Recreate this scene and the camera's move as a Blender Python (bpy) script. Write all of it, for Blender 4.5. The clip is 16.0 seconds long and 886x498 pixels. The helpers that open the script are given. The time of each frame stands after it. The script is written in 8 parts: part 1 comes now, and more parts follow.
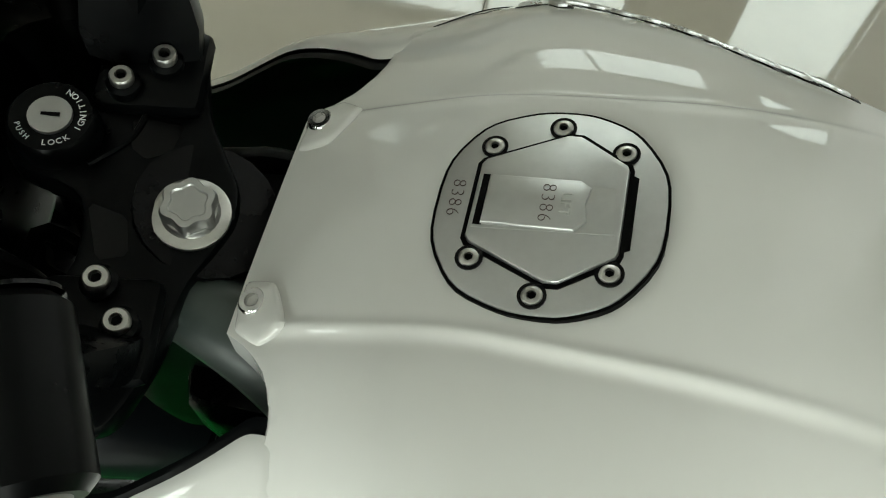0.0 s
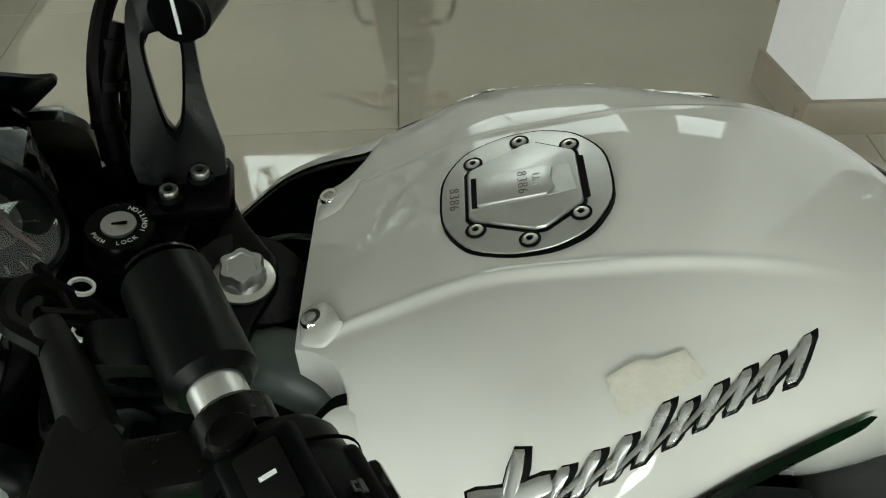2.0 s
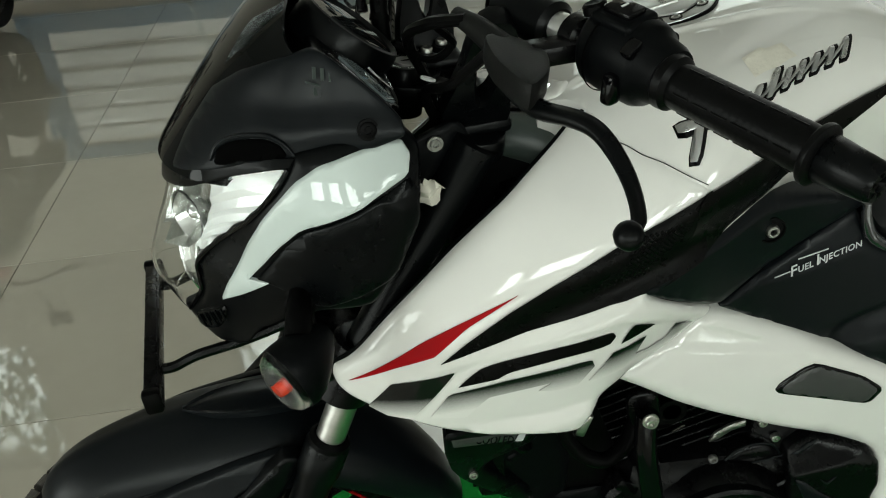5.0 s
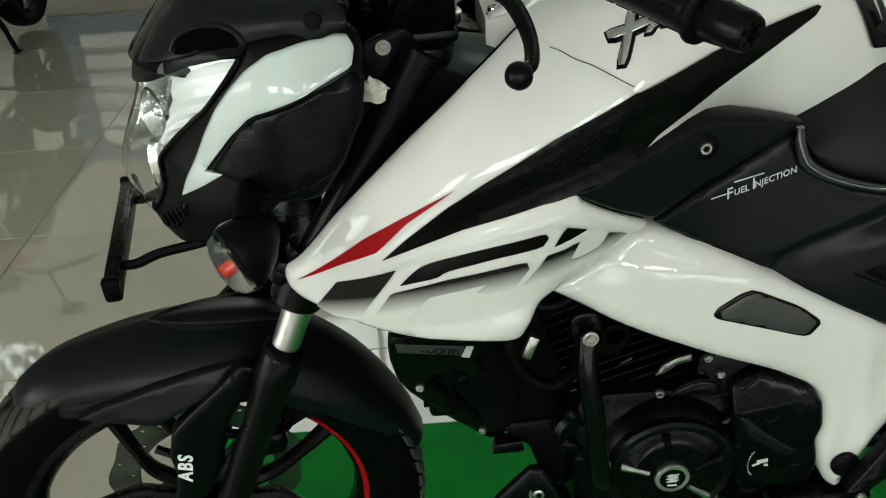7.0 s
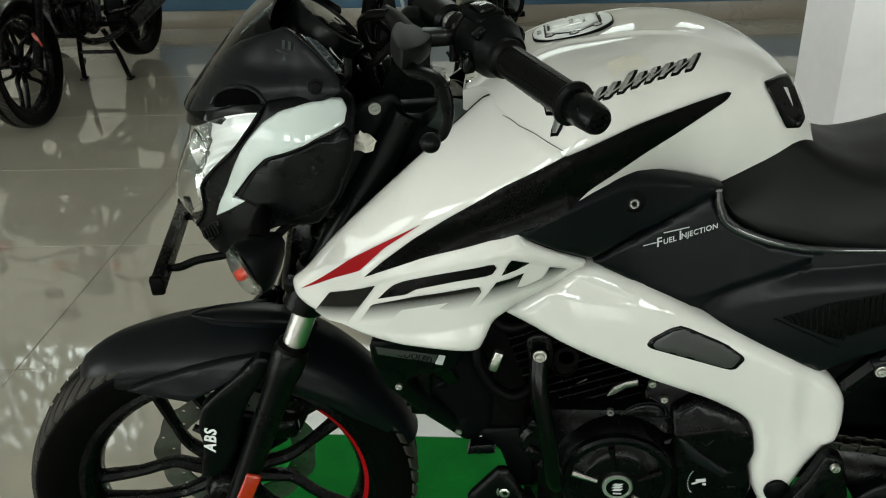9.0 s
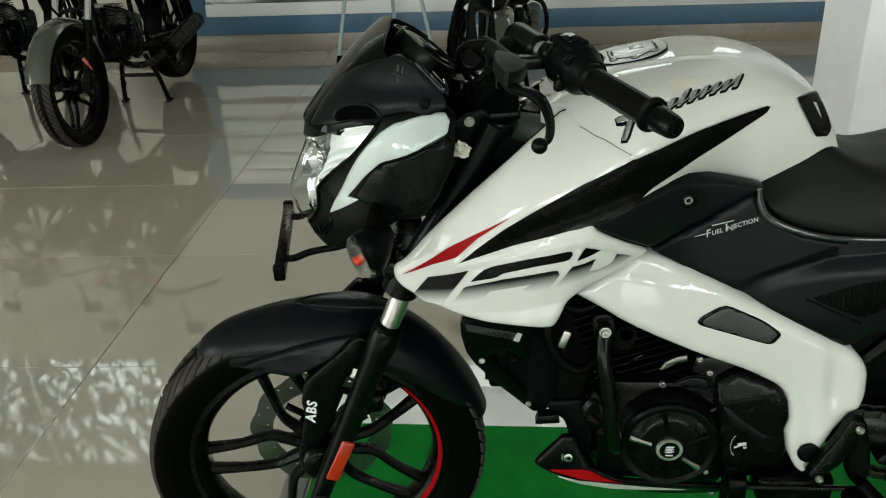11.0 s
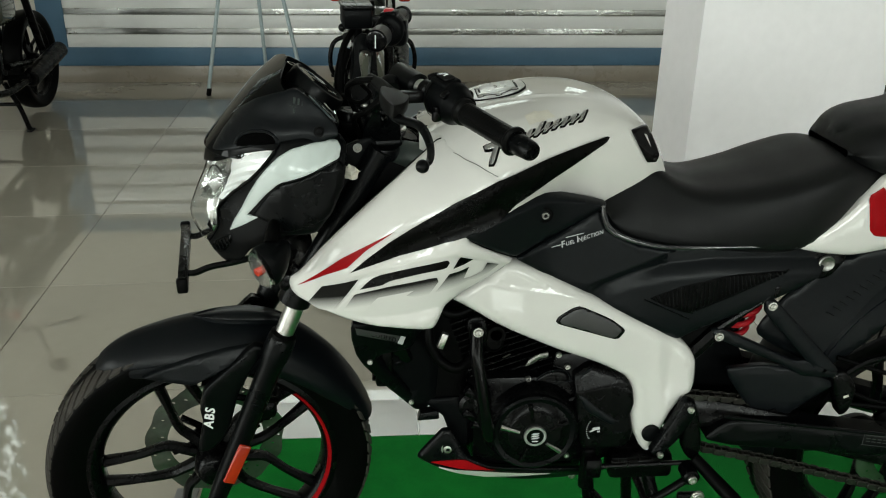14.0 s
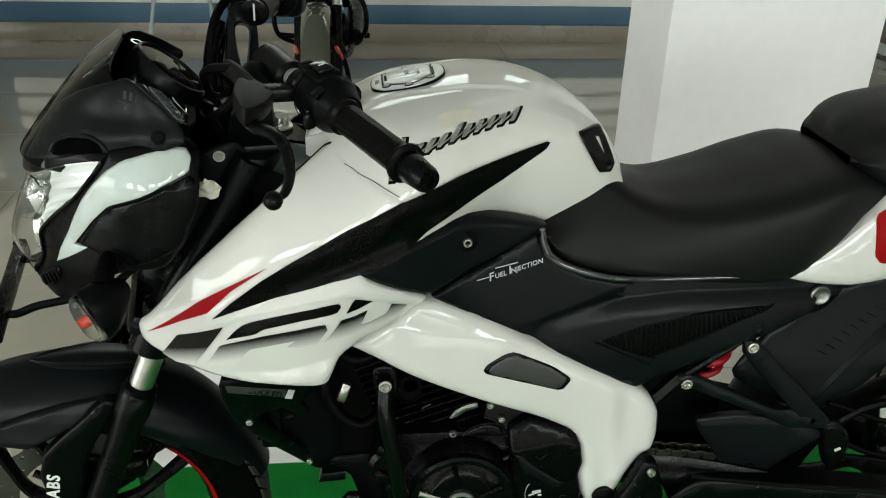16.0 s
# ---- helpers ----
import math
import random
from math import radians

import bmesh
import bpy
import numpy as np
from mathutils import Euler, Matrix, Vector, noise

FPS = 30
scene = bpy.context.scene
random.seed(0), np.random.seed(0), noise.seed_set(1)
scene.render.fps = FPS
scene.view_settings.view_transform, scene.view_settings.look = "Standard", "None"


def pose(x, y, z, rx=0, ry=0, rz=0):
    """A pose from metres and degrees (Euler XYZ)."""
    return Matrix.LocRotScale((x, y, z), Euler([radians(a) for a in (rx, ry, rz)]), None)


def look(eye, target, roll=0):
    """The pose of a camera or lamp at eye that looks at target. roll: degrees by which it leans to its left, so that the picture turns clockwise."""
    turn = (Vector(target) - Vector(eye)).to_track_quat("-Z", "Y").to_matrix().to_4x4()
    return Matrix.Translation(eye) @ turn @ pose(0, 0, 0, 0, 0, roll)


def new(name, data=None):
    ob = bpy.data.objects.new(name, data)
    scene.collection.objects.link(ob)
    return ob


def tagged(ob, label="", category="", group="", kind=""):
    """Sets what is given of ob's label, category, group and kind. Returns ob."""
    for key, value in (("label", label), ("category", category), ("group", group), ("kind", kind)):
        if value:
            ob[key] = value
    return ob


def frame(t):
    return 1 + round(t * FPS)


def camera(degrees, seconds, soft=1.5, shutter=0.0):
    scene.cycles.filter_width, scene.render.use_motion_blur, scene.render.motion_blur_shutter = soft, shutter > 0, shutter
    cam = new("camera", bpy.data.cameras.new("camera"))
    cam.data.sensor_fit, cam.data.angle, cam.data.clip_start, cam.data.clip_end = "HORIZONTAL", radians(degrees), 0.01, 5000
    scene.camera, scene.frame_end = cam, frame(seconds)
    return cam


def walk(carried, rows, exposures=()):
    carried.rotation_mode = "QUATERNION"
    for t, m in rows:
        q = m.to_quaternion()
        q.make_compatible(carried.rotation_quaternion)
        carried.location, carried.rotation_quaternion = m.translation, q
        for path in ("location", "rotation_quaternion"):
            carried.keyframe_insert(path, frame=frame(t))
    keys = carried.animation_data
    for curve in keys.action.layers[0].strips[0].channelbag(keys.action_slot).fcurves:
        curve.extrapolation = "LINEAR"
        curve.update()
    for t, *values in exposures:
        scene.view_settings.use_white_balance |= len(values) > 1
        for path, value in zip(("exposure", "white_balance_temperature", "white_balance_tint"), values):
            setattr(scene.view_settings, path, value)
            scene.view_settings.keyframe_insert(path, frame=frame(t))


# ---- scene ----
cam = camera(56.0, 16.0, soft=1.1)
# t, x, y, z, rx, ry, rz
PATH = [
    (0.0, 0.5073, -0.1868, 1.3109, 28.68, -1.93, 12.69),
    (0.5, 0.4798, -0.2291, 1.2977, 33.48, -1.91, 6.16),
    (1.0, 0.4620, -0.2669, 1.3029, 39.46, -0.55, 2.78),
    (1.5, 0.4694, -0.2895, 1.3083, 42.25, 0.70, 0.99),
    (2.0, 0.4819, -0.3524, 1.3181, 45.76, 1.48, -0.15),
    (2.5, 0.4925, -0.4655, 1.3266, 48.58, 1.59, -0.18),
    (3.0, 0.4919, -0.5743, 1.3371, 52.59, 2.58, -0.81),
    (3.5, 0.4649, -0.6200, 1.3132, 54.08, 3.08, 0.17),
    (4.0, 0.3810, -0.6658, 1.3046, 56.15, 3.78, 0.02),
    (4.5, 0.3039, -0.7141, 1.2841, 57.42, 3.70, -3.02),
    (5.0, 0.2625, -0.7522, 1.2488, 58.15, 3.78, -5.31),
    (7.5, 0.3803, -0.9026, 1.1597, 61.23, 1.25, -0.42),
    (8.0, 0.4455, -0.9704, 1.1571, 62.38, 1.36, 3.43),
    (8.5, 0.4513, -0.9966, 1.1966, 62.77, 1.75, 4.26),
    (11.0, 0.3650, -1.1960, 1.2874, 64.41, 2.27, 4.85),
    (11.5, 0.3106, -1.2850, 1.2913, 64.75, 1.38, 2.97),
    (12.0, 0.2890, -1.3272, 1.2897, 64.89, 1.21, 1.34),
    (12.5, 0.3006, -1.3337, 1.2926, 64.93, 0.84, 0.84),
    (13.0, 0.3182, -1.3337, 1.3165, 65.91, 0.50, 0.49),
    (13.5, 0.3329, -1.3460, 1.3232, 66.59, -0.16, -1.20),
    (14.0, 0.3414, -1.3489, 1.3209, 66.66, -0.69, -3.74),
    (14.5, 0.3466, -1.3370, 1.3215, 66.64, -1.78, -6.59),
    (15.0, 0.3851, -1.2662, 1.3134, 65.75, -1.70, -8.54),
    (15.5, 0.4308, -1.1419, 1.2992, 64.23, -1.15, -8.75),
    (16.0, 0.4617, -1.0484, 1.2947, 63.73, -1.45, -5.29),
]
walk(cam, [(t, pose(x, y, z, rx, ry, rz)) for t, x, y, z, rx, ry, rz in PATH],
     exposures=[(0.0, -0.63, 6750, -4.0), (0.6, -0.84, 6750, -4.0), (2.0, -0.92, 6750, -4.0), (3.0, -1.12, 6740, -3.0), (4.0, -1.01, 6740, -3.0), (4.5, -1.01, 6740, -3.0), (5.0, -1.19, 6740, -3.0), (8.0, -1.15, 6740, -1.0), (11.0, -1.13, 6740, -1.0), (12.5, -1.13, 6740, -1.0), (14.2, -1.19, 6740, -1.0), (15.5, -1.04, 6740, -1.0), (16.0, -1.08, 6740, -1.0)])

# ---- daylight ----
world = bpy.data.worlds.new("world")
scene.world = world
world.use_nodes = True
wn = world.node_tree
sky = wn.nodes.new("ShaderNodeTexSky")
sky.sky_type = "NISHITA"
sky.sun_disc = False
sky.sun_elevation, sky.sun_rotation = radians(50), radians(200)
wn.links.new(sky.outputs[0], wn.nodes["Background"].inputs[0])
wn.nodes["Background"].inputs[1].default_value = 0.12

sun = new("sun", bpy.data.lights.new("sun", "SUN"))
sun.data.energy, sun.data.angle, sun.data.color = 2.5, radians(0.6), (1.0, 0.95, 0.88)
sun.matrix_world = look((2, -6, 8), (0, 0, 0))


def opening_light(name, eye, target, w, h, watts, tint):
    """Stands in for the sky's light in a window opening."""
    ob = new(name, bpy.data.lights.new(name, "AREA"))
    ob.data.shape, ob.data.size, ob.data.size_y = "RECTANGLE", w, h
    ob.data.energy, ob.data.color = watts, tint
    ob.matrix_world = look(eye, target)
    return ob


for k in range(5):
    opening_light("sky_light_shopfront", (-4.2 + 2.3 * k, -6.85, 2.25), (-4.2 + 2.3 * k, 0.0, 2.25), 1.35, 1.45, 160, (0.95, 0.98, 1.0))
# unseen west opening, added to brighten the faces turned to the left
opening_light("sky_light_west", (-6.45, -3.4, 1.75), (0.0, -3.4, 1.75), 5.0, 2.7, 300, (0.98, 0.98, 1.0))


# ---- materials ----
def mat(name, base, rough=0.5, metal=0.0, coat=0.0, var=0.0, scale=20.0, bump=0.0, bscale=200.0, rvar=0.0, base2=None,
        transmission=0.0, emission=0.0, bdist=0.002, ior=1.5, sheen=0.0, spec=0.5):
    """A procedural surface with colour variation at two scales, uneven gloss and fine relief."""
    m = bpy.data.materials.new(name)
    m.use_nodes = True
    nt = m.node_tree
    b = nt.nodes["Principled BSDF"]
    b.inputs["Base Color"].default_value = (*base, 1)
    b.inputs["Roughness"].default_value = rough
    b.inputs["Metallic"].default_value = metal
    b.inputs["IOR"].default_value = ior
    b.inputs["Specular IOR Level"].default_value = spec
    b.inputs["Coat Weight"].default_value = coat
    b.inputs["Coat Roughness"].default_value = 0.03
    b.inputs["Transmission Weight"].default_value = transmission
    if sheen:
        b.inputs["Sheen Weight"].default_value = sheen
    if emission:
        b.inputs["Emission Color"].default_value = (*base, 1)
        b.inputs["Emission Strength"].default_value = emission
    co = nt.nodes.new("ShaderNodeTexCoord")
    if var or rvar or base2:
        n1 = nt.nodes.new("ShaderNodeTexNoise")
        n1.inputs["Scale"].default_value = scale
        n1.inputs["Detail"].default_value = 6
        n2 = nt.nodes.new("ShaderNodeTexNoise")
        n2.inputs["Scale"].default_value = scale * 9
        n2.inputs["Detail"].default_value = 3
        nt.links.new(co.outputs["Object"], n1.inputs["Vector"])
        nt.links.new(co.outputs["Object"], n2.inputs["Vector"])
        add = nt.nodes.new("ShaderNodeMath")
        add.operation = "MULTIPLY_ADD"
        add.inputs[1].default_value = 0.35
        nt.links.new(n2.outputs["Fac"], add.inputs[0])
        nt.links.new(n1.outputs["Fac"], add.inputs[2])
        ramp = nt.nodes.new("ShaderNodeMapRange")
        ramp.inputs["From Min"].default_value, ramp.inputs["From Max"].default_value = 0.45, 0.95
        nt.links.new(add.outputs[0], ramp.inputs["Value"])
        mix = nt.nodes.new("ShaderNodeMix")
        mix.data_type = "RGBA"
        other = base2 or tuple(c * (1 - var) for c in base)
        mix.inputs[6].default_value, mix.inputs[7].default_value = (*base, 1), (*other, 1)
        nt.links.new(ramp.outputs[0], mix.inputs[0])
        nt.links.new(mix.outputs[2], b.inputs["Base Color"])
        if rvar:
            rr = nt.nodes.new("ShaderNodeMapRange")
            rr.inputs["To Min"].default_value, rr.inputs["To Max"].default_value = rough, min(1, rough + rvar)
            nt.links.new(ramp.outputs[0], rr.inputs["Value"])
            nt.links.new(rr.outputs[0], b.inputs["Roughness"])
    if bump:
        nb = nt.nodes.new("ShaderNodeTexNoise")
        nb.inputs["Scale"].default_value = bscale
        nb.inputs["Detail"].default_value = 4
        nt.links.new(co.outputs["Object"], nb.inputs["Vector"])
        bp = nt.nodes.new("ShaderNodeBump")
        bp.inputs["Strength"].default_value, bp.inputs["Distance"].default_value = bump, bdist
        nt.links.new(nb.outputs["Fac"], bp.inputs["Height"])
        nt.links.new(bp.outputs[0], b.inputs["Normal"])
    return m


M = {}
M["white"] = mat("pearl_white_paint", (0.62, 0.61, 0.58), 0.4, coat=1.0, spec=0.1, var=0.05, scale=5, bump=0.012, bscale=30)
M["cool_white"] = mat("cool_white_paint", (0.50, 0.55, 0.53), 0.4, coat=0.8, spec=0.1, var=0.05, scale=8, bump=0.02, bscale=25)
M["gloss_black"] = mat("gloss_black_plastic", (0.0015, 0.0015, 0.0018), 0.10, var=0.2, scale=12, rvar=0.06, spec=0.2)
M["satin_black"] = mat("satin_black_plastic", (0.0016, 0.0020, 0.0022), 0.25, spec=0.105, var=0.25, scale=15, bump=0.05, bscale=900, bdist=0.0003, rvar=0.1)
M["satin_grey"] = mat("satin_charcoal_plastic", (0.0034, 0.0045, 0.0054), 0.29, spec=0.135, var=0.2, scale=15, bump=0.08, bscale=900, bdist=0.0003, rvar=0.1)
M["matte_black"] = mat("matte_black_plastic", (0.0022, 0.0026, 0.0029), 0.33, spec=0.055, var=0.25, scale=18, bump=0.10, bscale=700, bdist=0.0004, rvar=0.1)
M["metal_black"] = mat("black_painted_casting", (0.0012, 0.0012, 0.0014), 0.21, spec=0.12, var=0.3, scale=25, bump=0.12, bscale=450, bdist=0.0005, rvar=0.15)
M["rubber"] = mat("black_rubber", (0.0012, 0.0012, 0.0012), 0.45, spec=0.05, var=0.3, scale=30, bump=0.2, bscale=400, bdist=0.0006)
M["tyre"] = mat("tyre_rubber", (0.042, 0.038, 0.033), 0.6, spec=0.18, var=0.35, scale=22, bump=0.2, bscale=300, bdist=0.0006, rvar=0.1)
M["vinyl"] = mat("seat_vinyl", (0.0030, 0.0034, 0.0036), 0.50, spec=0.21, var=0.2, scale=10, bump=0.3, bscale=1400, bdist=0.0005, rvar=0.08)
M["chrome"] = mat("chrome", (0.74, 0.74, 0.74), 0.08, metal=1, var=0.1, scale=15, rvar=0.08)
M["chain_steel"] = mat("oiled_chain_steel", (0.07, 0.068, 0.06), 0.35, metal=1, var=0.4, scale=60, rvar=0.2)
M["lamp_silver"] = mat("lamp_inner_silver", (0.80, 0.81, 0.79), 0.26, metal=1.0, bump=0.15, bscale=60, bdist=0.003)
M["steel"] = mat("bright_steel", (0.58, 0.57, 0.54), 0.28, metal=1, var=0.2, scale=60, rvar=0.15)
M["brushed"] = mat("satin_silver_alloy", (0.55, 0.55, 0.54), 0.36, metal=1, var=0.12, scale=30, bump=0.08, bscale=900, bdist=0.0003, rvar=0.1)
M["silver_bar"] = mat("silver_bar_tube", (0.62, 0.62, 0.60), 0.35, metal=0.9, var=0.1, scale=30)
M["frame_grey"] = mat("grey_green_frame_paint", (0.055, 0.070, 0.063), 0.35, var=0.3, scale=12, rvar=0.15)
M["red"] = mat("red_decal", (0.27, 0.003, 0.006), 0.3, spec=0.08, var=0.12, scale=10)
M["black_decal"] = mat("black_decal", (0.0014, 0.0014, 0.0014), 0.25, spec=0.10, var=0.2, scale=14, rvar=0.06)
M["amber"] = mat("orange_reflector", (0.36, 0.018, 0.005), 0.22, coat=0.4, var=0.2, scale=40, bump=0.3, bscale=500)
M["silver_emblem"] = mat("silver_emblem", (0.62, 0.62, 0.62), 0.25, metal=1, var=0.15, scale=60, rvar=0.1)
M["print"] = mat("silver_print", (0.50, 0.51, 0.51), 0.4, var=0.08, scale=60)
M["white_print"] = mat("white_print", (0.78, 0.79, 0.78), 0.45, var=0.05, scale=60)
M["pen"] = mat("dark_ink", (0.05, 0.018, 0.016), 0.6, var=0.2, scale=90)
M["tape"] = mat("masking_tape", (0.63, 0.60, 0.52), 0.6, var=0.14, scale=40, bump=0.3, bscale=250)
# near-black colour that stands in for the shade inside openings and joints
M["hollow_shade"] = mat("shade_black_plastic", (0.0006, 0.0006, 0.0006), 0.8, spec=0.02, var=0.2, scale=20)
M["dark_lens"] = mat("smoked_visor", (0.001, 0.0014, 0.0014), 0.05, spec=0.12, var=0.1, scale=10)
M["screen"] = mat("dial_face", (0.012, 0.013, 0.015), 0.1, coat=1.0, var=0.1, scale=20)
M["lcd"] = mat("lcd_glass", (0.16, 0.19, 0.20), 0.06, coat=1.0, var=0.6, scale=90)
M["reflector"] = mat("lamp_reflector", (0.90, 0.91, 0.90), 0.28, metal=0.6, bump=0.2, bscale=40, bdist=0.004)
M["clear"] = mat("clear_lens", (0.97, 0.98, 0.98), 0.01, transmission=1.0, ior=1.2)
M["grey_rubber"] = mat("worn_grey_rubber", (0.0075, 0.0077, 0.0072), 0.5, spec=0.09, var=0.3, scale=30, bump=0.25, bscale=500, bdist=0.0005)
M["grip_rubber"] = mat("black_grip_rubber", (0.0024, 0.0025, 0.0025), 0.34, spec=0.075, var=0.3, scale=30, bump=0.25, bscale=600, bdist=0.0004)
M["shock_red"] = mat("red_spring_paint", (0.45, 0.01, 0.02), 0.3, coat=0.4, var=0.1, scale=40)
M["disc"] = mat("brake_disc_steel", (0.30, 0.30, 0.28), 0.32, metal=1, var=0.25, scale=60, bump=0.1, bscale=300, rvar=0.15)
M["grey_panel"] = mat("dark_grey_panel", (0.035, 0.035, 0.035), 0.45, var=0.2, scale=20)
M["carpet"] = mat("green_carpet", (0.012, 0.26, 0.036), 0.95, var=0.35, scale=14, bump=0.9, bscale=700, bdist=0.003, base2=(0.009, 0.19, 0.028), spec=0.15)
M["mat_white"] = mat("white_mat", (0.88, 0.88, 0.87), 0.35, var=0.05, scale=9)
M["edge_grey"] = mat("grey_edging", (0.22, 0.22, 0.22), 0.6, var=0.15, scale=15)
M["wall"] = mat("white_wall_paint", (0.80, 0.80, 0.81), 0.55, var=0.05, scale=3, bump=0.1, bscale=60, rvar=0.1)
M["side_wall"] = mat("grey_wall_paint", (0.60, 0.59, 0.58), 0.6, var=0.08, scale=2, bump=0.1, bscale=60)
M["wall_cream"] = mat("cream_wall_paint", (0.62, 0.58, 0.50), 0.5, var=0.08, scale=2.5, bump=0.1, bscale=60)
M["pillar_paint"] = mat("white_pillar_paint", (0.90, 0.875, 0.89), 0.5, var=0.10, scale=3, bump=0.1, bscale=60, rvar=0.1)
M["ceiling"] = mat("ceiling_paint", (0.52, 0.52, 0.51), 0.7, var=0.05, scale=2, bump=0.1, bscale=30)
M["skirt"] = mat("beige_skirting_tile", (0.29, 0.25, 0.20), 0.25, var=0.12, scale=5, rvar=0.1)
M["blue"] = mat("blue_paint", (0.075, 0.16, 0.25), 0.4, var=0.12, scale=5, rvar=0.1)
M["board"] = mat("white_laminate", (0.88, 0.88, 0.86), 0.35, var=0.04, scale=5)
M["mirror_strip"] = mat("polished_metal_strip", (0.40, 0.40, 0.38), 0.22, metal=1, var=0.4, scale=3, rvar=0.2)
M["grout"] = mat("tile_grout", (0.27, 0.245, 0.20), 0.8, var=0.2, scale=20)
M["easel"] = mat("pale_blue_grey_tube", (0.42, 0.50, 0.52), 0.4, var=0.1, scale=20)
M["stair_stone"] = mat("dark_stair_tread", (0.16, 0.14, 0.12), 0.4, var=0.2, scale=10)
M["olive"] = mat("dark_olive_paint", (0.05, 0.055, 0.04), 0.2, coat=0.7, var=0.1, scale=8)
M["glass"] = mat("window_glass", (0.95, 0.97, 0.96), 0.0, transmission=1.0, ior=1.45)
M["window_frame"] = mat("aluminium_window_frame", (0.45, 0.46, 0.47), 0.4, metal=0.8, var=0.1, scale=12)
M["leaf"] = mat("tree_leaves", (0.06, 0.10, 0.03), 0.6, var=0.4, scale=8)
M["bark"] = mat("tree_bark", (0.12, 0.09, 0.06), 0.9, var=0.3, scale=12, bump=0.6, bscale=30)


def tile_material():
    """Polished beige floor tile: per-tile tone, soft clouding, mirror-like glaze with faint smears."""
    m = mat("polished_beige_tile", (0.425, 0.395, 0.33), 0.03, var=0.09, scale=2.2, rvar=0.03, bump=0.008, bscale=3, bdist=0.004, spec=0.6, coat=0.85)
    nt = m.node_tree
    b = nt.nodes["Principled BSDF"]
    info = nt.nodes.new("ShaderNodeObjectInfo")
    hsv = nt.nodes.new("ShaderNodeHueSaturation")
    mr = nt.nodes.new("ShaderNodeMapRange")
    mr.inputs["To Min"].default_value, mr.inputs["To Max"].default_value = 0.95, 1.04
    nt.links.new(info.outputs["Random"], mr.inputs["Value"])
    nt.links.new(mr.outputs[0], hsv.inputs["Value"])
    src = b.inputs["Base Color"].links[0].from_socket
    nt.links.new(src, hsv.inputs["Color"])
    nt.links.new(hsv.outputs[0], b.inputs["Base Color"])
    return m


M["tile"] = tile_material()


def fading_print():
    """Black print that fades to white along its lower edge."""
    m = mat("fading_black_print", (0.003, 0.003, 0.003), 0.35, spec=0.1, coat=0.6)
    nt = m.node_tree
    b = nt.nodes["Principled BSDF"]
    co = nt.nodes.new("ShaderNodeTexCoord")
    dot = nt.nodes.new("ShaderNodeVectorMath")
    dot.operation = "DOT_PRODUCT"
    dot.inputs[1].default_value = (-0.22, 0, 1)
    nt.links.new(co.outputs["Object"], dot.inputs[0])
    grain = nt.nodes.new("ShaderNodeTexNoise")
    grain.inputs["Scale"].default_value = 900
    nt.links.new(co.outputs["Object"], grain.inputs["Vector"])
    add = nt.nodes.new("ShaderNodeMath")
    add.operation = "MULTIPLY_ADD"
    add.inputs[1].default_value = 0.006
    nt.links.new(grain.outputs["Fac"], add.inputs[0])
    nt.links.new(dot.outputs["Value"], add.inputs[2])
    mr = nt.nodes.new("ShaderNodeMapRange")
    mr.inputs["From Min"].default_value, mr.inputs["From Max"].default_value = 0.6585, 0.6835
    nt.links.new(add.outputs[0], mr.inputs["Value"])
    mix = nt.nodes.new("ShaderNodeMix")
    mix.data_type = "RGBA"
    mix.inputs[6].default_value, mix.inputs[7].default_value = (0.62, 0.61, 0.58, 1), (0.003, 0.003, 0.003, 1)
    nt.links.new(mr.outputs[0], mix.inputs[0])
    nt.links.new(mix.outputs[2], b.inputs["Base Color"])
    return m


M["fade"] = fading_print()

# ---- mesh helpers ----
XF = Matrix()          # pose in which the parts of the moment are built
PI = math.pi


def part(name, bm, material, parent=None, label="", smooth=True, angle=40, xf=None):
    """Links a bmesh as one mesh object, under a thing or a part."""
    bm.transform(XF if xf is None else xf)
    bmesh.ops.recalc_face_normals(bm, faces=bm.faces)
    me = bpy.data.meshes.new(name)
    bm.to_mesh(me)
    bm.free()
    me.materials.append(M[material])
    if smooth:
        for p in me.polygons:
            p.use_smooth = True
        me.set_sharp_from_angle(angle=radians(angle))
    ob = new(name, me)
    if parent:
        ob.parent = parent
        ob.matrix_parent_inverse = parent.matrix_basis.inverted()
    if label:
        ob["label"] = label
    return ob


def thing(name, label, category, at=(0, 0, 0), group="", kind=""):
    ob = new(name)
    ob.location = at
    return tagged(ob, label, category, group, kind)


def join(*bms):
    out = bmesh.new()
    for b in bms:
        me = bpy.data.meshes.new("tmp")
        b.to_mesh(me)
        out.from_mesh(me)
        bpy.data.meshes.remove(me)
        b.free()
    return out


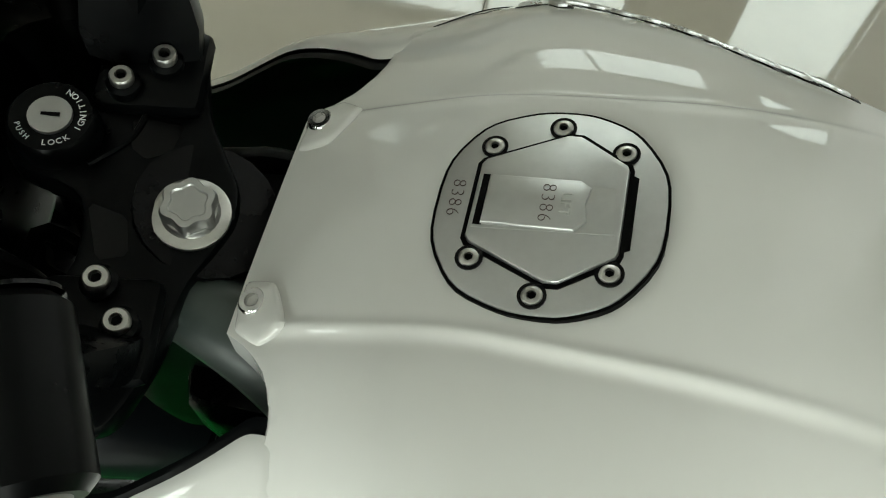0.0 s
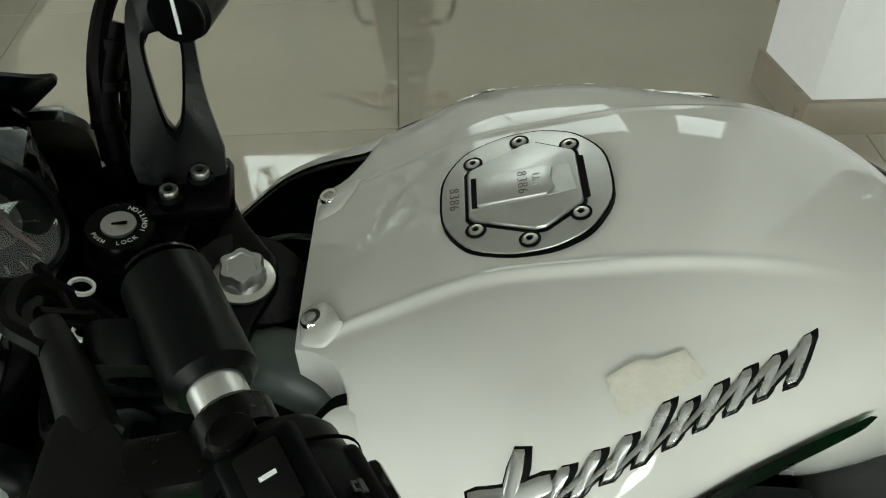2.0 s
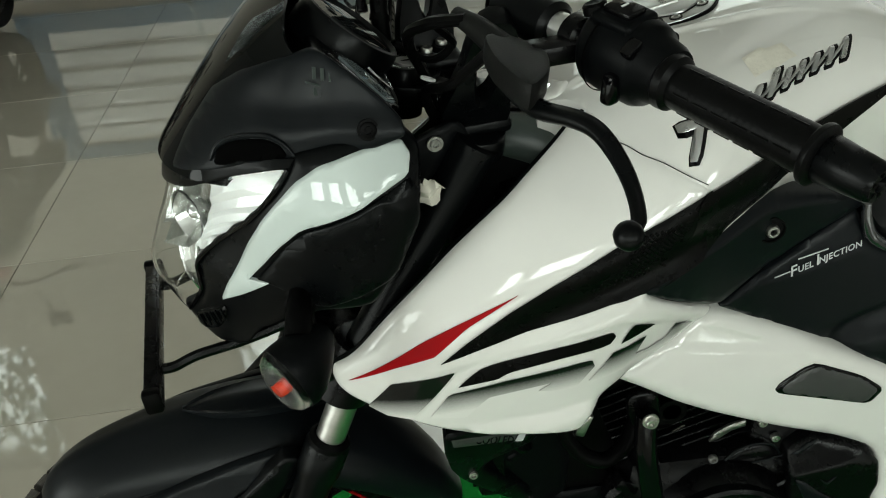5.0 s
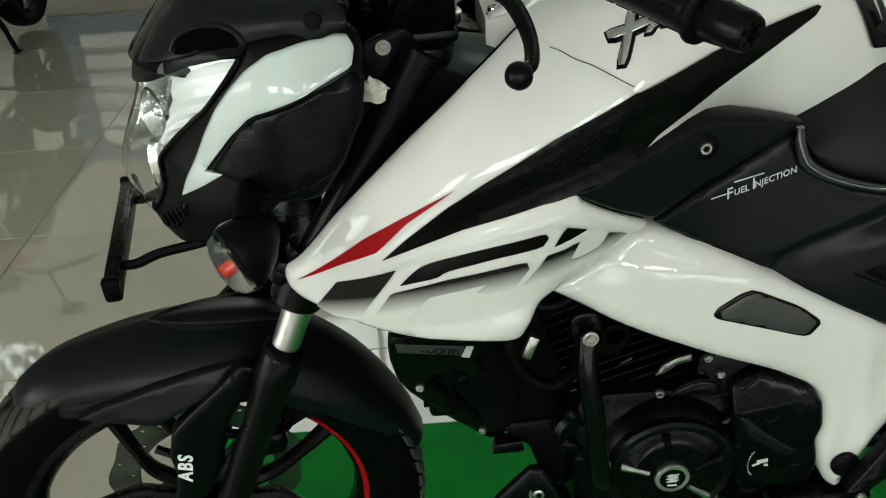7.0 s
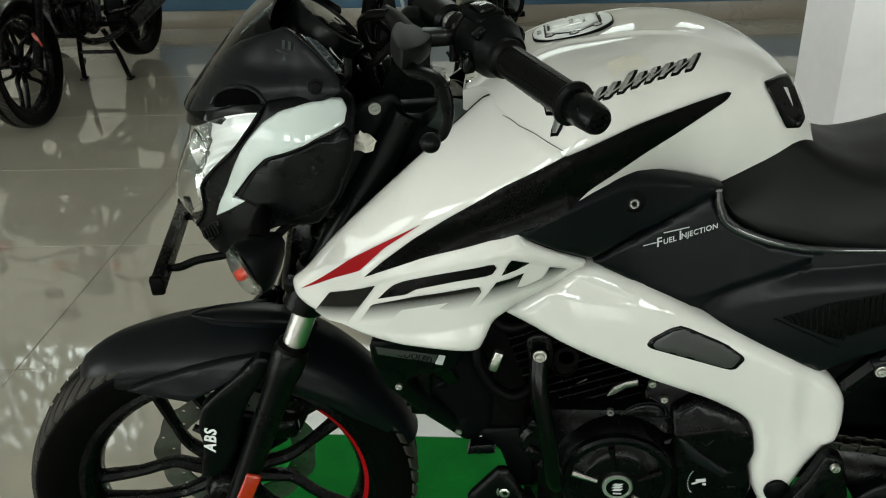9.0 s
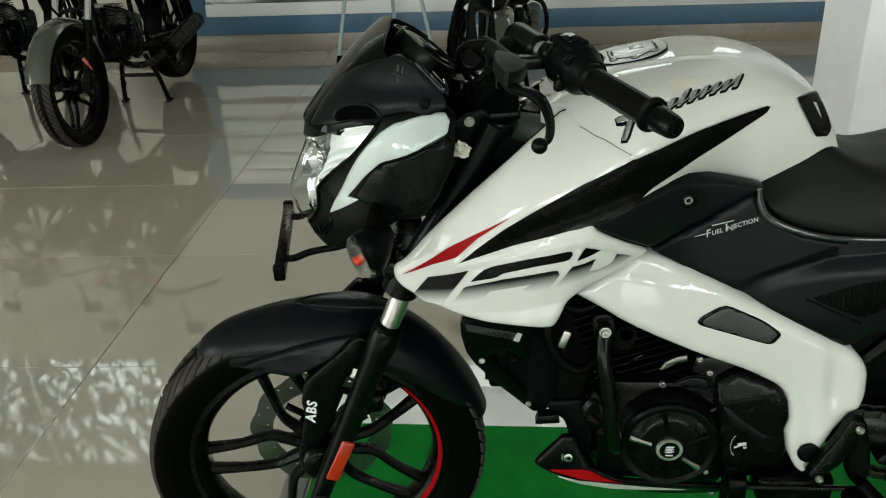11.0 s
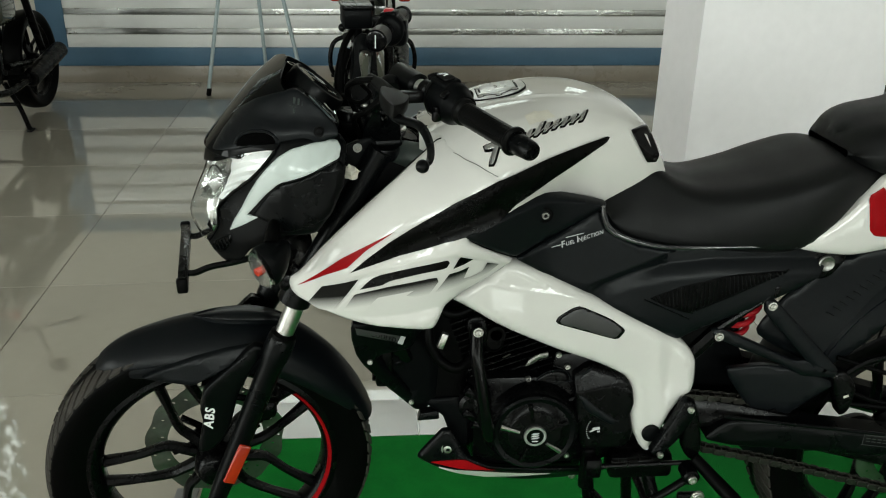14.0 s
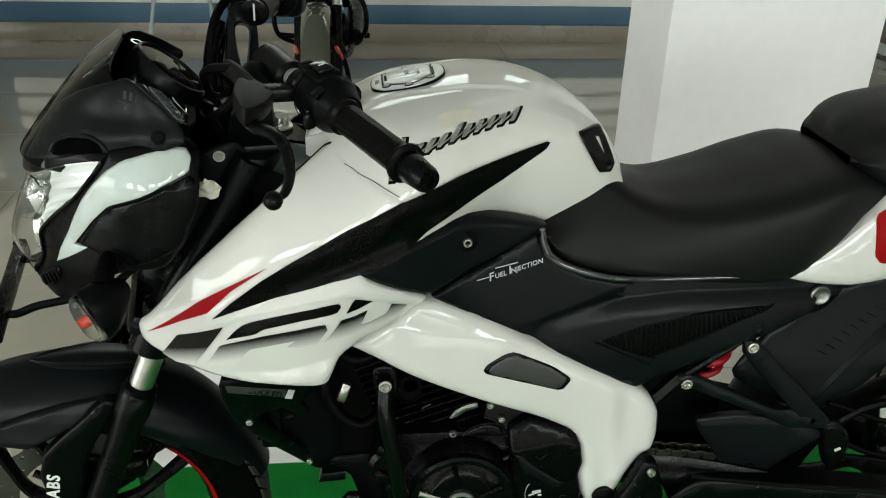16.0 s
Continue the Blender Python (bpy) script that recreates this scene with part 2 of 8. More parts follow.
def lerp(table, x):
    """Smooth value of a table of (x, value) pairs."""
    xs = [p[0] for p in table]
    ys = [p[1] for p in table]
    if x <= xs[0]:
        return ys[0]
    if x >= xs[-1]:
        return ys[-1]
    i = max(k for k in range(len(xs) - 1) if xs[k] <= x)
    h = xs[i + 1] - xs[i]
    u = (x - xs[i]) / h

    def slope(k):
        if k <= 0 or k >= len(xs) - 1:
            j = min(max(k, 0), len(xs) - 2) if k <= 0 else len(xs) - 2
            return (ys[j + 1] - ys[j]) / (xs[j + 1] - xs[j])
        return (ys[k + 1] - ys[k - 1]) / (xs[k + 1] - xs[k - 1])
    m0, m1 = slope(i) * h, slope(i + 1) * h
    return ((2 * u**3 - 3 * u**2 + 1) * ys[i] + (u**3 - 2 * u**2 + u) * m0 + (-2 * u**3 + 3 * u**2) * ys[i + 1] + (u**3 - u**2) * m1)


def lin(table, x):
    """Straight-line value of a table of (x, value) pairs."""
    if x <= table[0][0]:
        return table[0][1]
    for (x0, y0), (x1, y1) in zip(table, table[1:]):
        if x <= x1:
            return y0 + (y1 - y0) * (x - x0) / (x1 - x0)
    return table[-1][1]


def ramp(v, width):
    """0 to 1 with soft ends while v goes from 0 to width."""
    u = max(0.0, min(1.0, v / width))
    return u * u * (3 - 2 * u)


def box(cx, cy, cz, sx, sy, sz, bevel=0.0, seg=2, m=None):
    bm = bmesh.new()
    bmesh.ops.create_cube(bm, size=1)
    bm.transform(Matrix.Diagonal((sx, sy, sz, 1)))
    if bevel:
        bmesh.ops.bevel(bm, geom=bm.edges[:], offset=min(bevel, 0.49 * min(sx, sy, sz)), segments=seg, affect="EDGES", profile=0.5)
    bm.transform(Matrix.Translation((cx, cy, cz)) @ (m or Matrix()))
    return bm


def spline(points, n=8):
    """Catmull-Rom curve through points."""
    p = [Vector(q) for q in points]
    if len(p) < 3:
        return [p[0].lerp(p[-1], i / n) for i in range(n + 1)]
    p = [p[0] * 2 - p[1]] + p + [p[-1] * 2 - p[-2]]
    out = []
    for i in range(1, len(p) - 2):
        for k in range(n):
            u = k / n
            a, b, c, d = p[i - 1], p[i], p[i + 1], p[i + 2]
            out.append(0.5 * ((2 * b) + (c - a) * u + (2 * a - 5 * b + 4 * c - d) * u * u + (3 * b - a - 3 * c + d) * u**3))
    out.append(p[-2])
    return out


def rings(bm, loops, closed=True, cap=True):
    """Skins a list of loops of points."""
    vs = [[bm.verts.new(q) for q in lp] for lp in loops]
    n = len(vs[0])
    for a, b in zip(vs, vs[1:]):
        for i in range(n if closed else n - 1):
            j = (i + 1) % n
            bm.faces.new((a[i], a[j], b[j], b[i]))
    if cap and closed:
        bm.faces.new(vs[0][::-1])
        bm.faces.new(vs[-1])
    return vs


def tube(points, r, sides=12, n=8, flat=1.0, cap=True):
    """Tube along a smooth path; r is a number or one per point."""
    path = spline(points, n)
    rs = r if isinstance(r, (list, tuple)) else None
    bm = bmesh.new()
    loops = []
    up = Vector((0.13, 0.21, 1)).normalized()
    for i, q in enumerate(path):
        t = (path[min(i + 1, len(path) - 1)] - path[max(i - 1, 0)]).normalized()
        s = t.cross(up)
        s = s.normalized() if s.length > 1e-4 else Vector((1, 0, 0))
        w = s.cross(t)
        if rs:
            f = i / (len(path) - 1) * (len(rs) - 1)
            k = min(int(f), len(rs) - 2)
            rad = rs[k] + (rs[k + 1] - rs[k]) * (f - k)
        else:
            rad = r
        loops.append([q + s * rad * math.cos(2 * PI * a / sides) + w * rad * flat * math.sin(2 * PI * a / sides) for a in range(sides)])
    rings(bm, loops, True, cap)
    return bm


def lathe(profile, origin, axis, sides=24, cap=True):
    """Turns (along, radius) pairs about an axis through origin."""
    q = Vector(axis).normalized().to_track_quat("Z", "Y").to_matrix().to_4x4()
    bm = bmesh.new()
    loops = [[(max(r, 1e-5) * math.cos(2 * PI * a / sides), max(r, 1e-5) * math.sin(2 * PI * a / sides), h) for a in range(sides)] for h, r in profile]
    rings(bm, loops, True, cap)
    bm.transform(Matrix.Translation(origin) @ q)
    return bm


def rod(a, b, r, sides=14, bevel=0.0):
    a, b = Vector(a), Vector(b)
    L = (b - a).length
    e = min(bevel, r * 0.6, L * 0.4)
    prof = [(0, r), (L, r)] if not e else [(0, r - e), (e, r), (L - e, r), (L, r - e)]
    return lathe(prof, a, b - a, sides)


def rounded(outline, cut=0.25, times=2, keep=()):
    """Corner-cutting that rounds an outline; corners whose index is in keep stay sharp."""
    pts = [(Vector(p).to_2d(), i in keep) for i, p in enumerate(outline)]
    for _ in range(times):
        out = []
        n = len(pts)
        for i in range(n):
            (p, k), (a, _), (b, _) = pts[i], pts[i - 1], pts[(i + 1) % n]
            if k:
                out.append((p, True))
            else:
                out.append((p.lerp(a, cut), False))
                out.append((p.lerp(b, cut), False))
        pts = out
        cut = 0.25
    return [p for p, _ in pts]


def inside(p, poly):
    x, y = p
    hit = False
    for i in range(len(poly)):
        (x1, y1), (x2, y2) = poly[i - 1], poly[i]
        if (y1 > y) != (y2 > y) and x < (x2 - x1) * (y - y1) / (y2 - y1) + x1:
            hit = not hit
    return hit


def edge_distance(p, poly):
    best = 1e9
    p = Vector(p)
    for i in range(len(poly)):
        a, b = Vector(poly[i - 1]), Vector(poly[i])
        d = b - a
        u = max(0, min(1, (p - a).dot(d) / max(d.length_squared, 1e-12)))
        best = min(best, (a + d * u - p).length)
    return best


from mathutils.geometry import delaunay_2d_cdt


def plate(outline, yfun, thick=0.004, grid=0.014, edge=0.006, drop=0.003, lift=0.0, out=-1.0, lines=()):
    """A curved panel: the outline in x and z, laid on the surface y = yfun(x, z), with rounded edges and a thickness.
    out: the side to which it faces along y. lines: folds along which the mesh is finer."""
    poly = [Vector(p) for p in outline]
    dense = []
    for i in range(len(poly)):
        a, b = poly[i], poly[(i + 1) % len(poly)]
        k = max(1, int((b - a).length / grid))
        dense += [a.lerp(b, j / k) for j in range(k)]
    n = len(dense)
    pts = list(dense)
    edges = [(i, (i + 1) % n) for i in range(n)]
    if edge:
        area = sum(dense[i - 1].x * dense[i].y - dense[i].x * dense[i - 1].y for i in range(n))
        sgn = 1 if area > 0 else -1
        for f in (0.35, 1.0):
            for i in range(n):
                t = dense[(i + 1) % n] - dense[i - 1]
                if t.length < 1e-9:
                    continue
                nn = Vector((-t.y, t.x)).normalized() * sgn
                q = dense[i] + nn * edge * f
                if inside(q, dense) and edge_distance(q, dense) > edge * f * 0.9:
                    pts.append(q)
    xs, zs = [p.x for p in dense], [p.y for p in dense]
    x = min(xs) + grid * 0.5
    while x < max(xs):
        z = min(zs) + grid * 0.5
        while z < max(zs):
            if inside((x, z), dense) and edge_distance((x, z), dense) > max(edge * 1.3, grid * 0.45):
                pts.append(Vector((x, z)))
            z += grid
        x += grid
    for ln in lines:
        for a, b in zip(ln, ln[1:]):
            a, b = Vector(a), Vector(b)
            k = max(1, int((b - a).length / 0.004))
            nn = Vector((a.y - b.y, b.x - a.x)).normalized()
            for j in range(k):
                for off in (-0.0045, -0.0015, 0.0015, 0.0045):
                    q = a.lerp(b, (j + 0.5) / k) + nn * off
                    if inside(q, dense) and edge_distance(q, dense) > 0.0025:
                        pts.append(q)
    vs, es, fs, *_ = delaunay_2d_cdt(pts, edges, [list(range(n))], 1, 1e-7)
    bm = bmesh.new()
    front, back = [], []
    for v in vs:
        d = edge_distance(v, dense) if edge else 1
        s = 0.0 if d >= edge or not edge else (1 - d / edge) ** 2 * drop
        y = yfun(v.x, v.y)
        front.append(bm.verts.new((v.x, y + out * (lift - s), v.y)))
        back.append(bm.verts.new((v.x, y - out * (thick - lift), v.y)))
    count = {}
    for f in fs:
        bm.faces.new([front[i] for i in f])
        bm.faces.new([back[i] for i in reversed(f)])
        for i in range(len(f)):
            e = (f[i], f[(i + 1) % len(f)])
            count[tuple(sorted(e))] = count.get(tuple(sorted(e)), 0) + 1
    for (a, b), c in count.items():
        if c == 1:
            bm.faces.new((front[a], front[b], back[b], back[a]))
    return bm


def flat_plate(outline, origin, xdir, ydir, thick, bevel=0.001):
    """A prism: an outline in a plane through origin, extruded both ways along the normal."""
    o, u, v = Vector(origin), Vector(xdir).normalized(), Vector(ydir).normalized()
    nrm = u.cross(v)
    bm = bmesh.new()
    a = [bm.verts.new(o + u * p[0] + v * p[1] - nrm * thick / 2) for p in outline]
    b = [bm.verts.new(o + u * p[0] + v * p[1] + nrm * thick / 2) for p in outline]
    bm.faces.new(a[::-1])
    bm.faces.new(b)
    n = len(a)
    for i in range(n):
        bm.faces.new((a[i], a[(i + 1) % n], b[(i + 1) % n], b[i]))
    if bevel:
        bmesh.ops.recalc_face_normals(bm, faces=bm.faces)
        big = [e for e in bm.edges if len(e.link_faces) == 2 and max(len(f.verts) for f in e.link_faces) == n and n > 2]
        bmesh.ops.bevel(bm, geom=big, offset=bevel, segments=2, affect="EDGES", profile=0.5, clamp_overlap=True)
    return bm


def text_mesh(body, size, depth, m, spacing=1.0, shear=0.0, bold=0.0):
    """Raised lettering in Blender's own font, centred on the pose m."""
    cu = bpy.data.curves.new("lettering", "FONT")
    cu.body, cu.size, cu.extrude, cu.align_x, cu.align_y = body, size, depth, "CENTER", "CENTER"
    cu.space_character, cu.shear, cu.resolution_u, cu.offset = spacing, shear, 3, bold * size
    ob = bpy.data.objects.new("lettering", cu)
    me = bpy.data.meshes.new_from_object(ob)
    bm = bmesh.new()
    bm.from_mesh(me)
    bm.transform(m)
    bpy.data.objects.remove(ob)
    bpy.data.meshes.remove(me)
    bpy.data.curves.remove(cu)
    return bm


def bolt(origin, axis, r=0.006, h=0.005, washer=0.0):
    """Socket-head screw with a hexagonal recess."""
    bm = lathe([(0, r), (h * 0.8, r), (h, r * 0.86), (h, r * 0.5)], origin, axis, 16, cap=False)
    hexa = lathe([(h, r * 0.5), (h * 0.35, r * 0.5), (h * 0.35, 0)], origin, axis, 6, cap=False)
    out = [bm, hexa]
    if washer:
        out.append(lathe([(-0.001, washer), (0.0012, washer), (0.0012, r * 0.9)], origin, axis, 20, cap=False))
    return join(*out)


def socket(origin, axis, r, h):
    """Black hexagonal disc that paints the shade at the floor of a screw's socket."""
    return lathe([(h * 0.36, r * 0.47), (h * 0.42, r * 0.47), (h * 0.42, 0.0)], origin, axis, 6, False)


def mirror(bm):
    bm.transform(Matrix.Diagonal((1, -1, 1, 1)))
    bmesh.ops.reverse_faces(bm, faces=bm.faces)
    return bm

# ---- the room ----
ROOM_W, ROOM_E, ROOM_S, ROOM_N, ROOM_H = -6.6, 7.4, -7.0, 4.87, 4.5


def wall_with_openings(name, x0, x1, y0, y1, z0, z1, holes, along, material, label):
    """A wall as a grid of solid blocks round its openings; holes are (from, to, low, high) along the wall."""
    cuts = sorted({x0 if along == "x" else y0, x1 if along == "x" else y1, *[h[0] for h in holes], *[h[1] for h in holes]})
    zs = sorted({z0, z1, *[h[2] for h in holes], *[h[3] for h in holes]})
    bms = []
    for a, b in zip(cuts, cuts[1:]):
        for c, d in zip(zs, zs[1:]):
            if any(h[0] <= a and b <= h[1] and h[2] <= c and d <= h[3] for h in holes):
                continue
            if along == "x":
                bms.append(box((a + b) / 2, (y0 + y1) / 2, (c + d) / 2, b - a, y1 - y0, d - c))
            else:
                bms.append(box((x0 + x1) / 2, (a + b) / 2, (c + d) / 2, x1 - x0, b - a, d - c))
    bm = join(*bms)
    bmesh.ops.remove_doubles(bm, verts=bm.verts[:], dist=1e-5)
    return tagged(part(name, bm, material, smooth=False), label, "wall", kind="structure")


HIGH = [(-5.6, -2.88, 2.75, 4.1), (-1.27, 1.05, 2.7, 4.1), (1.85, 3.75, 2.7, 4.1)]
SHOP = [(-4.9 + 2.3 * k, -3.5 + 2.3 * k, 1.5, 3.0) for k in range(5)]
wall_with_openings("wall_north", ROOM_W, ROOM_E, ROOM_N, ROOM_N + 0.22, 0, ROOM_H, HIGH, "x", "wall_cream", "cream painted wall with high window openings")
wall_with_openings("wall_south", ROOM_W, ROOM_E, ROOM_S - 0.22, ROOM_S, 0, ROOM_H, SHOP, "x", "side_wall", "grey painted wall with five shopfront openings")
wall_with_openings("wall_west", ROOM_W - 0.22, ROOM_W, ROOM_S, ROOM_N, 0, ROOM_H, [(-6.0, -0.8, 0.3, 3.2)], "y", "side_wall", "plain grey painted side wall")
wall_with_openings("wall_east", ROOM_E, ROOM_E + 0.22, ROOM_S, ROOM_N, 0, ROOM_H, [], "y", "side_wall", "plain grey painted side wall")
tagged(part("ceiling", box((ROOM_W + ROOM_E) / 2, (ROOM_S + ROOM_N) / 2, ROOM_H + 0.1, ROOM_E - ROOM_W, ROOM_N - ROOM_S, 0.2), "ceiling", smooth=False),
       "plain pale grey showroom ceiling", "ceiling", kind="structure")
floor = tagged(part("floor", box((ROOM_W + ROOM_E) / 2, (ROOM_S + ROOM_N) / 2, -0.06, ROOM_E - ROOM_W, ROOM_N - ROOM_S, 0.102), "grout", smooth=False),
               "polished beige tiled showroom floor", "floor", kind="structure")


def window(name, h, y, label):
    """Aluminium frame with a mullion and glass in an opening of the north or south wall."""
    x0, x1, z0, z1 = h
    w = 0.05
    bars = [box((x0 + x1) / 2, y, z0 + w / 2, x1 - x0, 0.06, w, 0.004), box((x0 + x1) / 2, y, z1 - w / 2, x1 - x0, 0.06, w, 0.004)]
    n = max(2, round((x1 - x0) / 1.3))
    for i in range(n + 1):
        bars.append(box(x0 + w / 2 + (x1 - x0 - w) * i / n, y, (z0 + z1) / 2, w, 0.058, z1 - z0 - 2 * w, 0.004))
    fr = tagged(part(name, join(*bars), "window_frame"), label, "window", kind="structure")
    for i in range(n):
        a = x0 + w + (x1 - x0 - w) * i / n
        b = x0 + (x1 - x0 - w) * (i + 1) / n
        pane = part("pane", box((a + b) / 2, y, (z0 + z1) / 2, b - a, 0.005, z1 - z0 - 2 * w), "glass", fr, smooth=False)
        pane.visible_shadow = False
    return fr


for i, h in enumerate(HIGH):
    window("window_%d" % (i + 1), h, ROOM_N + 0.11, "high aluminium framed showroom window")
for i, h in enumerate(SHOP):
    window("window_%d" % (i + 4), h, ROOM_S - 0.11, "aluminium framed shopfront window")

# bright hazy sky behind the windows
backdrop = bpy.data.materials.new("hazy_sky")
backdrop.use_nodes = True
bn = backdrop.node_tree
bn.nodes.remove(bn.nodes["Principled BSDF"])
em = bn.nodes.new("ShaderNodeEmission")
em.inputs[0].default_value, em.inputs[1].default_value = (0.93, 0.97, 1.0, 1), 8.0
bn.links.new(em.outputs[0], bn.nodes["Material Output"].inputs[0])
M["backdrop"] = backdrop
tagged(part("backdrop", join(box(0, 16, 8, 60, 0.1, 22), box(0, -18, 8, 60, 0.1, 22), box(-24, -1, 8, 0.1, 34, 22)), "backdrop", smooth=False), "pale hazy daylight sky outside the windows", "sky", kind="structure")
tagged(part("ground", join(box(0, 10.6, -0.3, 60, 10.8, 0.1), box(0, -12.9, -0.3, 60, 11, 0.1)), "grout", smooth=False), "dusty ground outside the showroom", "ground", kind="structure")


def tree(x, y, h, spread, seed):
    rng = random.Random(seed)
    t = thing("tree", "leafy green tree outside the high window", "tree", (x, y, -0.25))
    t_xf = Matrix.Translation((x, y, -0.25))
    limbs = [tube([(0, 0, 0), (0.1, 0.05, h * 0.35), (-0.05, 0, h * 0.7)], [0.17, 0.12, 0.05], 10)]
    tips = []
    for k in range(9):
        a = k * 2.4
        z = h * (0.38 + 0.05 * k)
        tip = Vector((math.cos(a) * spread * rng.uniform(0.5, 1), math.sin(a) * spread * rng.uniform(0.5, 1), z + h * rng.uniform(0.12, 0.3)))
        limbs.append(tube([(0, 0, z), tip * 0.5 + Vector((0, 0, z * 0.55)), tip], [0.05, 0.03, 0.012], 6, 5))
        tips.append(tip)
    part("trunk", join(*limbs), "bark", t, xf=t_xf)
    bm = bmesh.new()
    for tip in tips:
        for _ in range(230):
            c = tip + Vector((rng.gauss(0, 0.55), rng.gauss(0, 0.55), rng.gauss(0, 0.45)))
            r = rng.uniform(0.06, 0.12)
            q = Euler((rng.uniform(0, 6), rng.uniform(0, 6), rng.uniform(0, 6))).to_matrix()
            bm.faces.new([bm.verts.new(c + q @ Vector(p)) for p in ((-r, 0, 0), (0, -r * 0.45, 0.01), (r, 0, 0), (0, r * 0.45, 0.01))])
    part("crown", bm, "leaf", t, smooth=False, xf=t_xf)


tree(-5.7, 6.9, 6.6, 1.4, 3)
tree(-7.1, 7.6, 7.0, 1.5, 8)
tree(-4.0, 7.8, 7.2, 1.4, 5)

# striped partition on the north wall: white laminate rows with polished strips in a blue surround
bx0, bx1 = -1.92, 4.4
surround = tagged(part("wall_panel", join(box((bx0 + bx1) / 2 - 0.06, ROOM_N - 0.018, 0.19, bx1 - bx0 + 0.24, 0.036, 0.13, 0.003),
                                          box(bx0 - 0.09, ROOM_N - 0.018, 0.66, 0.18, 0.036, 0.81, 0.003),
                                          box((bx0 + bx1) / 2 - 0.06, ROOM_N - 0.018, 1.115, bx1 - bx0 + 0.24, 0.036, 0.1, 0.003)), "blue"),
                  "blue painted surround with white panels and polished strips on the wall", "wall panel", kind="structure")
for i in range(6):
    z = 0.255 + i * 0.136
    part("white_row", box((bx0 + bx1) / 2, ROOM_N - 0.014, z + 0.045, bx1 - bx0, 0.028, 0.09, 0.002), "board", surround)
    if i < 5:
        part("metal_strip", box((bx0 + bx1) / 2, ROOM_N - 0.012, z + 0.113, bx1 - bx0, 0.022, 0.045, 0.002), "mirror_strip", surround)
tagged(part("baseboard", join(box((ROOM_W + ROOM_E) / 2, ROOM_N - 0.008, 0.06, ROOM_E - ROOM_W, 0.016, 0.12, 0.002)), "skirt"), "beige tiled baseboard along the wall", "baseboard", kind="structure")

# pillar with its tiled skirting
pc = [(1.385, 1.41), (2.06, 1.41), (2.01, 1.645), (1.335, 1.645)]
tagged(part("pillar", flat_plate(pc, (0, 0, ROOM_H / 2), (1, 0, 0), (0, 1, 0), ROOM_H, 0), "pillar_paint", smooth=False), "white painted square pillar with scuffed corners", "pillar", kind="structure")
sk = [(1.37, 1.395), (2.075, 1.395), (2.02, 1.66), (1.32, 1.66)]
tagged(part("trim", flat_plate(sk, (0, 0, 0.05), (1, 0, 0), (0, 1, 0), 0.1, 0.002), "skirt"), "beige skirting tile round the pillar foot", "skirting", kind="structure")

# staircase behind the pillar
st = thing("staircase", "white painted staircase with dark treads and bright steel rails", "staircase", (4.2, 4.3, 0))
for k in range(8):
    part("tread", box(3.95 + 0.27 * k, 4.35, 0.2 + 0.18 * k, 0.31, 0.9, 0.035, 0.005), "stair_stone", st)
    part("riser", box(4.08 + 0.27 * k, 4.35, 0.10 + 0.18 * k, 0.03, 0.86, 0.16), "wall", st)
part("stringer", flat_plate([(3.84, 0.0), (3.84, 0.18), (5.9, 1.56), (5.9, 1.25), (4.15, 0.0)], (0, 3.89, 0), (1, 0, 0), (0, 0, 1), 0.04, 0), "wall", st)
for dz in (0.42, 0.62, 0.82):
    part("rail", rod((3.7, 3.86, dz - 0.02), (5.9, 3.86, dz + 1.44), 0.019, 12), "chrome", st)
for k in range(4):
    part("rail_post", rod((3.86 + 0.54 * k, 3.86, 0.1 + 0.36 * k), (3.86 + 0.54 * k, 3.86, 0.95 + 0.36 * k), 0.016, 12), "chrome", st)

# carpet and mat under the motorcycle
tagged(part("carpet", box(1.0, -0.19, 0.003, 2.22, 1.31, 0.006, 0.002), "carpet"), "flat green carpet laid under the motorcycle", "carpet")
tagged(part("floor_mat", box(0.15, 0.55, 0.003, 0.52, 0.165, 0.006, 0.002), "mat_white"), "white floor strip beside the green carpet", "mat", group="white strips")
tagged(part("floor_mat", box(1.26, 0.55, 0.003, 1.69, 0.165, 0.006, 0.002), "mat_white"), "white floor strip beside the green carpet", "mat", group="white strips")
tagged(part("edging", box(-0.143, -0.18, 0.004, 0.052, 0.92, 0.008, 0.002), "edge_grey"), "grey edging strip along the green carpet", "edging")


def easel(x, y):
    e = thing("easel", "pale metal tripod easel with black rubber feet", "easel", (x, y, 0))
    top = (x + 0.33, y + 0.1, 1.75)
    for fx, fy in ((x, y), (x + 0.66, y), (x + 0.36, y + 0.34)):
        leg = part("leg", rod((fx, fy, 0.02), top, 0.013, 12), "easel", e)
        part("foot", rod((fx, fy, 0), Vector((fx, fy, 0)).lerp(Vector(top), 0.03), 0.017, 12, 0.004), "rubber", leg)
    part("ledge", box(x + 0.33, y - 0.02, 0.95, 0.6, 0.05, 0.02, 0.004), "easel", e)


easel(-0.88, 4.42)

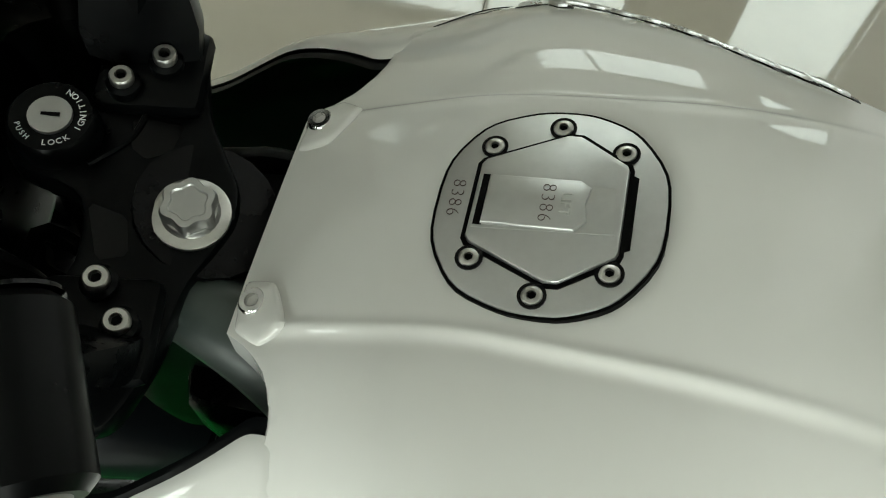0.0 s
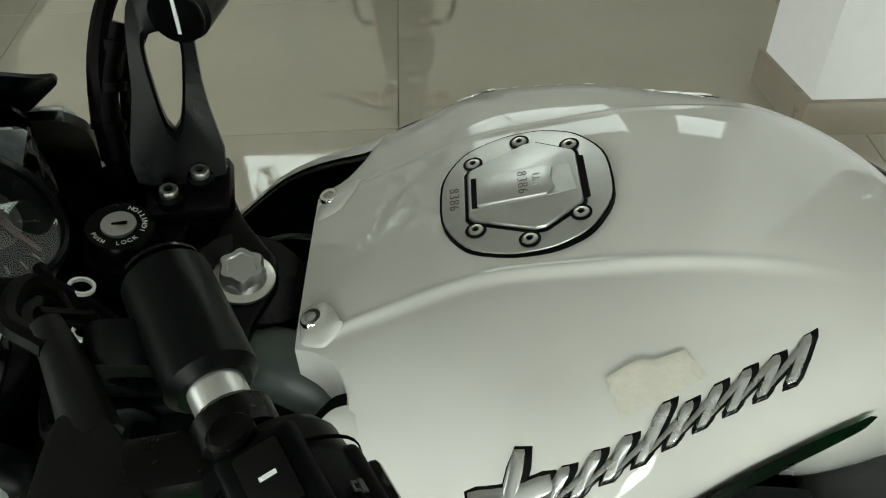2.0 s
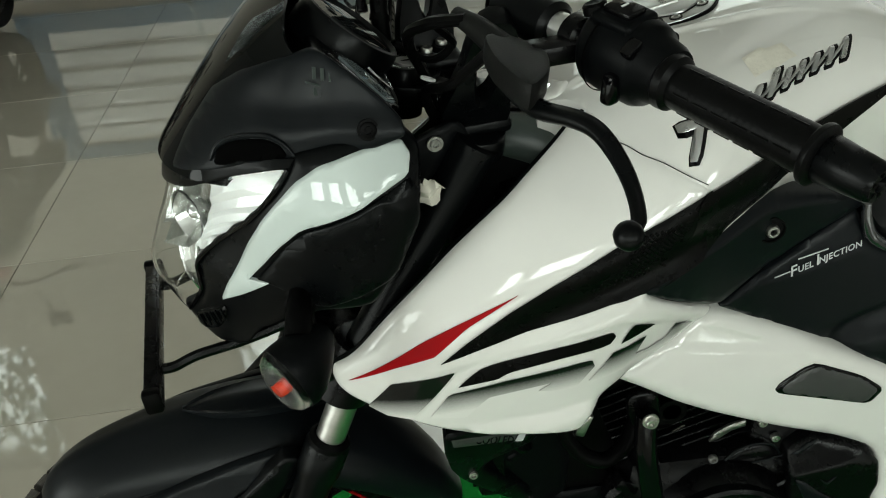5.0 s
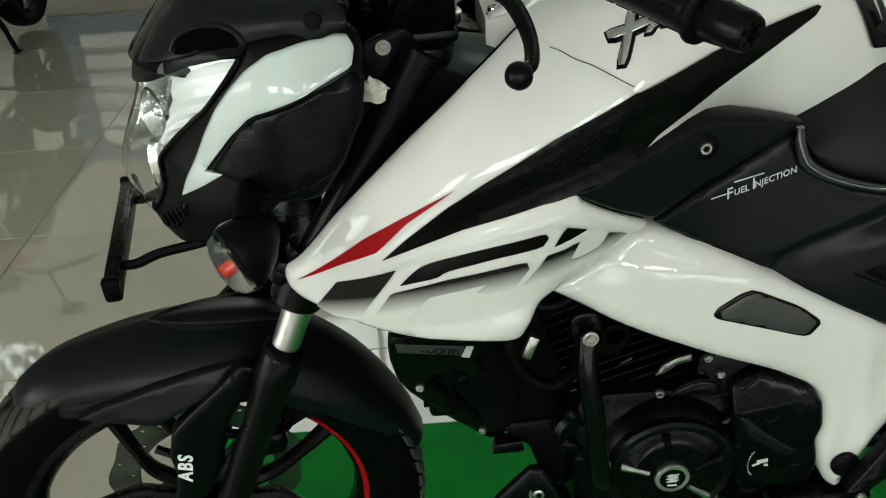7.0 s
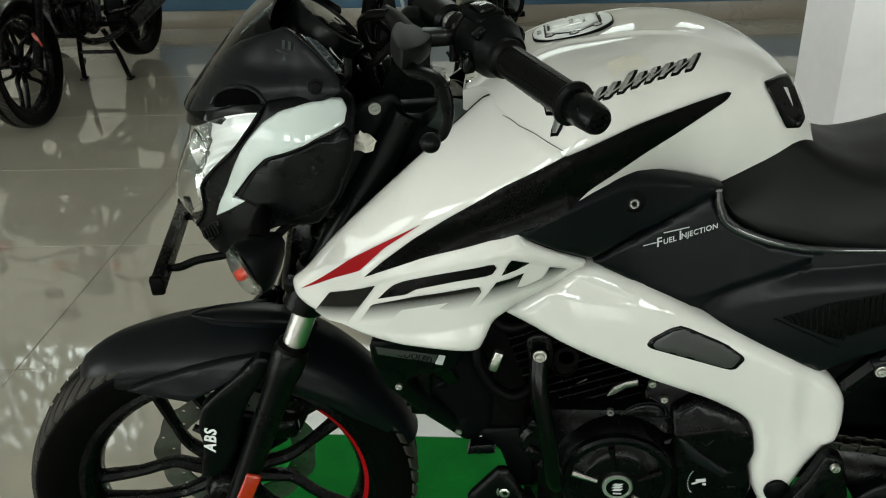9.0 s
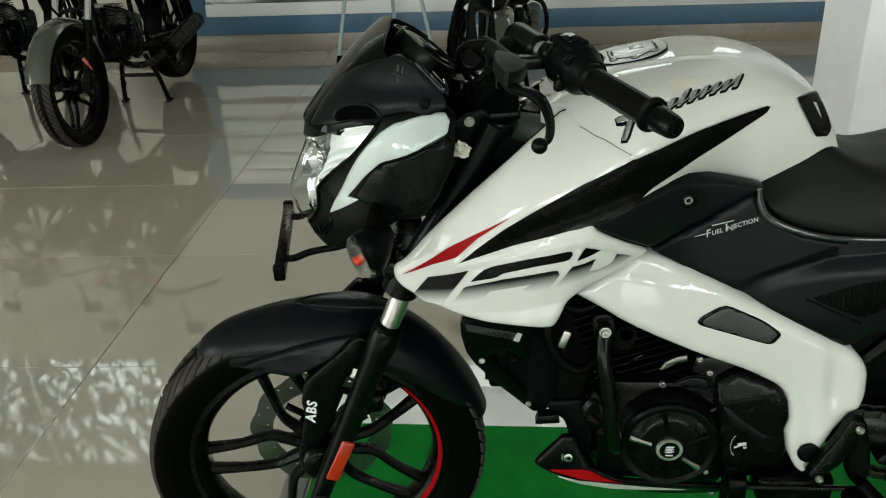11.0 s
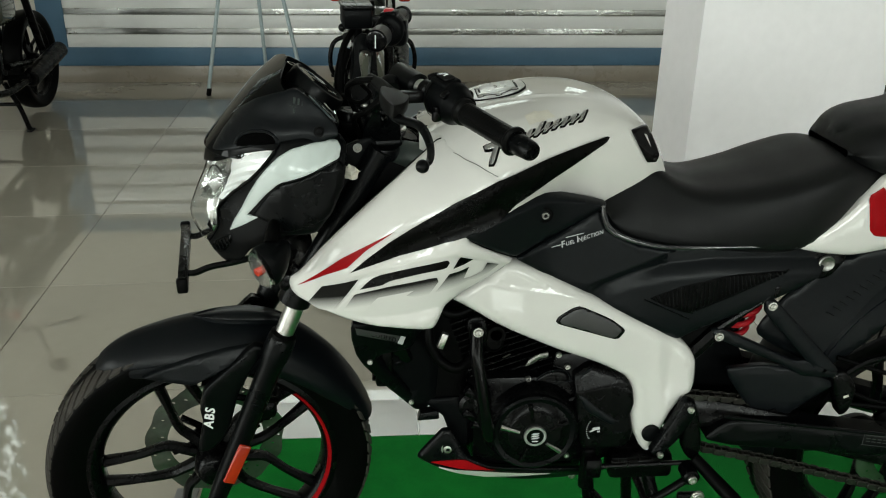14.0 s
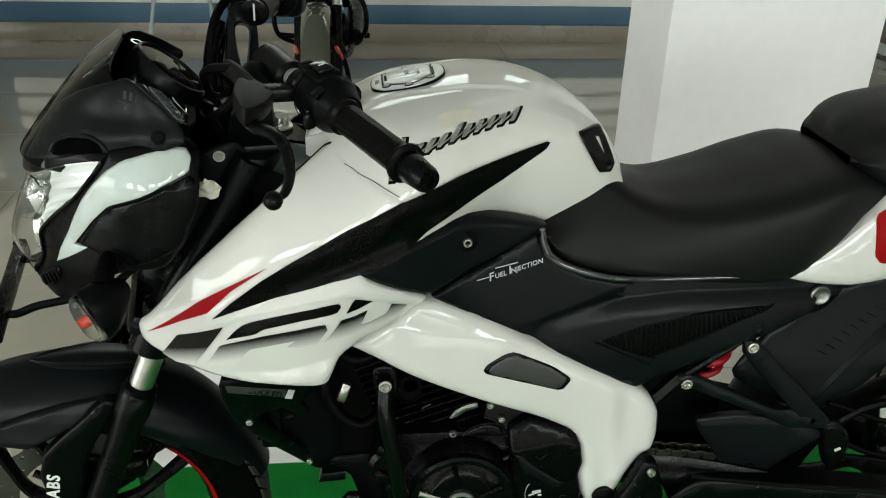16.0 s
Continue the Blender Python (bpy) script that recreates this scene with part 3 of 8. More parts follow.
# ---- wheels ----
def wheel(parent, name, c, r, w, xf, rim_r=0.205, disc_r=0.0, stripe="", disc_side=-1, spokes=5, detail=True):
    """Alloy wheel in the plane y = c.y: a tyre with slanted tread pads, rim, twin spokes, hub and brake disc."""
    x0, y0, z0 = c
    T = xf @ Matrix.Translation((x0, y0, z0)) @ pose(0, 0, 0, 90, 0, 0)
    hw = w / 2
    tr = 0.232

    def spin(profile, sides=72, close=True):
        bm = bmesh.new()
        loops = [[(q * math.cos(2 * PI * a / sides), q * math.sin(2 * PI * a / sides), h) for a in range(sides)] for h, q in profile]
        if close:
            loops.append(loops[0])
        rings(bm, loops, True, False)
        bmesh.ops.remove_doubles(bm, verts=bm.verts[:], dist=1e-6)
        return bm
    rim_prof = [(-hw * 0.62, tr), (-hw * 0.66, tr - 0.012), (-hw * 0.5, rim_r + 0.006), (-hw * 0.3, rim_r), (hw * 0.3, rim_r), (hw * 0.5, rim_r + 0.006), (hw * 0.66, tr - 0.012), (hw * 0.62, tr)]
    wh = part(name, spin(rim_prof), "metal_black", parent, "black cast alloy wheel with twin spokes", xf=T)
    part("hub", lathe([(-0.05, 0.026), (-0.046, 0.032), (-0.03, 0.04), (0.03, 0.04), (0.046, 0.032), (0.05, 0.026)], (0, 0, 0), (0, 0, 1), 28), "metal_black", wh, xf=T)
    for k in range(spokes):
        a = PI + 2 * PI * k / spokes
        for s in (-1, 1):
            pts = []
            for q, off in ((0.03, 0.010), (0.062, 0.024), (0.090, 0.034), (0.14, 0.029), (rim_r + 0.004, 0.024)):
                pts.append((q * math.cos(a) - s * off * math.sin(a), q * math.sin(a) + s * off * math.cos(a), 0.0 if q > 0.1 else -0.008))
            part("spoke", tube(pts, [0.012, 0.0105, 0.0095, 0.0085, 0.011], 8, 5, 1.3), "metal_black", wh, xf=T)
    prof = []
    for k in range(25):
        u = -1 + 2 * k / 24
        crown = r - 0.30 * hw * abs(u) ** 2.2
        prof.append((hw * math.sin(u * PI / 2 * 0.98), crown))
    prof = [(-hw * 0.62, tr - 0.004), (-hw * 0.86, tr + 0.016), (-hw * 0.99, tr + 0.034)] + [p for p in prof if p[1] > tr + 0.034] + [(hw * 0.99, tr + 0.034), (hw * 0.86, tr + 0.016), (hw * 0.62, tr - 0.004)]
    part("tyre", spin(prof, 96), "rubber", wh, "black rubber tyre with slanted tread", xf=T)
    if detail:
        bm = bmesh.new()
        for k in range(64):
            for s in (-1, 1):
                a0 = 2 * PI * (k + (0.5 if s > 0 else 0)) / 64
                row = []
                for j in range(6):
                    u = s * (0.16 + 0.66 * j / 5)
                    a = a0 + 0.15 * j / 5
                    for d in (0.0, 0.070):
                        rad = r - 0.30 * hw * abs(u) ** 2.2 + 0.0028
                        row.append(bm.verts.new((rad * math.cos(a + d), rad * math.sin(a + d), hw * math.sin(u * PI / 2 * 0.98) * 1.012)))
                for j in range(5):
                    bm.faces.new((row[2 * j], row[2 * j + 1], row[2 * j + 3], row[2 * j + 2]))
        ex = bmesh.ops.extrude_face_region(bm, geom=bm.faces[:])
        for v in [g for g in ex["geom"] if isinstance(g, bmesh.types.BMVert)]:
            d = Vector((v.co.x, v.co.y, 0)).normalized()
            v.co -= d * 0.004
        tagged(part("tread", bm, "tyre", wh, smooth=False, xf=T), kind="stuff")
    if stripe:
        bm = bmesh.new()
        arc = [[(rr * math.cos(a), rr * math.sin(a), h) for h, rr in ((hw * 0.53, rim_r + 0.0080), (hw * 0.53 + 0.0016, rim_r + 0.0080), (hw * 0.62 + 0.0016, tr - 0.0150), (hw * 0.60, tr - 0.0150))] for a in [-0.80 + 1.56 * k / 40 for k in range(41)]]
        rings(bm, arc, True, True)
        part("rim_stripe", bm, stripe, wh, "red stripe along part of the rim", xf=T)
        part("rim_line", spin([(-hw * 0.66 - 0.0012, tr - 0.011), (-hw * 0.635 - 0.0012, tr - 0.004), (-hw * 0.63, tr - 0.004), (-hw * 0.65, tr - 0.011)], 72), "metal_black", wh, xf=T)
    if disc_r:
        zz = disc_side * 0.052
        bm = bmesh.new()
        nh = 33
        for k in range(nh):
            a0, a1 = 2 * PI * k / nh, 2 * PI * (k + 1) / nh
            am = (a0 + a1) / 2
            wave = [disc_r * (1 + 0.022 * math.tanh(3 * math.sin(a * 11))) for a in (a0, am, a1)]
            lo = disc_r * 0.70
            mid = disc_r * (0.78, 0.85, 0.92)[k % 3]
            ring = [(lo, a0), (lo, am), (lo, a1), (mid, a1), (wave[2], a1), (wave[1], am), (wave[0], a0), (mid, a0)]
            hc = Vector((mid * math.cos(am), mid * math.sin(am)))
            for z in (zz - 0.002, zz + 0.002):
                ov, iv = [], []
                for r_, a in ring:
                    p = Vector((r_ * math.cos(a), r_ * math.sin(a)))
                    ov.append(bm.verts.new((p.x, p.y, z)))
                    h = hc + (p - hc).normalized() * 0.0036
                    iv.append(bm.verts.new((h.x, h.y, z)))
                for q in range(8):
                    bm.faces.new((ov[q], ov[(q + 1) % 8], iv[(q + 1) % 8], iv[q]))
        bmesh.ops.remove_doubles(bm, verts=bm.verts[:], dist=1e-6)
        part("brake_disc", bm, "disc", wh, "wavy drilled steel brake disc", xf=T, smooth=False)
        spider = [lathe([(-0.003, 0.05), (0.003, 0.05)], (0, 0, zz * 0.9), (0, 0, 1), 20)]
        for k in range(6):
            a = 2 * PI * k / 6
            spider.append(tube([(0.04 * math.cos(a), 0.04 * math.sin(a), zz * 0.9), (disc_r * 0.66 * math.cos(a + 0.25), disc_r * 0.66 * math.sin(a + 0.25), zz)], 0.007, 6, 3, 0.6))
        part("disc_carrier", join(*spider), "metal_black", wh, xf=T)
    return wh


# ---- the white motorcycle ----
bike = thing("motorcycle", "white and black motorcycle on its main stand on green carpet", "motorcycle", (0.68, 0, 0))
STEER_AT = Vector((0.36, -0.003, 0.98))
RAKE = Vector((math.sin(radians(24.6)), 0, math.cos(radians(24.6))))
STEER = Matrix.Translation(STEER_AT) @ Matrix.Rotation(radians(11), 4, RAKE) @ Matrix.Translation(-STEER_AT)

# body flank: half width at the ridge, ridge height, and how fast it falls away above and below
RIDGE_W = [(0.17, 0.125), (0.19, 0.146), (0.235, 0.17), (0.29, 0.188), (0.36, 0.200), (0.43, 0.204), (0.50, 0.194), (0.55, 0.174), (0.59, 0.152), (0.65, 0.128), (0.69, 0.115), (0.73, 0.098), (0.77, 0.078), (0.80, 0.055)]
RIDGE_Z = [(0.17, 0.748), (0.19, 0.752), (0.29, 0.785), (0.36, 0.825), (0.43, 0.868), (0.50, 0.915), (0.55, 0.938), (0.59, 0.953), (0.65, 0.972), (0.69, 0.968), (0.73, 0.953), (0.80, 0.905)]
FALL_UP = [(0.17, 6.5), (0.265, 5.6), (0.30, 6.0), (0.346, 5.3), (0.371, 5.9), (0.40, 7.2), (0.42, 8.2), (0.45, 9.2), (0.50, 9.8), (0.55, 11.0), (0.59, 11.6), (0.65, 20.0), (0.70, 20.0), (0.80, 15.0)]
FALL_DOWN = [(0.17, 4.0), (0.30, 1.6), (0.43, 0.9), (0.50, 2.2), (0.59, 5.7), (0.69, 2.5), (0.80, 3.0)]
GROOVE_Z = [(0.28, 0.775), (0.39, 0.832), (0.45, 0.858), (0.52, 0.885)]


def flank(x, z):
    dz = z - lerp(RIDGE_Z, x)
    k = lerp(FALL_UP, x) if dz > 0 else lerp(FALL_DOWN, x)
    groove = 0.010 * math.exp(-((z - lerp(GROOVE_Z, x)) / 0.022) ** 2) * min(1, max(0, (x - 0.28) / 0.08)) * min(1, max(0, (0.58 - x) / 0.06))
    return -(lerp(RIDGE_W, x) - k * dz * dz - groove)


TOP_Z = [(0.38, 0.958), (0.40, 0.968), (0.44, 0.99), (0.49, 1.013), (0.55, 1.025), (0.60, 1.032), (0.65, 1.031), (0.70, 1.017), (0.74, 0.995), (0.775, 0.962), (0.80, 0.92), (0.81, 0.89)]
LOW_Z = [(0.38, 0.90), (0.50, 0.86), (0.60, 0.84), (0.70, 0.845), (0.80, 0.86)]


def tank_section(x):
    top, low = lerp(TOP_Z, x), lerp(LOW_Z, x)
    edge_z = top - 0.021
    half = []
    for k in range(13):
        z = low + (edge_z - low) * k / 12
        half.append((-flank(x, z), z))
    yb = max(0.02, half[-1][0])
    # samples gather round the crease so that it stays one clean line
    yc = min(0.060 + 0.05 * max(0, x - 0.5), yb - 0.022)
    ys = [yb + (yc + 0.014 - yb) * k / 10 for k in range(1, 10)] + [yc + 0.014 - 0.028 * k / 28 for k in range(29)] + [(yc - 0.014) * (1 - k / 8) for k in range(1, 9)]
    fade = min(1, max(0, (x - 0.395) / 0.03)) * min(1, max(0, (0.68 - x) / 0.10))
    for y in ys:
        d = y - yc
        crease = (0.0020 * math.exp(-(d / 0.0032) ** 2) - 0.0030 / (1 + math.exp(-d / 0.0011)) * math.exp(-max(0, d) / 0.022)) * fade
        half.append((y, edge_z + (top - edge_z) * (1 - (max(0.0, y) / yb) ** 3.0) + crease))
    return half


def tank_top(x, y):
    """Height of the tank's top surface."""
    half = tank_section(x)
    for (y1, z1), (y2, z2) in zip(half[12:], half[13:]):
        if y2 <= abs(y) <= y1:
            return z1 + (z2 - z1) * (y1 - abs(y)) / max(1e-6, y1 - y2)
    return half[-1][1]


bm = bmesh.new()
loops = []
for k in range(56):
    x = 0.392 + 0.0034 * k if k < 14 else 0.436 + 0.372 * (k - 13) / 42
    half = tank_section(x)
    # front face pulls in between the shrouds
    loop = [(x, -y, z) for y, z in half] + [(x, y, z) for y, z in half[-2::-1]]
    if x < 0.505:
        # in front of the seam the flanks give way to the shrouds: a nose that narrows to the tank bolts
        lim = lerp([(0.392, 0.063), (0.405, 0.070), (0.415, 0.079), (0.420, 0.087), (0.4235, 0.098), (0.427, 0.14), (0.431, 0.21)], x)
        loop = [(p[0], max(-lim, min(lim, p[1])), p[2]) for p in loop]
    loops.append(loop)
rings(bm, loops, True, True)
tank = part("fuel_tank", bm, "white", bike, "glossy pearl white fuel tank", angle=30)


# matte black walls of the two scoops beside the tank's nose
for side in (-1, 1):
    sec = [(y * 0.97 - 0.003, z - 0.008) for y, z in tank_section(0.432) if y > 0.055]
    bm = flat_plate([(side * y, z) for y, z in sec] + [(side * 0.055, 0.90)], (0.4265, 0, 0), (0, 1, 0), (0, 0, 1), 0.003, 0)
    part("scoop_wall", bm, "matte_black", tank, smooth=False)


def top_plate(outl, lift, thick, edge, drop, grid=0.006):
    """A thin plate that lies on the tank's top; the outline is in x and y."""
    bm = plate(outl, lambda x, y: -tank_top(x, y), thick, grid, edge, drop, lift)
    bm.transform(Matrix(((1, 0, 0, 0), (0, 0, 1, 0), (0, -1, 0, 0), (0, 0, 0, 1))))
    return bm


part("bolt_boss", top_plate(rounded([(0.393, -0.037), (0.409, -0.038), (0.4215, -0.060), (0.410, -0.069), (0.395, -0.062)], 0.12, 2), 0.0038, 0.006, 0.003, 0.0028), "white", tank, "raised white boss round a tank screw")
part("bolt_boss", top_plate(rounded([(0.393, 0.037), (0.395, 0.064), (0.410, 0.070), (0.4235, 0.062), (0.411, 0.040)], 0.12, 2), 0.0036, 0.006, 0.003, 0.0028), "white", tank, "raised white boss round a tank screw")


SHOULDER = [(0.25, 0.765), (0.295, 0.779), (0.341, 0.794), (0.395, 0.810), (0.439, 0.818), (0.481, 0.805), (0.54, 0.775)]
LIP = [(0.219, 0.716), (0.245, 0.704), (0.297, 0.701), (0.361, 0.707), (0.416, 0.722)]


def shroud_y(x, z):
    """The shroud's own surface: the flank, with a shoulder above the graphics and a lip along the lower edge."""
    dz = z - lerp(RIDGE_Z, x)
    y = flank(x, z)
    if dz < 0:
        y += (min(1.2, lerp(FALL_DOWN, x)) - lerp(FALL_DOWN, x)) * dz * dz
    y += 0.0028 * ramp(lin(SHOULDER, x) - z, 0.012) * ramp(x - 0.25, 0.06)
    return y - 0.0075 * ramp(lin(LIP, x) - z, 0.024) * ramp(x - 0.215, 0.05)


def shroud(side, liner=False):
    """White tank shroud that reaches forward to a point beside the forks."""
    outl = rounded([(0.181, 0.741), (0.184, 0.730), (0.195, 0.7215), (0.209, 0.7165), (0.238, 0.706), (0.271, 0.694), (0.327, 0.681), (0.397, 0.6745), (0.411, 0.677), (0.417, 0.690), (0.426, 0.715), (0.440, 0.728), (0.495, 0.755), (0.543, 0.780), (0.517, 0.797), (0.486, 0.816), (0.453, 0.838), (0.507, 0.868), (0.509, 0.928), (0.502, 0.937), (0.471, 0.953), (0.442, 0.964), (0.430, 0.970), (0.4235, 0.968), (0.416, 0.965), (0.405, 0.957), (0.393, 0.948), (0.371, 0.932), (0.346, 0.911), (0.299, 0.868), (0.265, 0.838), (0.235, 0.808), (0.202, 0.768), (0.184, 0.752)], 0.2, 2)
    if liner:
        bm = plate(outl, lambda x, z: shroud_y(x, z), 0.004, 0.016, 0, 0, -0.0125)
    else:
        bm = plate(outl, lambda x, z: shroud_y(x, z), 0.010, 0.009, 0.007, 0.005, 0.0012, lines=(SHOULDER, LIP, [(q, v - 0.008) for q, v in SHOULDER]))
    return bm if side < 0 else mirror(bm)


for side in (-1, 1):
    sh = part("tank_shroud", shroud(side), "white", bike, "pearl white tank shroud with black and red graphics", angle=50)
    part("shroud_liner", shroud(side, True), "matte_black", sh, "matte black inside of the shroud")

    def decal(name, outl, material, lift, parent=sh, rnd=0.12, label="", edge=0.0, thick=0.0006, grid=0.008, fun=shroud_y, keep=()):
        bm = plate(rounded(outl, rnd, 1, keep), fun, thick, grid, edge, 0.0004, lift)
        return part(name, bm if side < 0 else mirror(bm), material, parent, label, angle=50)
    seam = tube([(x, flank(x, z) - 0.0012, z) for x, z in ((0.440, 0.9575), (0.449, 0.9555), (0.458, 0.952), (0.471, 0.949), (0.487, 0.942), (0.503, 0.934))], 0.0004, 6, 4)
    part("seam", seam if side < 0 else mirror(seam), "rubber", sh)
    decal("red_flash", [(0.197, 0.746), (0.268, 0.802), (0.350, 0.851), (0.307, 0.819), (0.277, 0.789), (0.243, 0.773)], "red", 0.0030, label="red pointed flash", rnd=0.06, keep=(0, 2, 4))
    decal("black_flash", [(0.282, 0.7815), (0.306, 0.804), (0.343, 0.835), (0.379, 0.860), (0.440, 0.898), (0.506, 0.930), (0.512, 0.862), (0.470, 0.842), (0.453, 0.8405), (0.439, 0.8365), (0.426, 0.834), (0.395, 0.8235), (0.354, 0.810), (0.312, 0.794)], "black_decal", 0.0033, rnd=0.08, keep=(0, 5), label="glossy black pointed flash")
    decal("tank_flash", [(0.496, 0.926), (0.564, 0.947), (0.650, 0.968), (0.680, 0.975), (0.684, 0.973), (0.680, 0.966), (0.625, 0.931), (0.568, 0.899), (0.534, 0.880), (0.512, 0.862), (0.494, 0.850)], "black_decal", 0.0040, parent=tank, rnd=0.08, keep=(3, 4), fun=flank, label="black pointed flash")
    decal("graphic", [(0.212, 0.719), (0.236, 0.752), (0.265, 0.761), (0.294, 0.770), (0.276, 0.744), (0.251, 0.709), (0.229, 0.710)], "fade", 0.0030, rnd=0.04)
    decal("graphic", [(0.296, 0.7525), (0.307, 0.765), (0.316, 0.773), (0.329, 0.779), (0.377, 0.793), (0.424, 0.804), (0.431, 0.8045), (0.4335, 0.800), (0.428, 0.791), (0.388, 0.783), (0.343, 0.770), (0.336, 0.766), (0.331, 0.762)], "black_decal", 0.0030, rnd=0.15, keep=(0,))
    decal("graphic", [(0.268, 0.712), (0.287, 0.743), (0.339, 0.759), (0.405, 0.7745), (0.414, 0.775), (0.4165, 0.768), (0.407, 0.753), (0.401, 0.744), (0.387, 0.741), (0.367, 0.743), (0.379, 0.753), (0.323, 0.739), (0.315, 0.730), (0.302, 0.712)], "fade", 0.0030, rnd=0.05)
    decal("graphic", [(0.439, 0.789), (0.446, 0.803), (0.450, 0.809), (0.470, 0.802), (0.455, 0.794)], "black_decal", 0.0030, rnd=0.03)
    decal("graphic", [(0.412, 0.749), (0.425, 0.767), (0.433, 0.780), (0.449, 0.783), (0.464, 0.788), (0.456, 0.767), (0.474, 0.768), (0.446, 0.754), (0.429, 0.750)], "fade", 0.0030, rnd=0.03)
    decal("graphic", [(0.493, 0.791), (0.513, 0.783), (0.498, 0.771), (0.478, 0.762), (0.457, 0.764), (0.473, 0.770), (0.485, 0.775), (0.489, 0.781)], "fade", 0.0030, rnd=0.04)
    # patch of small raised lozenges inside the black flash
    studs = []
    for i in range(11):
        for j in range(12):
            u, v = (i + 0.5 + 0.5 * (j % 2)) / 11.5, (j + 0.5) / 12
            q = Vector((0.409, 0.848)) + Vector((0.049, 0.010)) * u + Vector((0.041, 0.052)) * v
            if u > 0.97:
                continue
            y0 = shroud_y(q.x, q.y) - 0.0036
            b = bmesh.new()
            low = [b.verts.new((q.x + dx, y0, q.y + dz)) for dx, dz in ((-0.0019, 0), (0, -0.0019), (0.0019, 0), (0, 0.0019))]
            top = b.verts.new((q.x, y0 - 0.0004, q.y))
            for k in range(4):
                b.faces.new((low[k], low[(k + 1) % 4], top))
            studs.append(b)
    bm = join(*studs)
    tagged(part("lozenge_patch", bm if side < 0 else mirror(bm), "rubber", sh, "patch of small raised lozenges", smooth=False), kind="stuff")


# side emblem: slanted silver strokes on a black outline, one plain shape after another
def emblem(side):
    """Slanted bars joined by short diagonals, climbing towards the rear; a silver layer on a thicker black one, which
    is offset low and rearward as a drop shadow.
    """
    bars = [((0.4930, 0.951), (0.5085, 0.9885), 0.0066), ((0.4850, 0.9695), (0.5225, 0.9810), 0.0050)]
    n = 9
    for k in range(n):
        x = 0.5180 + 0.0148 * k
        z = 0.9722 + 0.0034 * k + 0.0028 * math.sin(PI * k / 8)
        tall = 0.0125 + (0.0045 if k == 3 else 0.0020 if k == 8 else 0.0) - 0.0004 * k
        bars.append(((x, z), (x + tall * 0.85, z + tall), 0.0058))
        if k < n - 1:
            bars.append(((x + 0.001, z + 0.001), (x + 0.0148 + 0.0082, z + 0.0034 + 0.0090), 0.0030))
    base = None
    for grow, lift, mname, dx, dz in ((0.0023, 0.0000, "gloss_black", 0.0012, -0.0016), (0.0, 0.0026, "silver_emblem", 0.0, 0.0)):
        for a, b, w in bars:
            a, b = Vector(a) + Vector((dx, dz)), Vector(b) + Vector((dx, dz))
            d = (b - a).normalized()
            h = Vector((1, 0.12)).normalized() if d.y > 0.4 else Vector((-d.y, d.x))
            a, b = a - d * grow, b + d * grow
            r = w / 2 + grow
            o = [a - h * r, a + h * r, b + h * r, b - h * r]
            if d.y <= 0.4:
                o = o[::-1]
            bm = plate(rounded(o, 0.14, 1), flank, 0.003, 0.006, 0.0012, 0.0009, lift + 0.0012)
            if side > 0:
                mirror(bm)
            if base is None:
                base = part("emblem", bm, mname, tank, "raised slanted silver strokes edged in black with a drop shadow")
            else:
                part("emblem_edge" if mname == "gloss_black" else "emblem_stroke", bm, mname, base)


emblem(-1)
emblem(1)

# fuel cap: flange on the tilted top plane
cap_o = Vector((0.5205, -0.001, tank_top(0.5205, 0) - 0.0012))
tilt = math.atan2(tank_top(0.565, 0) - tank_top(0.475, 0), 0.09)
CU, CV = Vector((math.cos(tilt), 0, math.sin(tilt))), Vector((0, 1, 0))
CN = CU.cross(CV)


def on_cap(u, v, h=0.0):
    return cap_o + CU * u + CV * v + CN * h


def cap_prism(outl, h0, h1, bevel=0.0008):
    return flat_plate(outl, cap_o + CN * (h0 + h1) / 2, CU, CV, h1 - h0, bevel)


flange = rounded([(-0.047, -0.019), (-0.033, -0.041), (-0.010, -0.0495), (0.012, -0.0495), (0.032, -0.041), (0.047, -0.019), (0.047, 0.019), (0.032, 0.041), (0.012, 0.0495), (-0.010, 0.0495), (-0.033, 0.041), (-0.047, 0.019)], 0.2, 2)
big = [(p[0] * 1.025, p[1] * 1.023) for p in flange]
part("cap_seal", cap_prism(big, -0.006, 0.0020, 0), "rubber", tank)
cap = part("fuel_cap", cap_prism(flange, -0.006, 0.003, 0.0012), "brushed", tank, "satin silver fuel cap with a lift flap")
hexa = rounded([(-0.0315, -0.020), (-0.0315, 0.020), (0.003, 0.0358), (0.009, 0.0355), (0.0305, 0.0215), (0.0305, -0.0215), (0.009, -0.0355), (0.003, -0.0358)], 0.05, 1)
hexa2 = [(p[0] * 1.062, p[1] * 1.055) for p in hexa]
# groove, flap gap and slot are solid black pieces that paint the gaps' shade
part("cap_groove_shade", cap_prism(hexa2, 0.0012, 0.0036, 0), "rubber", cap)
part("cap_lid", cap_prism(hexa, 0.0012, 0.0058, 0.0016), "brushed", cap)
part("flap_recess", cap_prism([(-0.0295, -0.0145), (0.028, -0.0125), (0.026, 0.0095), (-0.0295, 0.0125)], 0.004, 0.0061, 0), "brushed", cap)
flap = [(-0.026, -0.0128), (0.012, -0.0128), (0.0165, -0.008), (0.0150, 0.0), (0.0165, 0.008), (0.012, 0.0112), (-0.026, 0.0112)]
part("flap_gap_shade", cap_prism([(-0.0292, -0.0132), (-0.0255, -0.0132), (-0.0255, 0.0118), (-0.0292, 0.0118)], 0.005, 0.0064, 0), "rubber", cap)
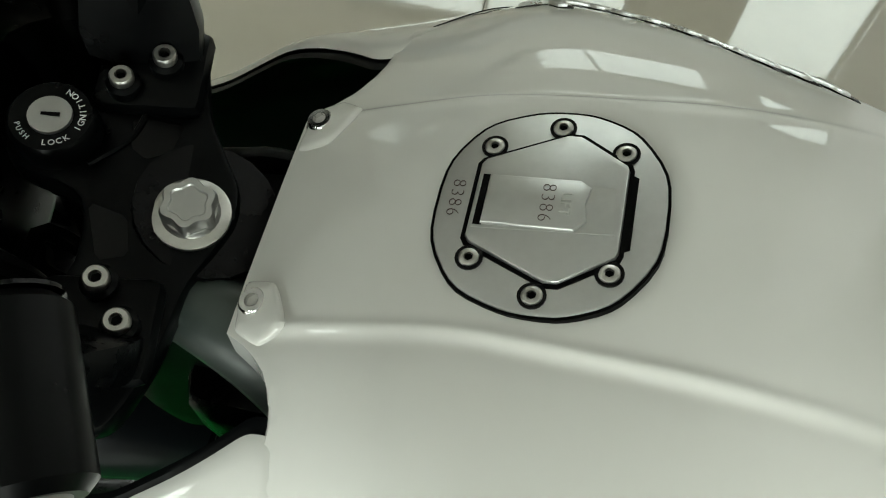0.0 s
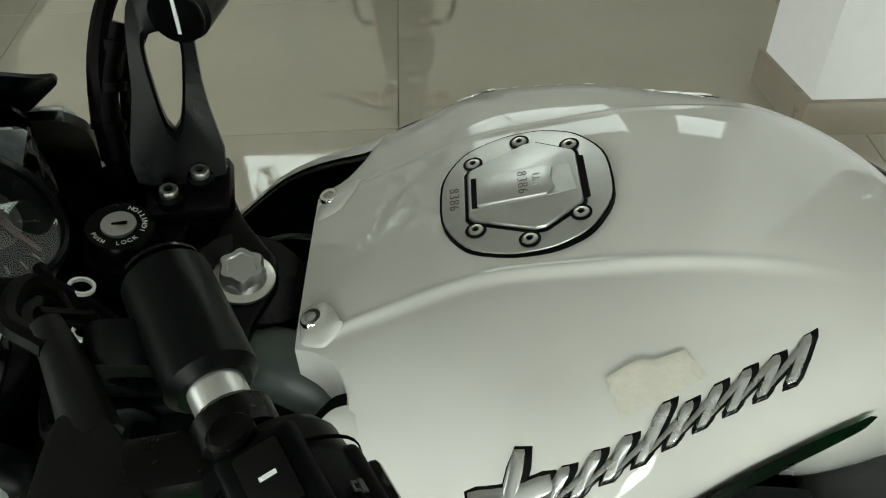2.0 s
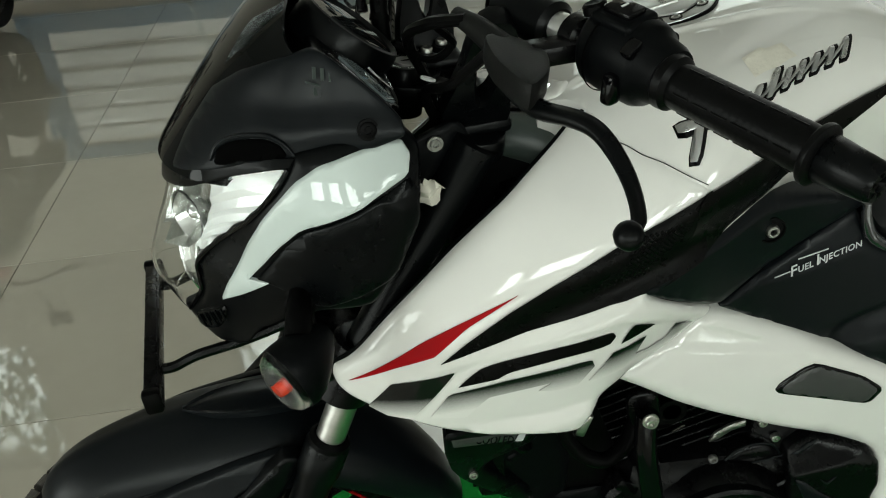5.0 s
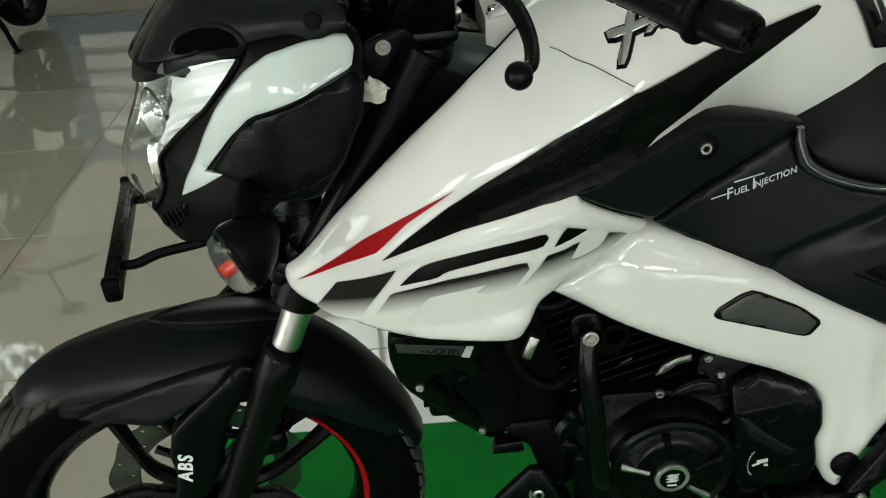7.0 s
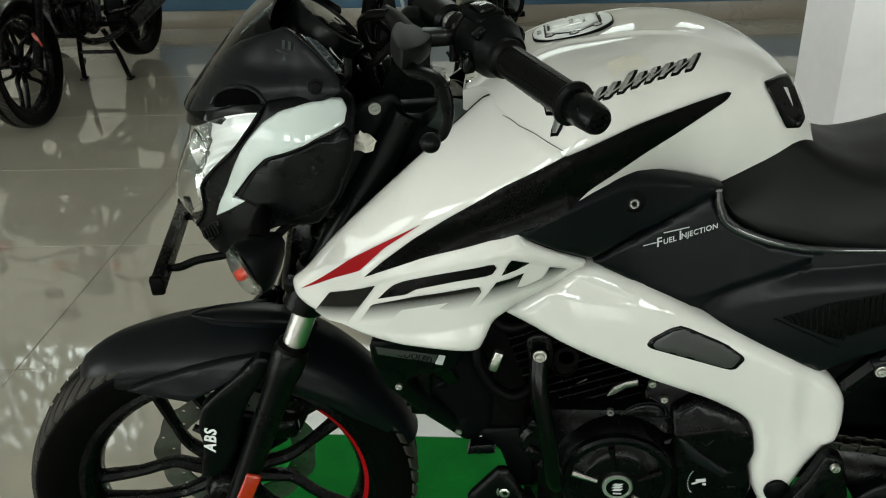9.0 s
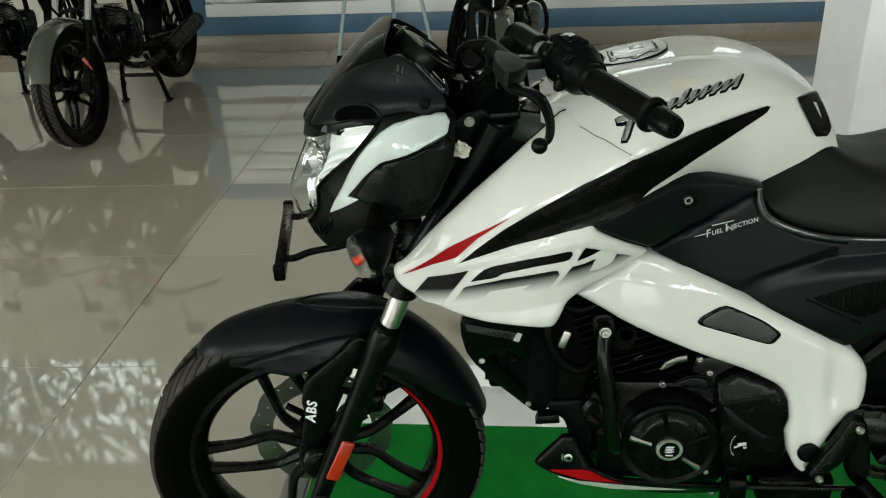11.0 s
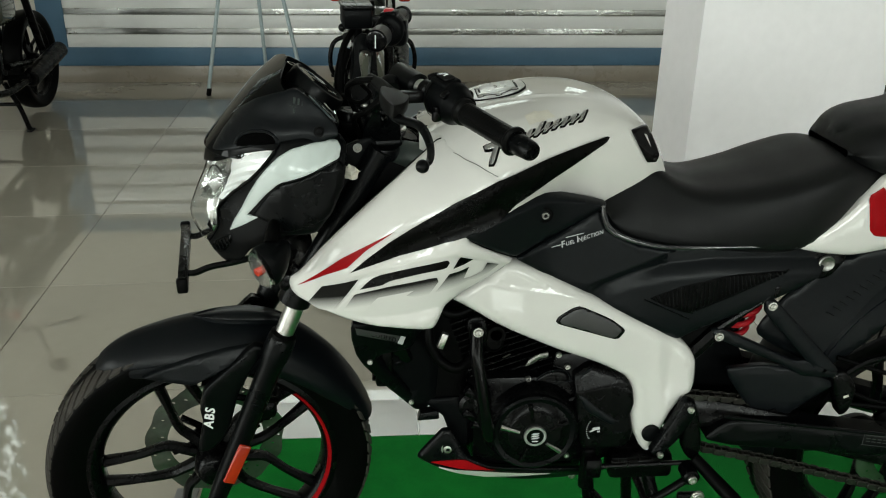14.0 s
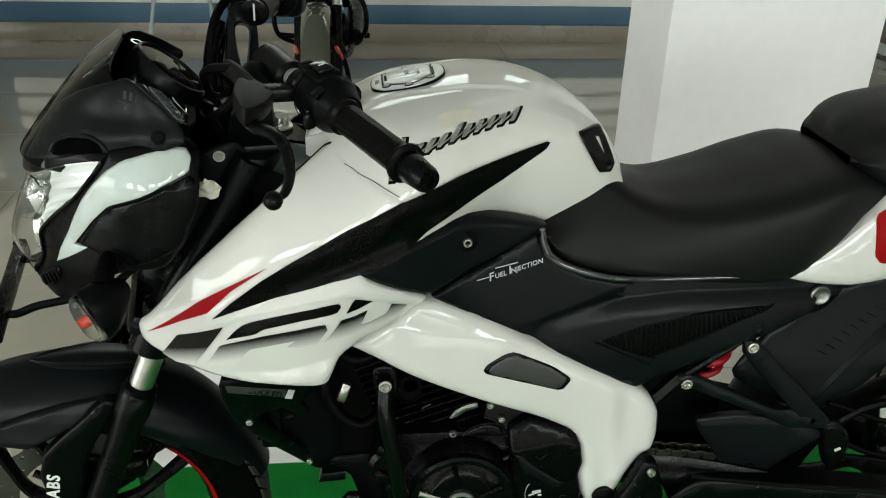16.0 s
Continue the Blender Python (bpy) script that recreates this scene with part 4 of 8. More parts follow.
part("flap", cap_prism(flap, 0.005, 0.0078, 0.0007), "brushed", cap, "lift flap of the fuel cap")
part("slot", cap_prism([(0.0305, -0.019), (0.0345, -0.017), (0.0345, 0.017), (0.0305, 0.019)], 0.001, 0.0037, 0), "rubber", cap)
for u, v in ((-0.028, 0.0285), (0.0, 0.0405), (0.028, 0.029), (0.028, -0.0285), (0.0, -0.0415), (-0.028, -0.0275)):
    part("cap_screw", join(bolt(on_cap(u, v, 0.0024), CN, 0.0040, 0.0022)), "steel", cap)
    part("socket_shade", socket(on_cap(u, v, 0.0024), CN, 0.0040, 0.0022), "rubber", cap)
    part("screw_ring", lathe([(0.0, 0.0058), (0.0012, 0.0058), (0.0012, 0.0044)], on_cap(u, v, 0.0026), CN, 18, False), "gloss_black", cap)
cm = Matrix((( *(-CV), 0), (*CU, 0), (*CN, 0), (0, 0, 0, 1))).transposed()
cm.translation = on_cap(0.007, -0.001, 0.0079)
part("lettering", text_mesh("LIFT", 0.0062, 0.0003, cm), "silver_bar", cap)
cm2 = cm.copy()
cm2.translation = on_cap(-0.0005, -0.001, 0.0079)
part("lettering", text_mesh("8386", 0.0085, 0.00015, cm2, 1.15, 0.0, -0.03), "pen", cap, "handwritten dark red number")
cm2 = cm.copy()
cm2.translation = on_cap(-0.0398, 0.001, 0.0031)
part("lettering", text_mesh("8386", 0.0085, 0.00015, cm2, 1.15, 0.0, -0.03), "pen", cap, "handwritten dark red number")
for y in (-0.049, 0.055):
    part("tank_bolt", bolt((0.402, y, tank_top(0.402, y) - 0.001), (-0.25, 0, 1), 0.0068, 0.006, 0.0085), "chrome", tank, "bright steel socket screw")
    part("socket_shade", socket((0.402, y, tank_top(0.402, y) - 0.001), (-0.25, 0, 1), 0.0068, 0.006), "rubber", tank)


def both(name, make, material, label="", parent=None, angle=45, sides=(-1, 1)):
    """The same part on both sides of the machine; the near one first."""
    made = []
    for s in sides:
        bm = make()
        made.append(part(name, bm if s < 0 else mirror(bm), material, parent or bike, label, angle=angle))
    return made


# ---- middle of the machine ----
COVER_FOLD = [(0.453, 0.842), (0.513, 0.861), (0.548, 0.869), (0.575, 0.876), (0.590, 0.8755), (0.688, 0.862)]


def cover_y(x, z):
    """Side cover: flat below its fold, leaning in above it."""
    w = lerp([(0.44, 0.207), (0.50, 0.187), (0.54, 0.167), (0.587, 0.143), (0.63, 0.128), (0.69, 0.117)], x)
    return -(w - 1.1 * max(0.0, z - lin(COVER_FOLD, x)) - 0.10 * max(0.0, lin(COVER_FOLD, x) - z))


covers = both("side_cover", lambda: plate(rounded([(0.453, 0.842), (0.490, 0.8575), (0.532, 0.8825), (0.547, 0.8855), (0.565, 0.8875), (0.589, 0.8865), (0.639, 0.8745), (0.692, 0.862), (0.686, 0.853), (0.608, 0.8145), (0.541, 0.789), (0.50, 0.813)], 0.10, 2), cover_y, 0.02, 0.010, 0.004, 0.003, lines=(COVER_FOLD,)), "satin_grey", "satin black plastic cover below the tank")
for s, cv in zip((-1, 1), covers):
    part("recess", lathe([(0.0, 0.013), (0.0015, 0.013), (0.0015, 0.0115), (-0.003, 0.010)], (0.5865, s * 0.1425, 0.8545), (0, s, 0), 20, True), "rubber", cv)
    part("socket_shade", socket((0.5865, s * 0.1415, 0.8545), (0, s, 0), 0.0062, 0.006), "rubber", cv)
    part("cover_bolt", bolt((0.5865, s * 0.1415, 0.8545), (0, s, 0), 0.0062, 0.006), "disc", cv)

PANEL_FOLD = [(0.671, 0.722), (0.734, 0.748), (0.792, 0.777)]
PANEL_BAND = [(0.660, 0.700), (0.699, 0.722), (0.744, 0.741), (0.797, 0.755), (0.879, 0.763), (1.004, 0.759), (1.10, 0.752)]
LETTER_FOLD = [(0.548, 0.785), (0.628, 0.793), (0.691, 0.809)]


def panel_y(x, z):
    """Side panel: a flat upper field that breaks inwards along a fold, then a bulge over the vent."""
    w = lerp([(0.53, 0.160), (0.60, 0.134), (0.70, 0.124), (0.85, 0.128), (1.0, 0.118), (1.10, 0.104)], x)
    fold = 0.55 * max(0.0, lin(PANEL_FOLD, x) - z) if x < 0.80 else 0.02
    w -= min(0.013, fold) * ramp(x - 0.655, 0.04)
    w -= 0.16 * max(0.0, z - lin(LETTER_FOLD, x)) if x < 0.70 else 0.0
    d = lin(PANEL_BAND, x) - z
    w += (0.017 * math.sin(min(1.0, max(0.0, d) / 0.030) * PI / 2)) * ramp(x - 0.66, 0.06) - 1.0 * max(0.0, d - 0.055) ** 2
    return -w


panels = both("side_panel", lambda: plate(rounded([(0.541, 0.785), (0.552, 0.7865), (0.617, 0.814), (0.680, 0.853), (0.690, 0.824), (0.708, 0.808), (0.740, 0.794), (0.786, 0.783), (0.830, 0.784), (1.020, 0.779), (1.095, 0.770), (1.073, 0.722), (1.036, 0.704), (0.980, 0.681), (0.897, 0.647), (0.855, 0.628), (0.835, 0.613), (0.754, 0.656), (0.664, 0.705), (0.614, 0.734)], 0.10, 2), panel_y, 0.02, 0.011, 0.004, 0.003, lines=(PANEL_FOLD, PANEL_BAND, LETTER_FOLD)), "satin_grey", "satin black plastic side panel with a ribbed vent")
for s, pn in zip((-1, 1), panels):
    vent = [(0.768, 0.697), (0.829, 0.723), (0.911, 0.739), (1.013, 0.741), (1.009, 0.736), (0.936, 0.710), (0.855, 0.674), (0.846, 0.666)]
    bm = plate(rounded(vent, 0.10, 1), panel_y, 0.003, 0.012, 0.003, 0.002, 0.0012)
    part("vent_field", bm if s < 0 else mirror(bm), "rubber", pn)
    ribs = []
    for k in range(34):
        x0 = 0.778 + 0.0068 * k
        on = [z for z in [0.650 + 0.001 * i for i in range(95)] if inside((x0, z), vent)]
        if len(on) > 7:
            a, b = (x0 - 0.002, on[-1] - 0.002), (x0 + 0.004, on[0] + 0.002)
            ribs.append(tube([(p[0], panel_y(*p) - 0.0016, p[1]) for p in (a, ((a[0] + b[0]) / 2, (a[1] + b[1]) / 2), b)], 0.0014, 6, 3))
    bm = join(*ribs)
    part("vent_ribs", bm if s < 0 else mirror(bm), "satin_black", pn)
    for line in ([(0.766, 0.696), (0.80, 0.680), (0.846, 0.658)], [(0.856, 0.674), (0.93, 0.706), (1.012, 0.741)]):
        bm = tube([(x, panel_y(x, z) - 0.0008, z) for x, z in line], 0.0015, 6, 6)
        part("vent_rim", bm if s < 0 else mirror(bm), "satin_black", pn)
    edge = tube([(0.683, -0.124, 0.861), (0.687, -0.124, 0.840), (0.697, -0.124, 0.822), (0.720, -0.125, 0.808), (0.765, -0.126, 0.794), (0.82, -0.126, 0.788), (0.95, -0.12, 0.785), (1.02, -0.117, 0.781)], [0.004, 0.0055, 0.0065, 0.0055, 0.0045, 0.004, 0.003, 0.002], 10, 8)
    part("gloss_edge", edge if s < 0 else mirror(edge), "screen", pn, "glossy black edge strip")
    if s < 0:
        for body, off, size, dz in (("F", -0.0315, 0.0150, 0.0015), ("UEL", -0.0185, 0.0088, 0.0), ("I", -0.0065, 0.0150, 0.0015), ("NJECTION", 0.0165, 0.0088, 0.0)):
            x, z = 0.650 + off * 0.956, 0.806 + off * 0.29 + dz
            part("lettering", text_mesh(body, size, 0.0002, pose(x, panel_y(x, z) - 0.0017, z, 81, -17, 4.6), 1.06, 0.25, 0.010), "print", pn, "silver printed lettering")
        lines = join(box(0.640, panel_y(0.640, 0.8125) - 0.0010, 0.8125, 0.030, 0.0006, 0.0012, m=pose(0, 0, 0, 0, -12.5, 5)), box(0.610, panel_y(0.610, 0.797) - 0.0010, 0.797, 0.016, 0.0006, 0.0012, m=pose(0, 0, 0, 0, -12.5, 8)))
        part("print_lines", lines, "print", pn)

FRAME_RIDGE = [(0.478, 0.748), (0.520, 0.735), (0.552, 0.727), (0.602, 0.718), (0.647, 0.705)]
FRAME_CUT = [(0.515, 0.769), (0.556, 0.751), (0.592, 0.733)]


def frame_y(x, z):
    """Frame cover: nearly flat, with a long swage below its upper edge and a short fold above that."""
    w = lerp([(0.43, 0.160), (0.52, 0.158), (0.62, 0.148), (0.74, 0.138), (0.87, 0.135)], x)
    w -= min(0.006, 0.9 * (z - lerp([(0.43, 0.71), (0.62, 0.67), (0.80, 0.60), (0.82, 0.45)], x)) ** 2)
    w -= 0.0030 * ramp(z - lin(FRAME_RIDGE, x), 0.010) * ramp(x - 0.47, 0.03) * ramp(0.67 - x, 0.06)
    w += 0.0018 * ramp(z - lin(FRAME_CUT, x) + 0.002, 0.005) * ramp(x - 0.50, 0.03) * ramp(0.61 - x, 0.03)
    return -w


frames = both("frame_cover", lambda: plate(rounded([(0.440, 0.716), (0.470, 0.737), (0.496, 0.754), (0.540, 0.779), (0.646, 0.722), (0.734, 0.670), (0.813, 0.627), (0.846, 0.608), (0.865, 0.588), (0.874, 0.568), (0.877, 0.530), (0.872, 0.507), (0.859, 0.500), (0.839, 0.471), (0.820, 0.420), (0.814, 0.388), (0.805, 0.380), (0.792, 0.393), (0.774, 0.429), (0.766, 0.465), (0.769, 0.487), (0.764, 0.515), (0.759, 0.533), (0.747, 0.547), (0.699, 0.574), (0.625, 0.607), (0.557, 0.643), (0.514, 0.668), (0.478, 0.693), (0.453, 0.708)], 0.16, 2), frame_y, 0.030, 0.010, 0.012, 0.010, lines=(FRAME_RIDGE, FRAME_CUT)), "white", "pearl white perimeter frame cover")
for s, fr in zip((-1, 1), frames):
    for lift, mname, gr in ((0.0022, "gloss_black", 1.0), (0.0030, "grey_panel", 0.9)):
        o = [(0.614, 0.669), (0.618, 0.677), (0.641, 0.691), (0.655, 0.694), (0.709, 0.667), (0.734, 0.647), (0.736, 0.641), (0.727, 0.628), (0.718, 0.627), (0.666, 0.646), (0.619, 0.663)]
        cx, cz = 0.678, 0.660
        o = [(cx + (p[0] - cx) * gr, cz + (p[1] - cz) * gr) for p in o]
        bm = plate(rounded(o, 0.15, 1), frame_y, 0.004, 0.008, 0.002, 0.0015, lift)
        part("vent_insert", bm if s < 0 else mirror(bm), mname, fr, "dark grey insert in the white frame" if gr < 1 else "")
    part("pivot_cap", lathe([(0, 0.017), (0.004, 0.017), (0.006, 0.0145), (0.006, 0.0)], (0.806, s * 0.132, 0.429), (0, s, 0), 24), "matte_black", fr)
# frame spars behind the covers and the steering head
part("frame", join(tube([(0.40, -0.065, 0.86), (0.52, -0.085, 0.76), (0.72, -0.09, 0.655), (0.82, -0.09, 0.57), (0.81, -0.09, 0.45)], 0.022, 10), tube([(0.40, 0.065, 0.86), (0.52, 0.085, 0.76), (0.72, 0.09, 0.655), (0.82, 0.09, 0.57), (0.81, 0.09, 0.45)], 0.022, 10),
                   lathe([(0, 0.036), (0.17, 0.036)], (0.288, 0, 0.80), RAKE, 20), box(0.40, 0, 0.85, 0.10, 0.16, 0.08, 0.02),
                   tube([(0.66, -0.09, 0.79), (0.9, -0.09, 0.74), (1.14, -0.075, 0.80)], 0.016, 8), tube([(0.66, 0.09, 0.79), (0.9, 0.09, 0.74), (1.14, 0.075, 0.80)], 0.016, 8),
                   tube([(0.86, -0.10, 0.56), (0.98, -0.09, 0.68), (1.1, -0.08, 0.77)], 0.014, 8), tube([(0.86, 0.10, 0.56), (0.98, 0.09, 0.68), (1.1, 0.08, 0.77)], 0.014, 8)), "metal_black", bike, "black steel frame")
part("steering_head_gusset", join(tube([(0.33, -0.03, 0.93), (0.41, -0.055, 0.915), (0.47, -0.085, 0.86)], [0.020, 0.025, 0.028], 10)), "frame_grey", bike, "grey painted steering head")
part("steering_head_gusset", tube([(0.33, 0.03, 0.915), (0.41, 0.055, 0.895), (0.47, 0.085, 0.85)], [0.018, 0.022, 0.026], 10), "matte_black", bike)
both("gusset_plate", lambda: plate(rounded([(0.325, 0.93), (0.368, 0.948), (0.394, 0.935), (0.392, 0.89), (0.37, 0.80), (0.33, 0.78), (0.30, 0.82)], 0.2, 2), lambda x, z: -(0.052 + 0.25 * max(0, x - 0.36) + 0.10 * (0.93 - z)), 0.010, 0.014, 0.006, 0.005), "matte_black", "black gusset of the steering head")
part("inner_tray", box(0.44, 0, 0.80, 0.16, 0.26, 0.03, 0.01), "matte_black", bike)
part("airbox", box(0.76, 0, 0.70, 0.30, 0.19, 0.16, 0.03), "matte_black", bike)


# ---- engine ----
def eng():
    e = part("engine", join(box(0.615, 0, 0.44, 0.27, 0.22, 0.20, 0.03), box(0.70, 0.0, 0.50, 0.16, 0.20, 0.16, 0.03), lathe([(-0.13, 0.078), (-0.11, 0.09), (0.10, 0.09), (0.12, 0.07)], (0.595, 0, 0.437), (0, 1, 0), 32)), "metal_black", bike, "black single-cylinder engine")
    # round alternator cover with raised ribs and a metal badge
    gc = part("generator_cover", lathe([(0, 0.074), (0.012, 0.074), (0.02, 0.068), (0.022, 0.050), (0.026, 0.046), (0.028, 0.0)], (0.593, -0.118, 0.440), (0, -1, 0), 40), "metal_black", e, "round black engine cover with a silver badge")
    part("cover_rim", lathe([(0.010, 0.076), (0.020, 0.076), (0.023, 0.072), (0.021, 0.064)], (0.593, -0.118, 0.440), (0, -1, 0), 40, False), "satin_black", gc)
    for a in (20, 100, 165, 250, 320):
        d = Vector((math.cos(radians(a)), 0, math.sin(radians(a))))
        c0, c1 = Vector((0.593, -0.1455, 0.440)) + d * 0.028, Vector((0.593, -0.140, 0.440)) + d * 0.062
        part("rib", tube([c0, c1], [0.0035, 0.006], 6, 3, 0.8), "steel" if a in (165, 320) else "metal_black", gc)
    part("badge", lathe([(0, 0.0205), (0.003, 0.0205), (0.0045, 0.0195), (0.0045, 0.0155), (0.003, 0.0150), (0.003, 0.0)], (0.593, -0.1455, 0.440), (0, -1, 0), 32, True), "brushed", gc, "silver ring badge on the engine cover")
    part("badge_face", lathe([(0, 0.0152), (0.0012, 0.0152), (0.0012, 0.0)], (0.593, -0.1482, 0.440), (0, -1, 0), 28), "gloss_black", gc)
    part("badge_mark", join(*[flat_plate([(-0.0075, 0.0), (-0.0035, 0.0032), (0.0075, 0.0032), (0.0035, 0.0)], (0.593 + dx, -0.1500, 0.440 + dz), (1, 0, 0), (0, 0, 1), 0.0010, 0) for dx, dz in ((0.0, 0.0045), (-0.0005, 0.0), (0.0, -0.0045))], box(0.593, -0.1500, 0.4305, 0.011, 0.0010, 0.0022)), "print", gc)
    # clutch-side case with an angular relief
    lcy = lambda x, z: -0.128 - 0.05 * (x - 0.65) + 0.35 * max(0.0, z - lin([(0.655, 0.515), (0.735, 0.535)], x) + 0.004)
    lc = part("sprocket_cover", plate(rounded([(0.660, 0.545), (0.690, 0.562), (0.745, 0.548), (0.764, 0.523), (0.770, 0.490), (0.765, 0.468), (0.773, 0.432), (0.767, 0.398), (0.683, 0.392), (0.668, 0.450)], 0.10, 2), lcy, 0.05, 0.009, 0.006, 0.005, lines=([(0.655, 0.511), (0.735, 0.531)],)), "metal_black", e, "black angular sprocket cover")
    part("relief", plate(rounded([(0.669, 0.511), (0.680, 0.507), (0.701, 0.487), (0.738, 0.460), (0.739, 0.450), (0.731, 0.449), (0.684, 0.478)], 0.06, 1), lcy, 0.002, 0.008, 0.0025, 0.0018, 0.0028), "satin_grey", lc, "raised wedge on the cover")
    part("relief", plate(rounded([(0.664, 0.541), (0.683, 0.554), (0.693, 0.559), (0.688, 0.552), (0.671, 0.541)], 0.06, 1), lcy, 0.002, 0.008, 0.0015, 0.001, 0.002), "satin_grey", lc)
    for x, z in ((0.7395, 0.4575), (0.746, 0.433)):
        part("relief", box(x, lcy(x, z) - 0.001, z, 0.011, 0.002, 0.004, 0.001, 1), "satin_grey", lc)
    part("crescent", tube([(0.698, lcy(0.698, 0.507) - 0.0008, 0.508), (0.7065, lcy(0.7065, 0.502) - 0.0008, 0.5015), (0.715, lcy(0.715, 0.509) - 0.0008, 0.510)], [0.0006, 0.0014, 0.0006], 6, 6), "satin_grey", lc)
    marks = [box(0.6985 + 0.0095 * math.cos(a), lcy(0.69, 0.44) - 0.0007, 0.4375 + 0.020 * math.sin(a), 0.0013, 0.0005, 0.0022, m=pose(0, 0, 0, 0, -math.degrees(a), 0)) for a in [2.1 + 0.24 * k for k in range(10)]]
    marks += [box(0.7055, lcy(0.7055, 0.44) - 0.0007, 0.4405, 0.013, 0.0005, 0.0060, m=pose(0, 0, 0, 0, -10, 0)), box(0.6985, lcy(0.6985, 0.437) - 0.0007, 0.4355, 0.009, 0.0005, 0.0030, m=pose(0, 0, 0, 0, -24, 0)), box(0.7105, lcy(0.7105, 0.434) - 0.0007, 0.4345, 0.005, 0.0005, 0.0035)]
    part("print_marks", join(*marks), "print", lc, "small printed gear diagram")
    part("upper_case", join(plate(rounded([(0.535, 0.494), (0.560, 0.515), (0.583, 0.526), (0.592, 0.518), (0.628, 0.500), (0.668, 0.505), (0.668, 0.47), (0.56, 0.44)], 0.08, 1), lambda x, z: -0.098, 0.03, 0.012, 0.005, 0.004), box(0.60, -0.05, 0.50, 0.14, 0.09, 0.07, 0.02)), "metal_black", e)
    dome = part("valve_cover", plate(rounded([(0.591, 0.519), (0.604, 0.535), (0.620, 0.544), (0.637, 0.546), (0.652, 0.540), (0.662, 0.523), (0.668, 0.501), (0.652, 0.501), (0.628, 0.498)], 0.15, 2), lambda x, z: -0.104, 0.02, 0.009, 0.005, 0.006), "metal_black", e, "black domed case cover")
    # thin tubes in paler plastic paint the highlights along the case edges
    part("dome_edge_glint", tube([(0.591, -0.104, 0.517), (0.604, -0.104, 0.535), (0.620, -0.104, 0.545), (0.637, -0.104, 0.547), (0.652, -0.104, 0.541), (0.662, -0.104, 0.524)], 0.0013, 6, 6), "satin_grey", dome)
    part("dome_edge_glint", tube([(0.593, -0.106, 0.516), (0.630, -0.106, 0.520), (0.664, -0.106, 0.527)], 0.0012, 6, 6), "satin_grey", dome)
    part("case_edge_glint", tube([(0.536, -0.099, 0.497), (0.559, -0.099, 0.516), (0.583, -0.099, 0.528)], 0.0012, 6, 6), "satin_grey", e)
    part("silver_arc", plate(rounded([(0.577, 0.552), (0.584, 0.566), (0.600, 0.576), (0.617, 0.580), (0.618, 0.571), (0.602, 0.567), (0.588, 0.556)], 0.1, 1), lambda x, z: -0.099, 0.004, 0.008, 0.001, 0.0008), "disc", e)
    part("head_plug", lathe([(0, 0.017), (0.004, 0.017), (0.005, 0.0145), (0.002, 0.013), (0.002, 0.0)], (0.520, -0.098, 0.602), (0, -1, 0), 22), "rubber", e)
    part("case_tab", plate(rounded([(0.607, 0.478), (0.640, 0.490), (0.666, 0.503), (0.664, 0.494), (0.640, 0.480), (0.625, 0.462), (0.616, 0.463)], 0.1, 1), lambda x, z: -0.122, 0.02, 0.01, 0.003, 0.002), "metal_black", e)
    for x, y, z in ((0.652, -0.100, 0.553), (0.583, -0.100, 0.530), (0.635, -0.098, 0.576), (0.529, -0.105, 0.486), (0.552, -0.10, 0.36), (0.66, -0.112, 0.372)):
        part("case_bolt", bolt((x, y, z), (0, -1, 0), 0.0052, 0.006), "steel", e)
    # cylinder and head lean forward, with cooling fins
    ax = Vector((-0.35, 0, 1)).normalized()
    cy = part("cylinder", lathe([(0, 0.052), (0.20, 0.052), (0.24, 0.045)], (0.565, 0, 0.50), ax, 24), "metal_black", e)
    for k in range(13):
        o = Vector((0.565, 0, 0.515)) + ax * 0.0125 * k
        q = Matrix.Translation(o) @ pose(0, 0, 0, 0, -19.3, 0)
        bm = box(0, 0, 0, 0.150, 0.17, 0.0035, 0.001, 1)
        bm.transform(q)
        part("fin", bm, "metal_black", cy)
    part("head", box(0.487, 0, 0.69, 0.15, 0.17, 0.07, 0.02, m=pose(0, 0, 0, 0, -19, 0)), "metal_black", e)
    for z, x in ((0.568, 0.545), (0.60, 0.53)):
        part("silver_mark", box(x, -0.087, z, 0.016, 0.002, 0.003, 0.001, m=pose(0, 0, 0, 0, -30, 0)), "chain_steel", cy)
    part("start_motor", rod((0.49, -0.10, 0.47), (0.49, 0.10, 0.47), 0.028, 18, 0.006), "metal_black", e)
    for x, z in ((0.487, 0.50), (0.483, 0.455), (0.50, 0.43)):
        part("bracket", box(x, -0.095, z, 0.03, 0.02, 0.018, 0.004, m=pose(0, 0, 0, 0, 30, 0)), "metal_black", e)
    return e


eng()
part("exhaust_pipe", join(tube([(0.44, 0.04, 0.66), (0.40, 0.05, 0.58), (0.42, 0.06, 0.44), (0.50, 0.07, 0.35), (0.70, 0.11, 0.30), (0.9, 0.14, 0.34)], 0.02, 12), rod((0.72, 0.05, 0.28), (0.58, 0.02, 0.29), 0.055, 20, 0.015)), "metal_black", bike, "black exhaust pipe under the engine")
# slim engine guard tube
part("engine_guard", tube([(0.485, -0.148, 0.656), (0.4845, -0.154, 0.612), (0.491, -0.156, 0.572), (0.499, -0.157, 0.522), (0.505, -0.156, 0.478), (0.511, -0.150, 0.446), (0.514, -0.120, 0.432)], 0.0118, 14), "gloss_black", bike, "black tubular engine guard")
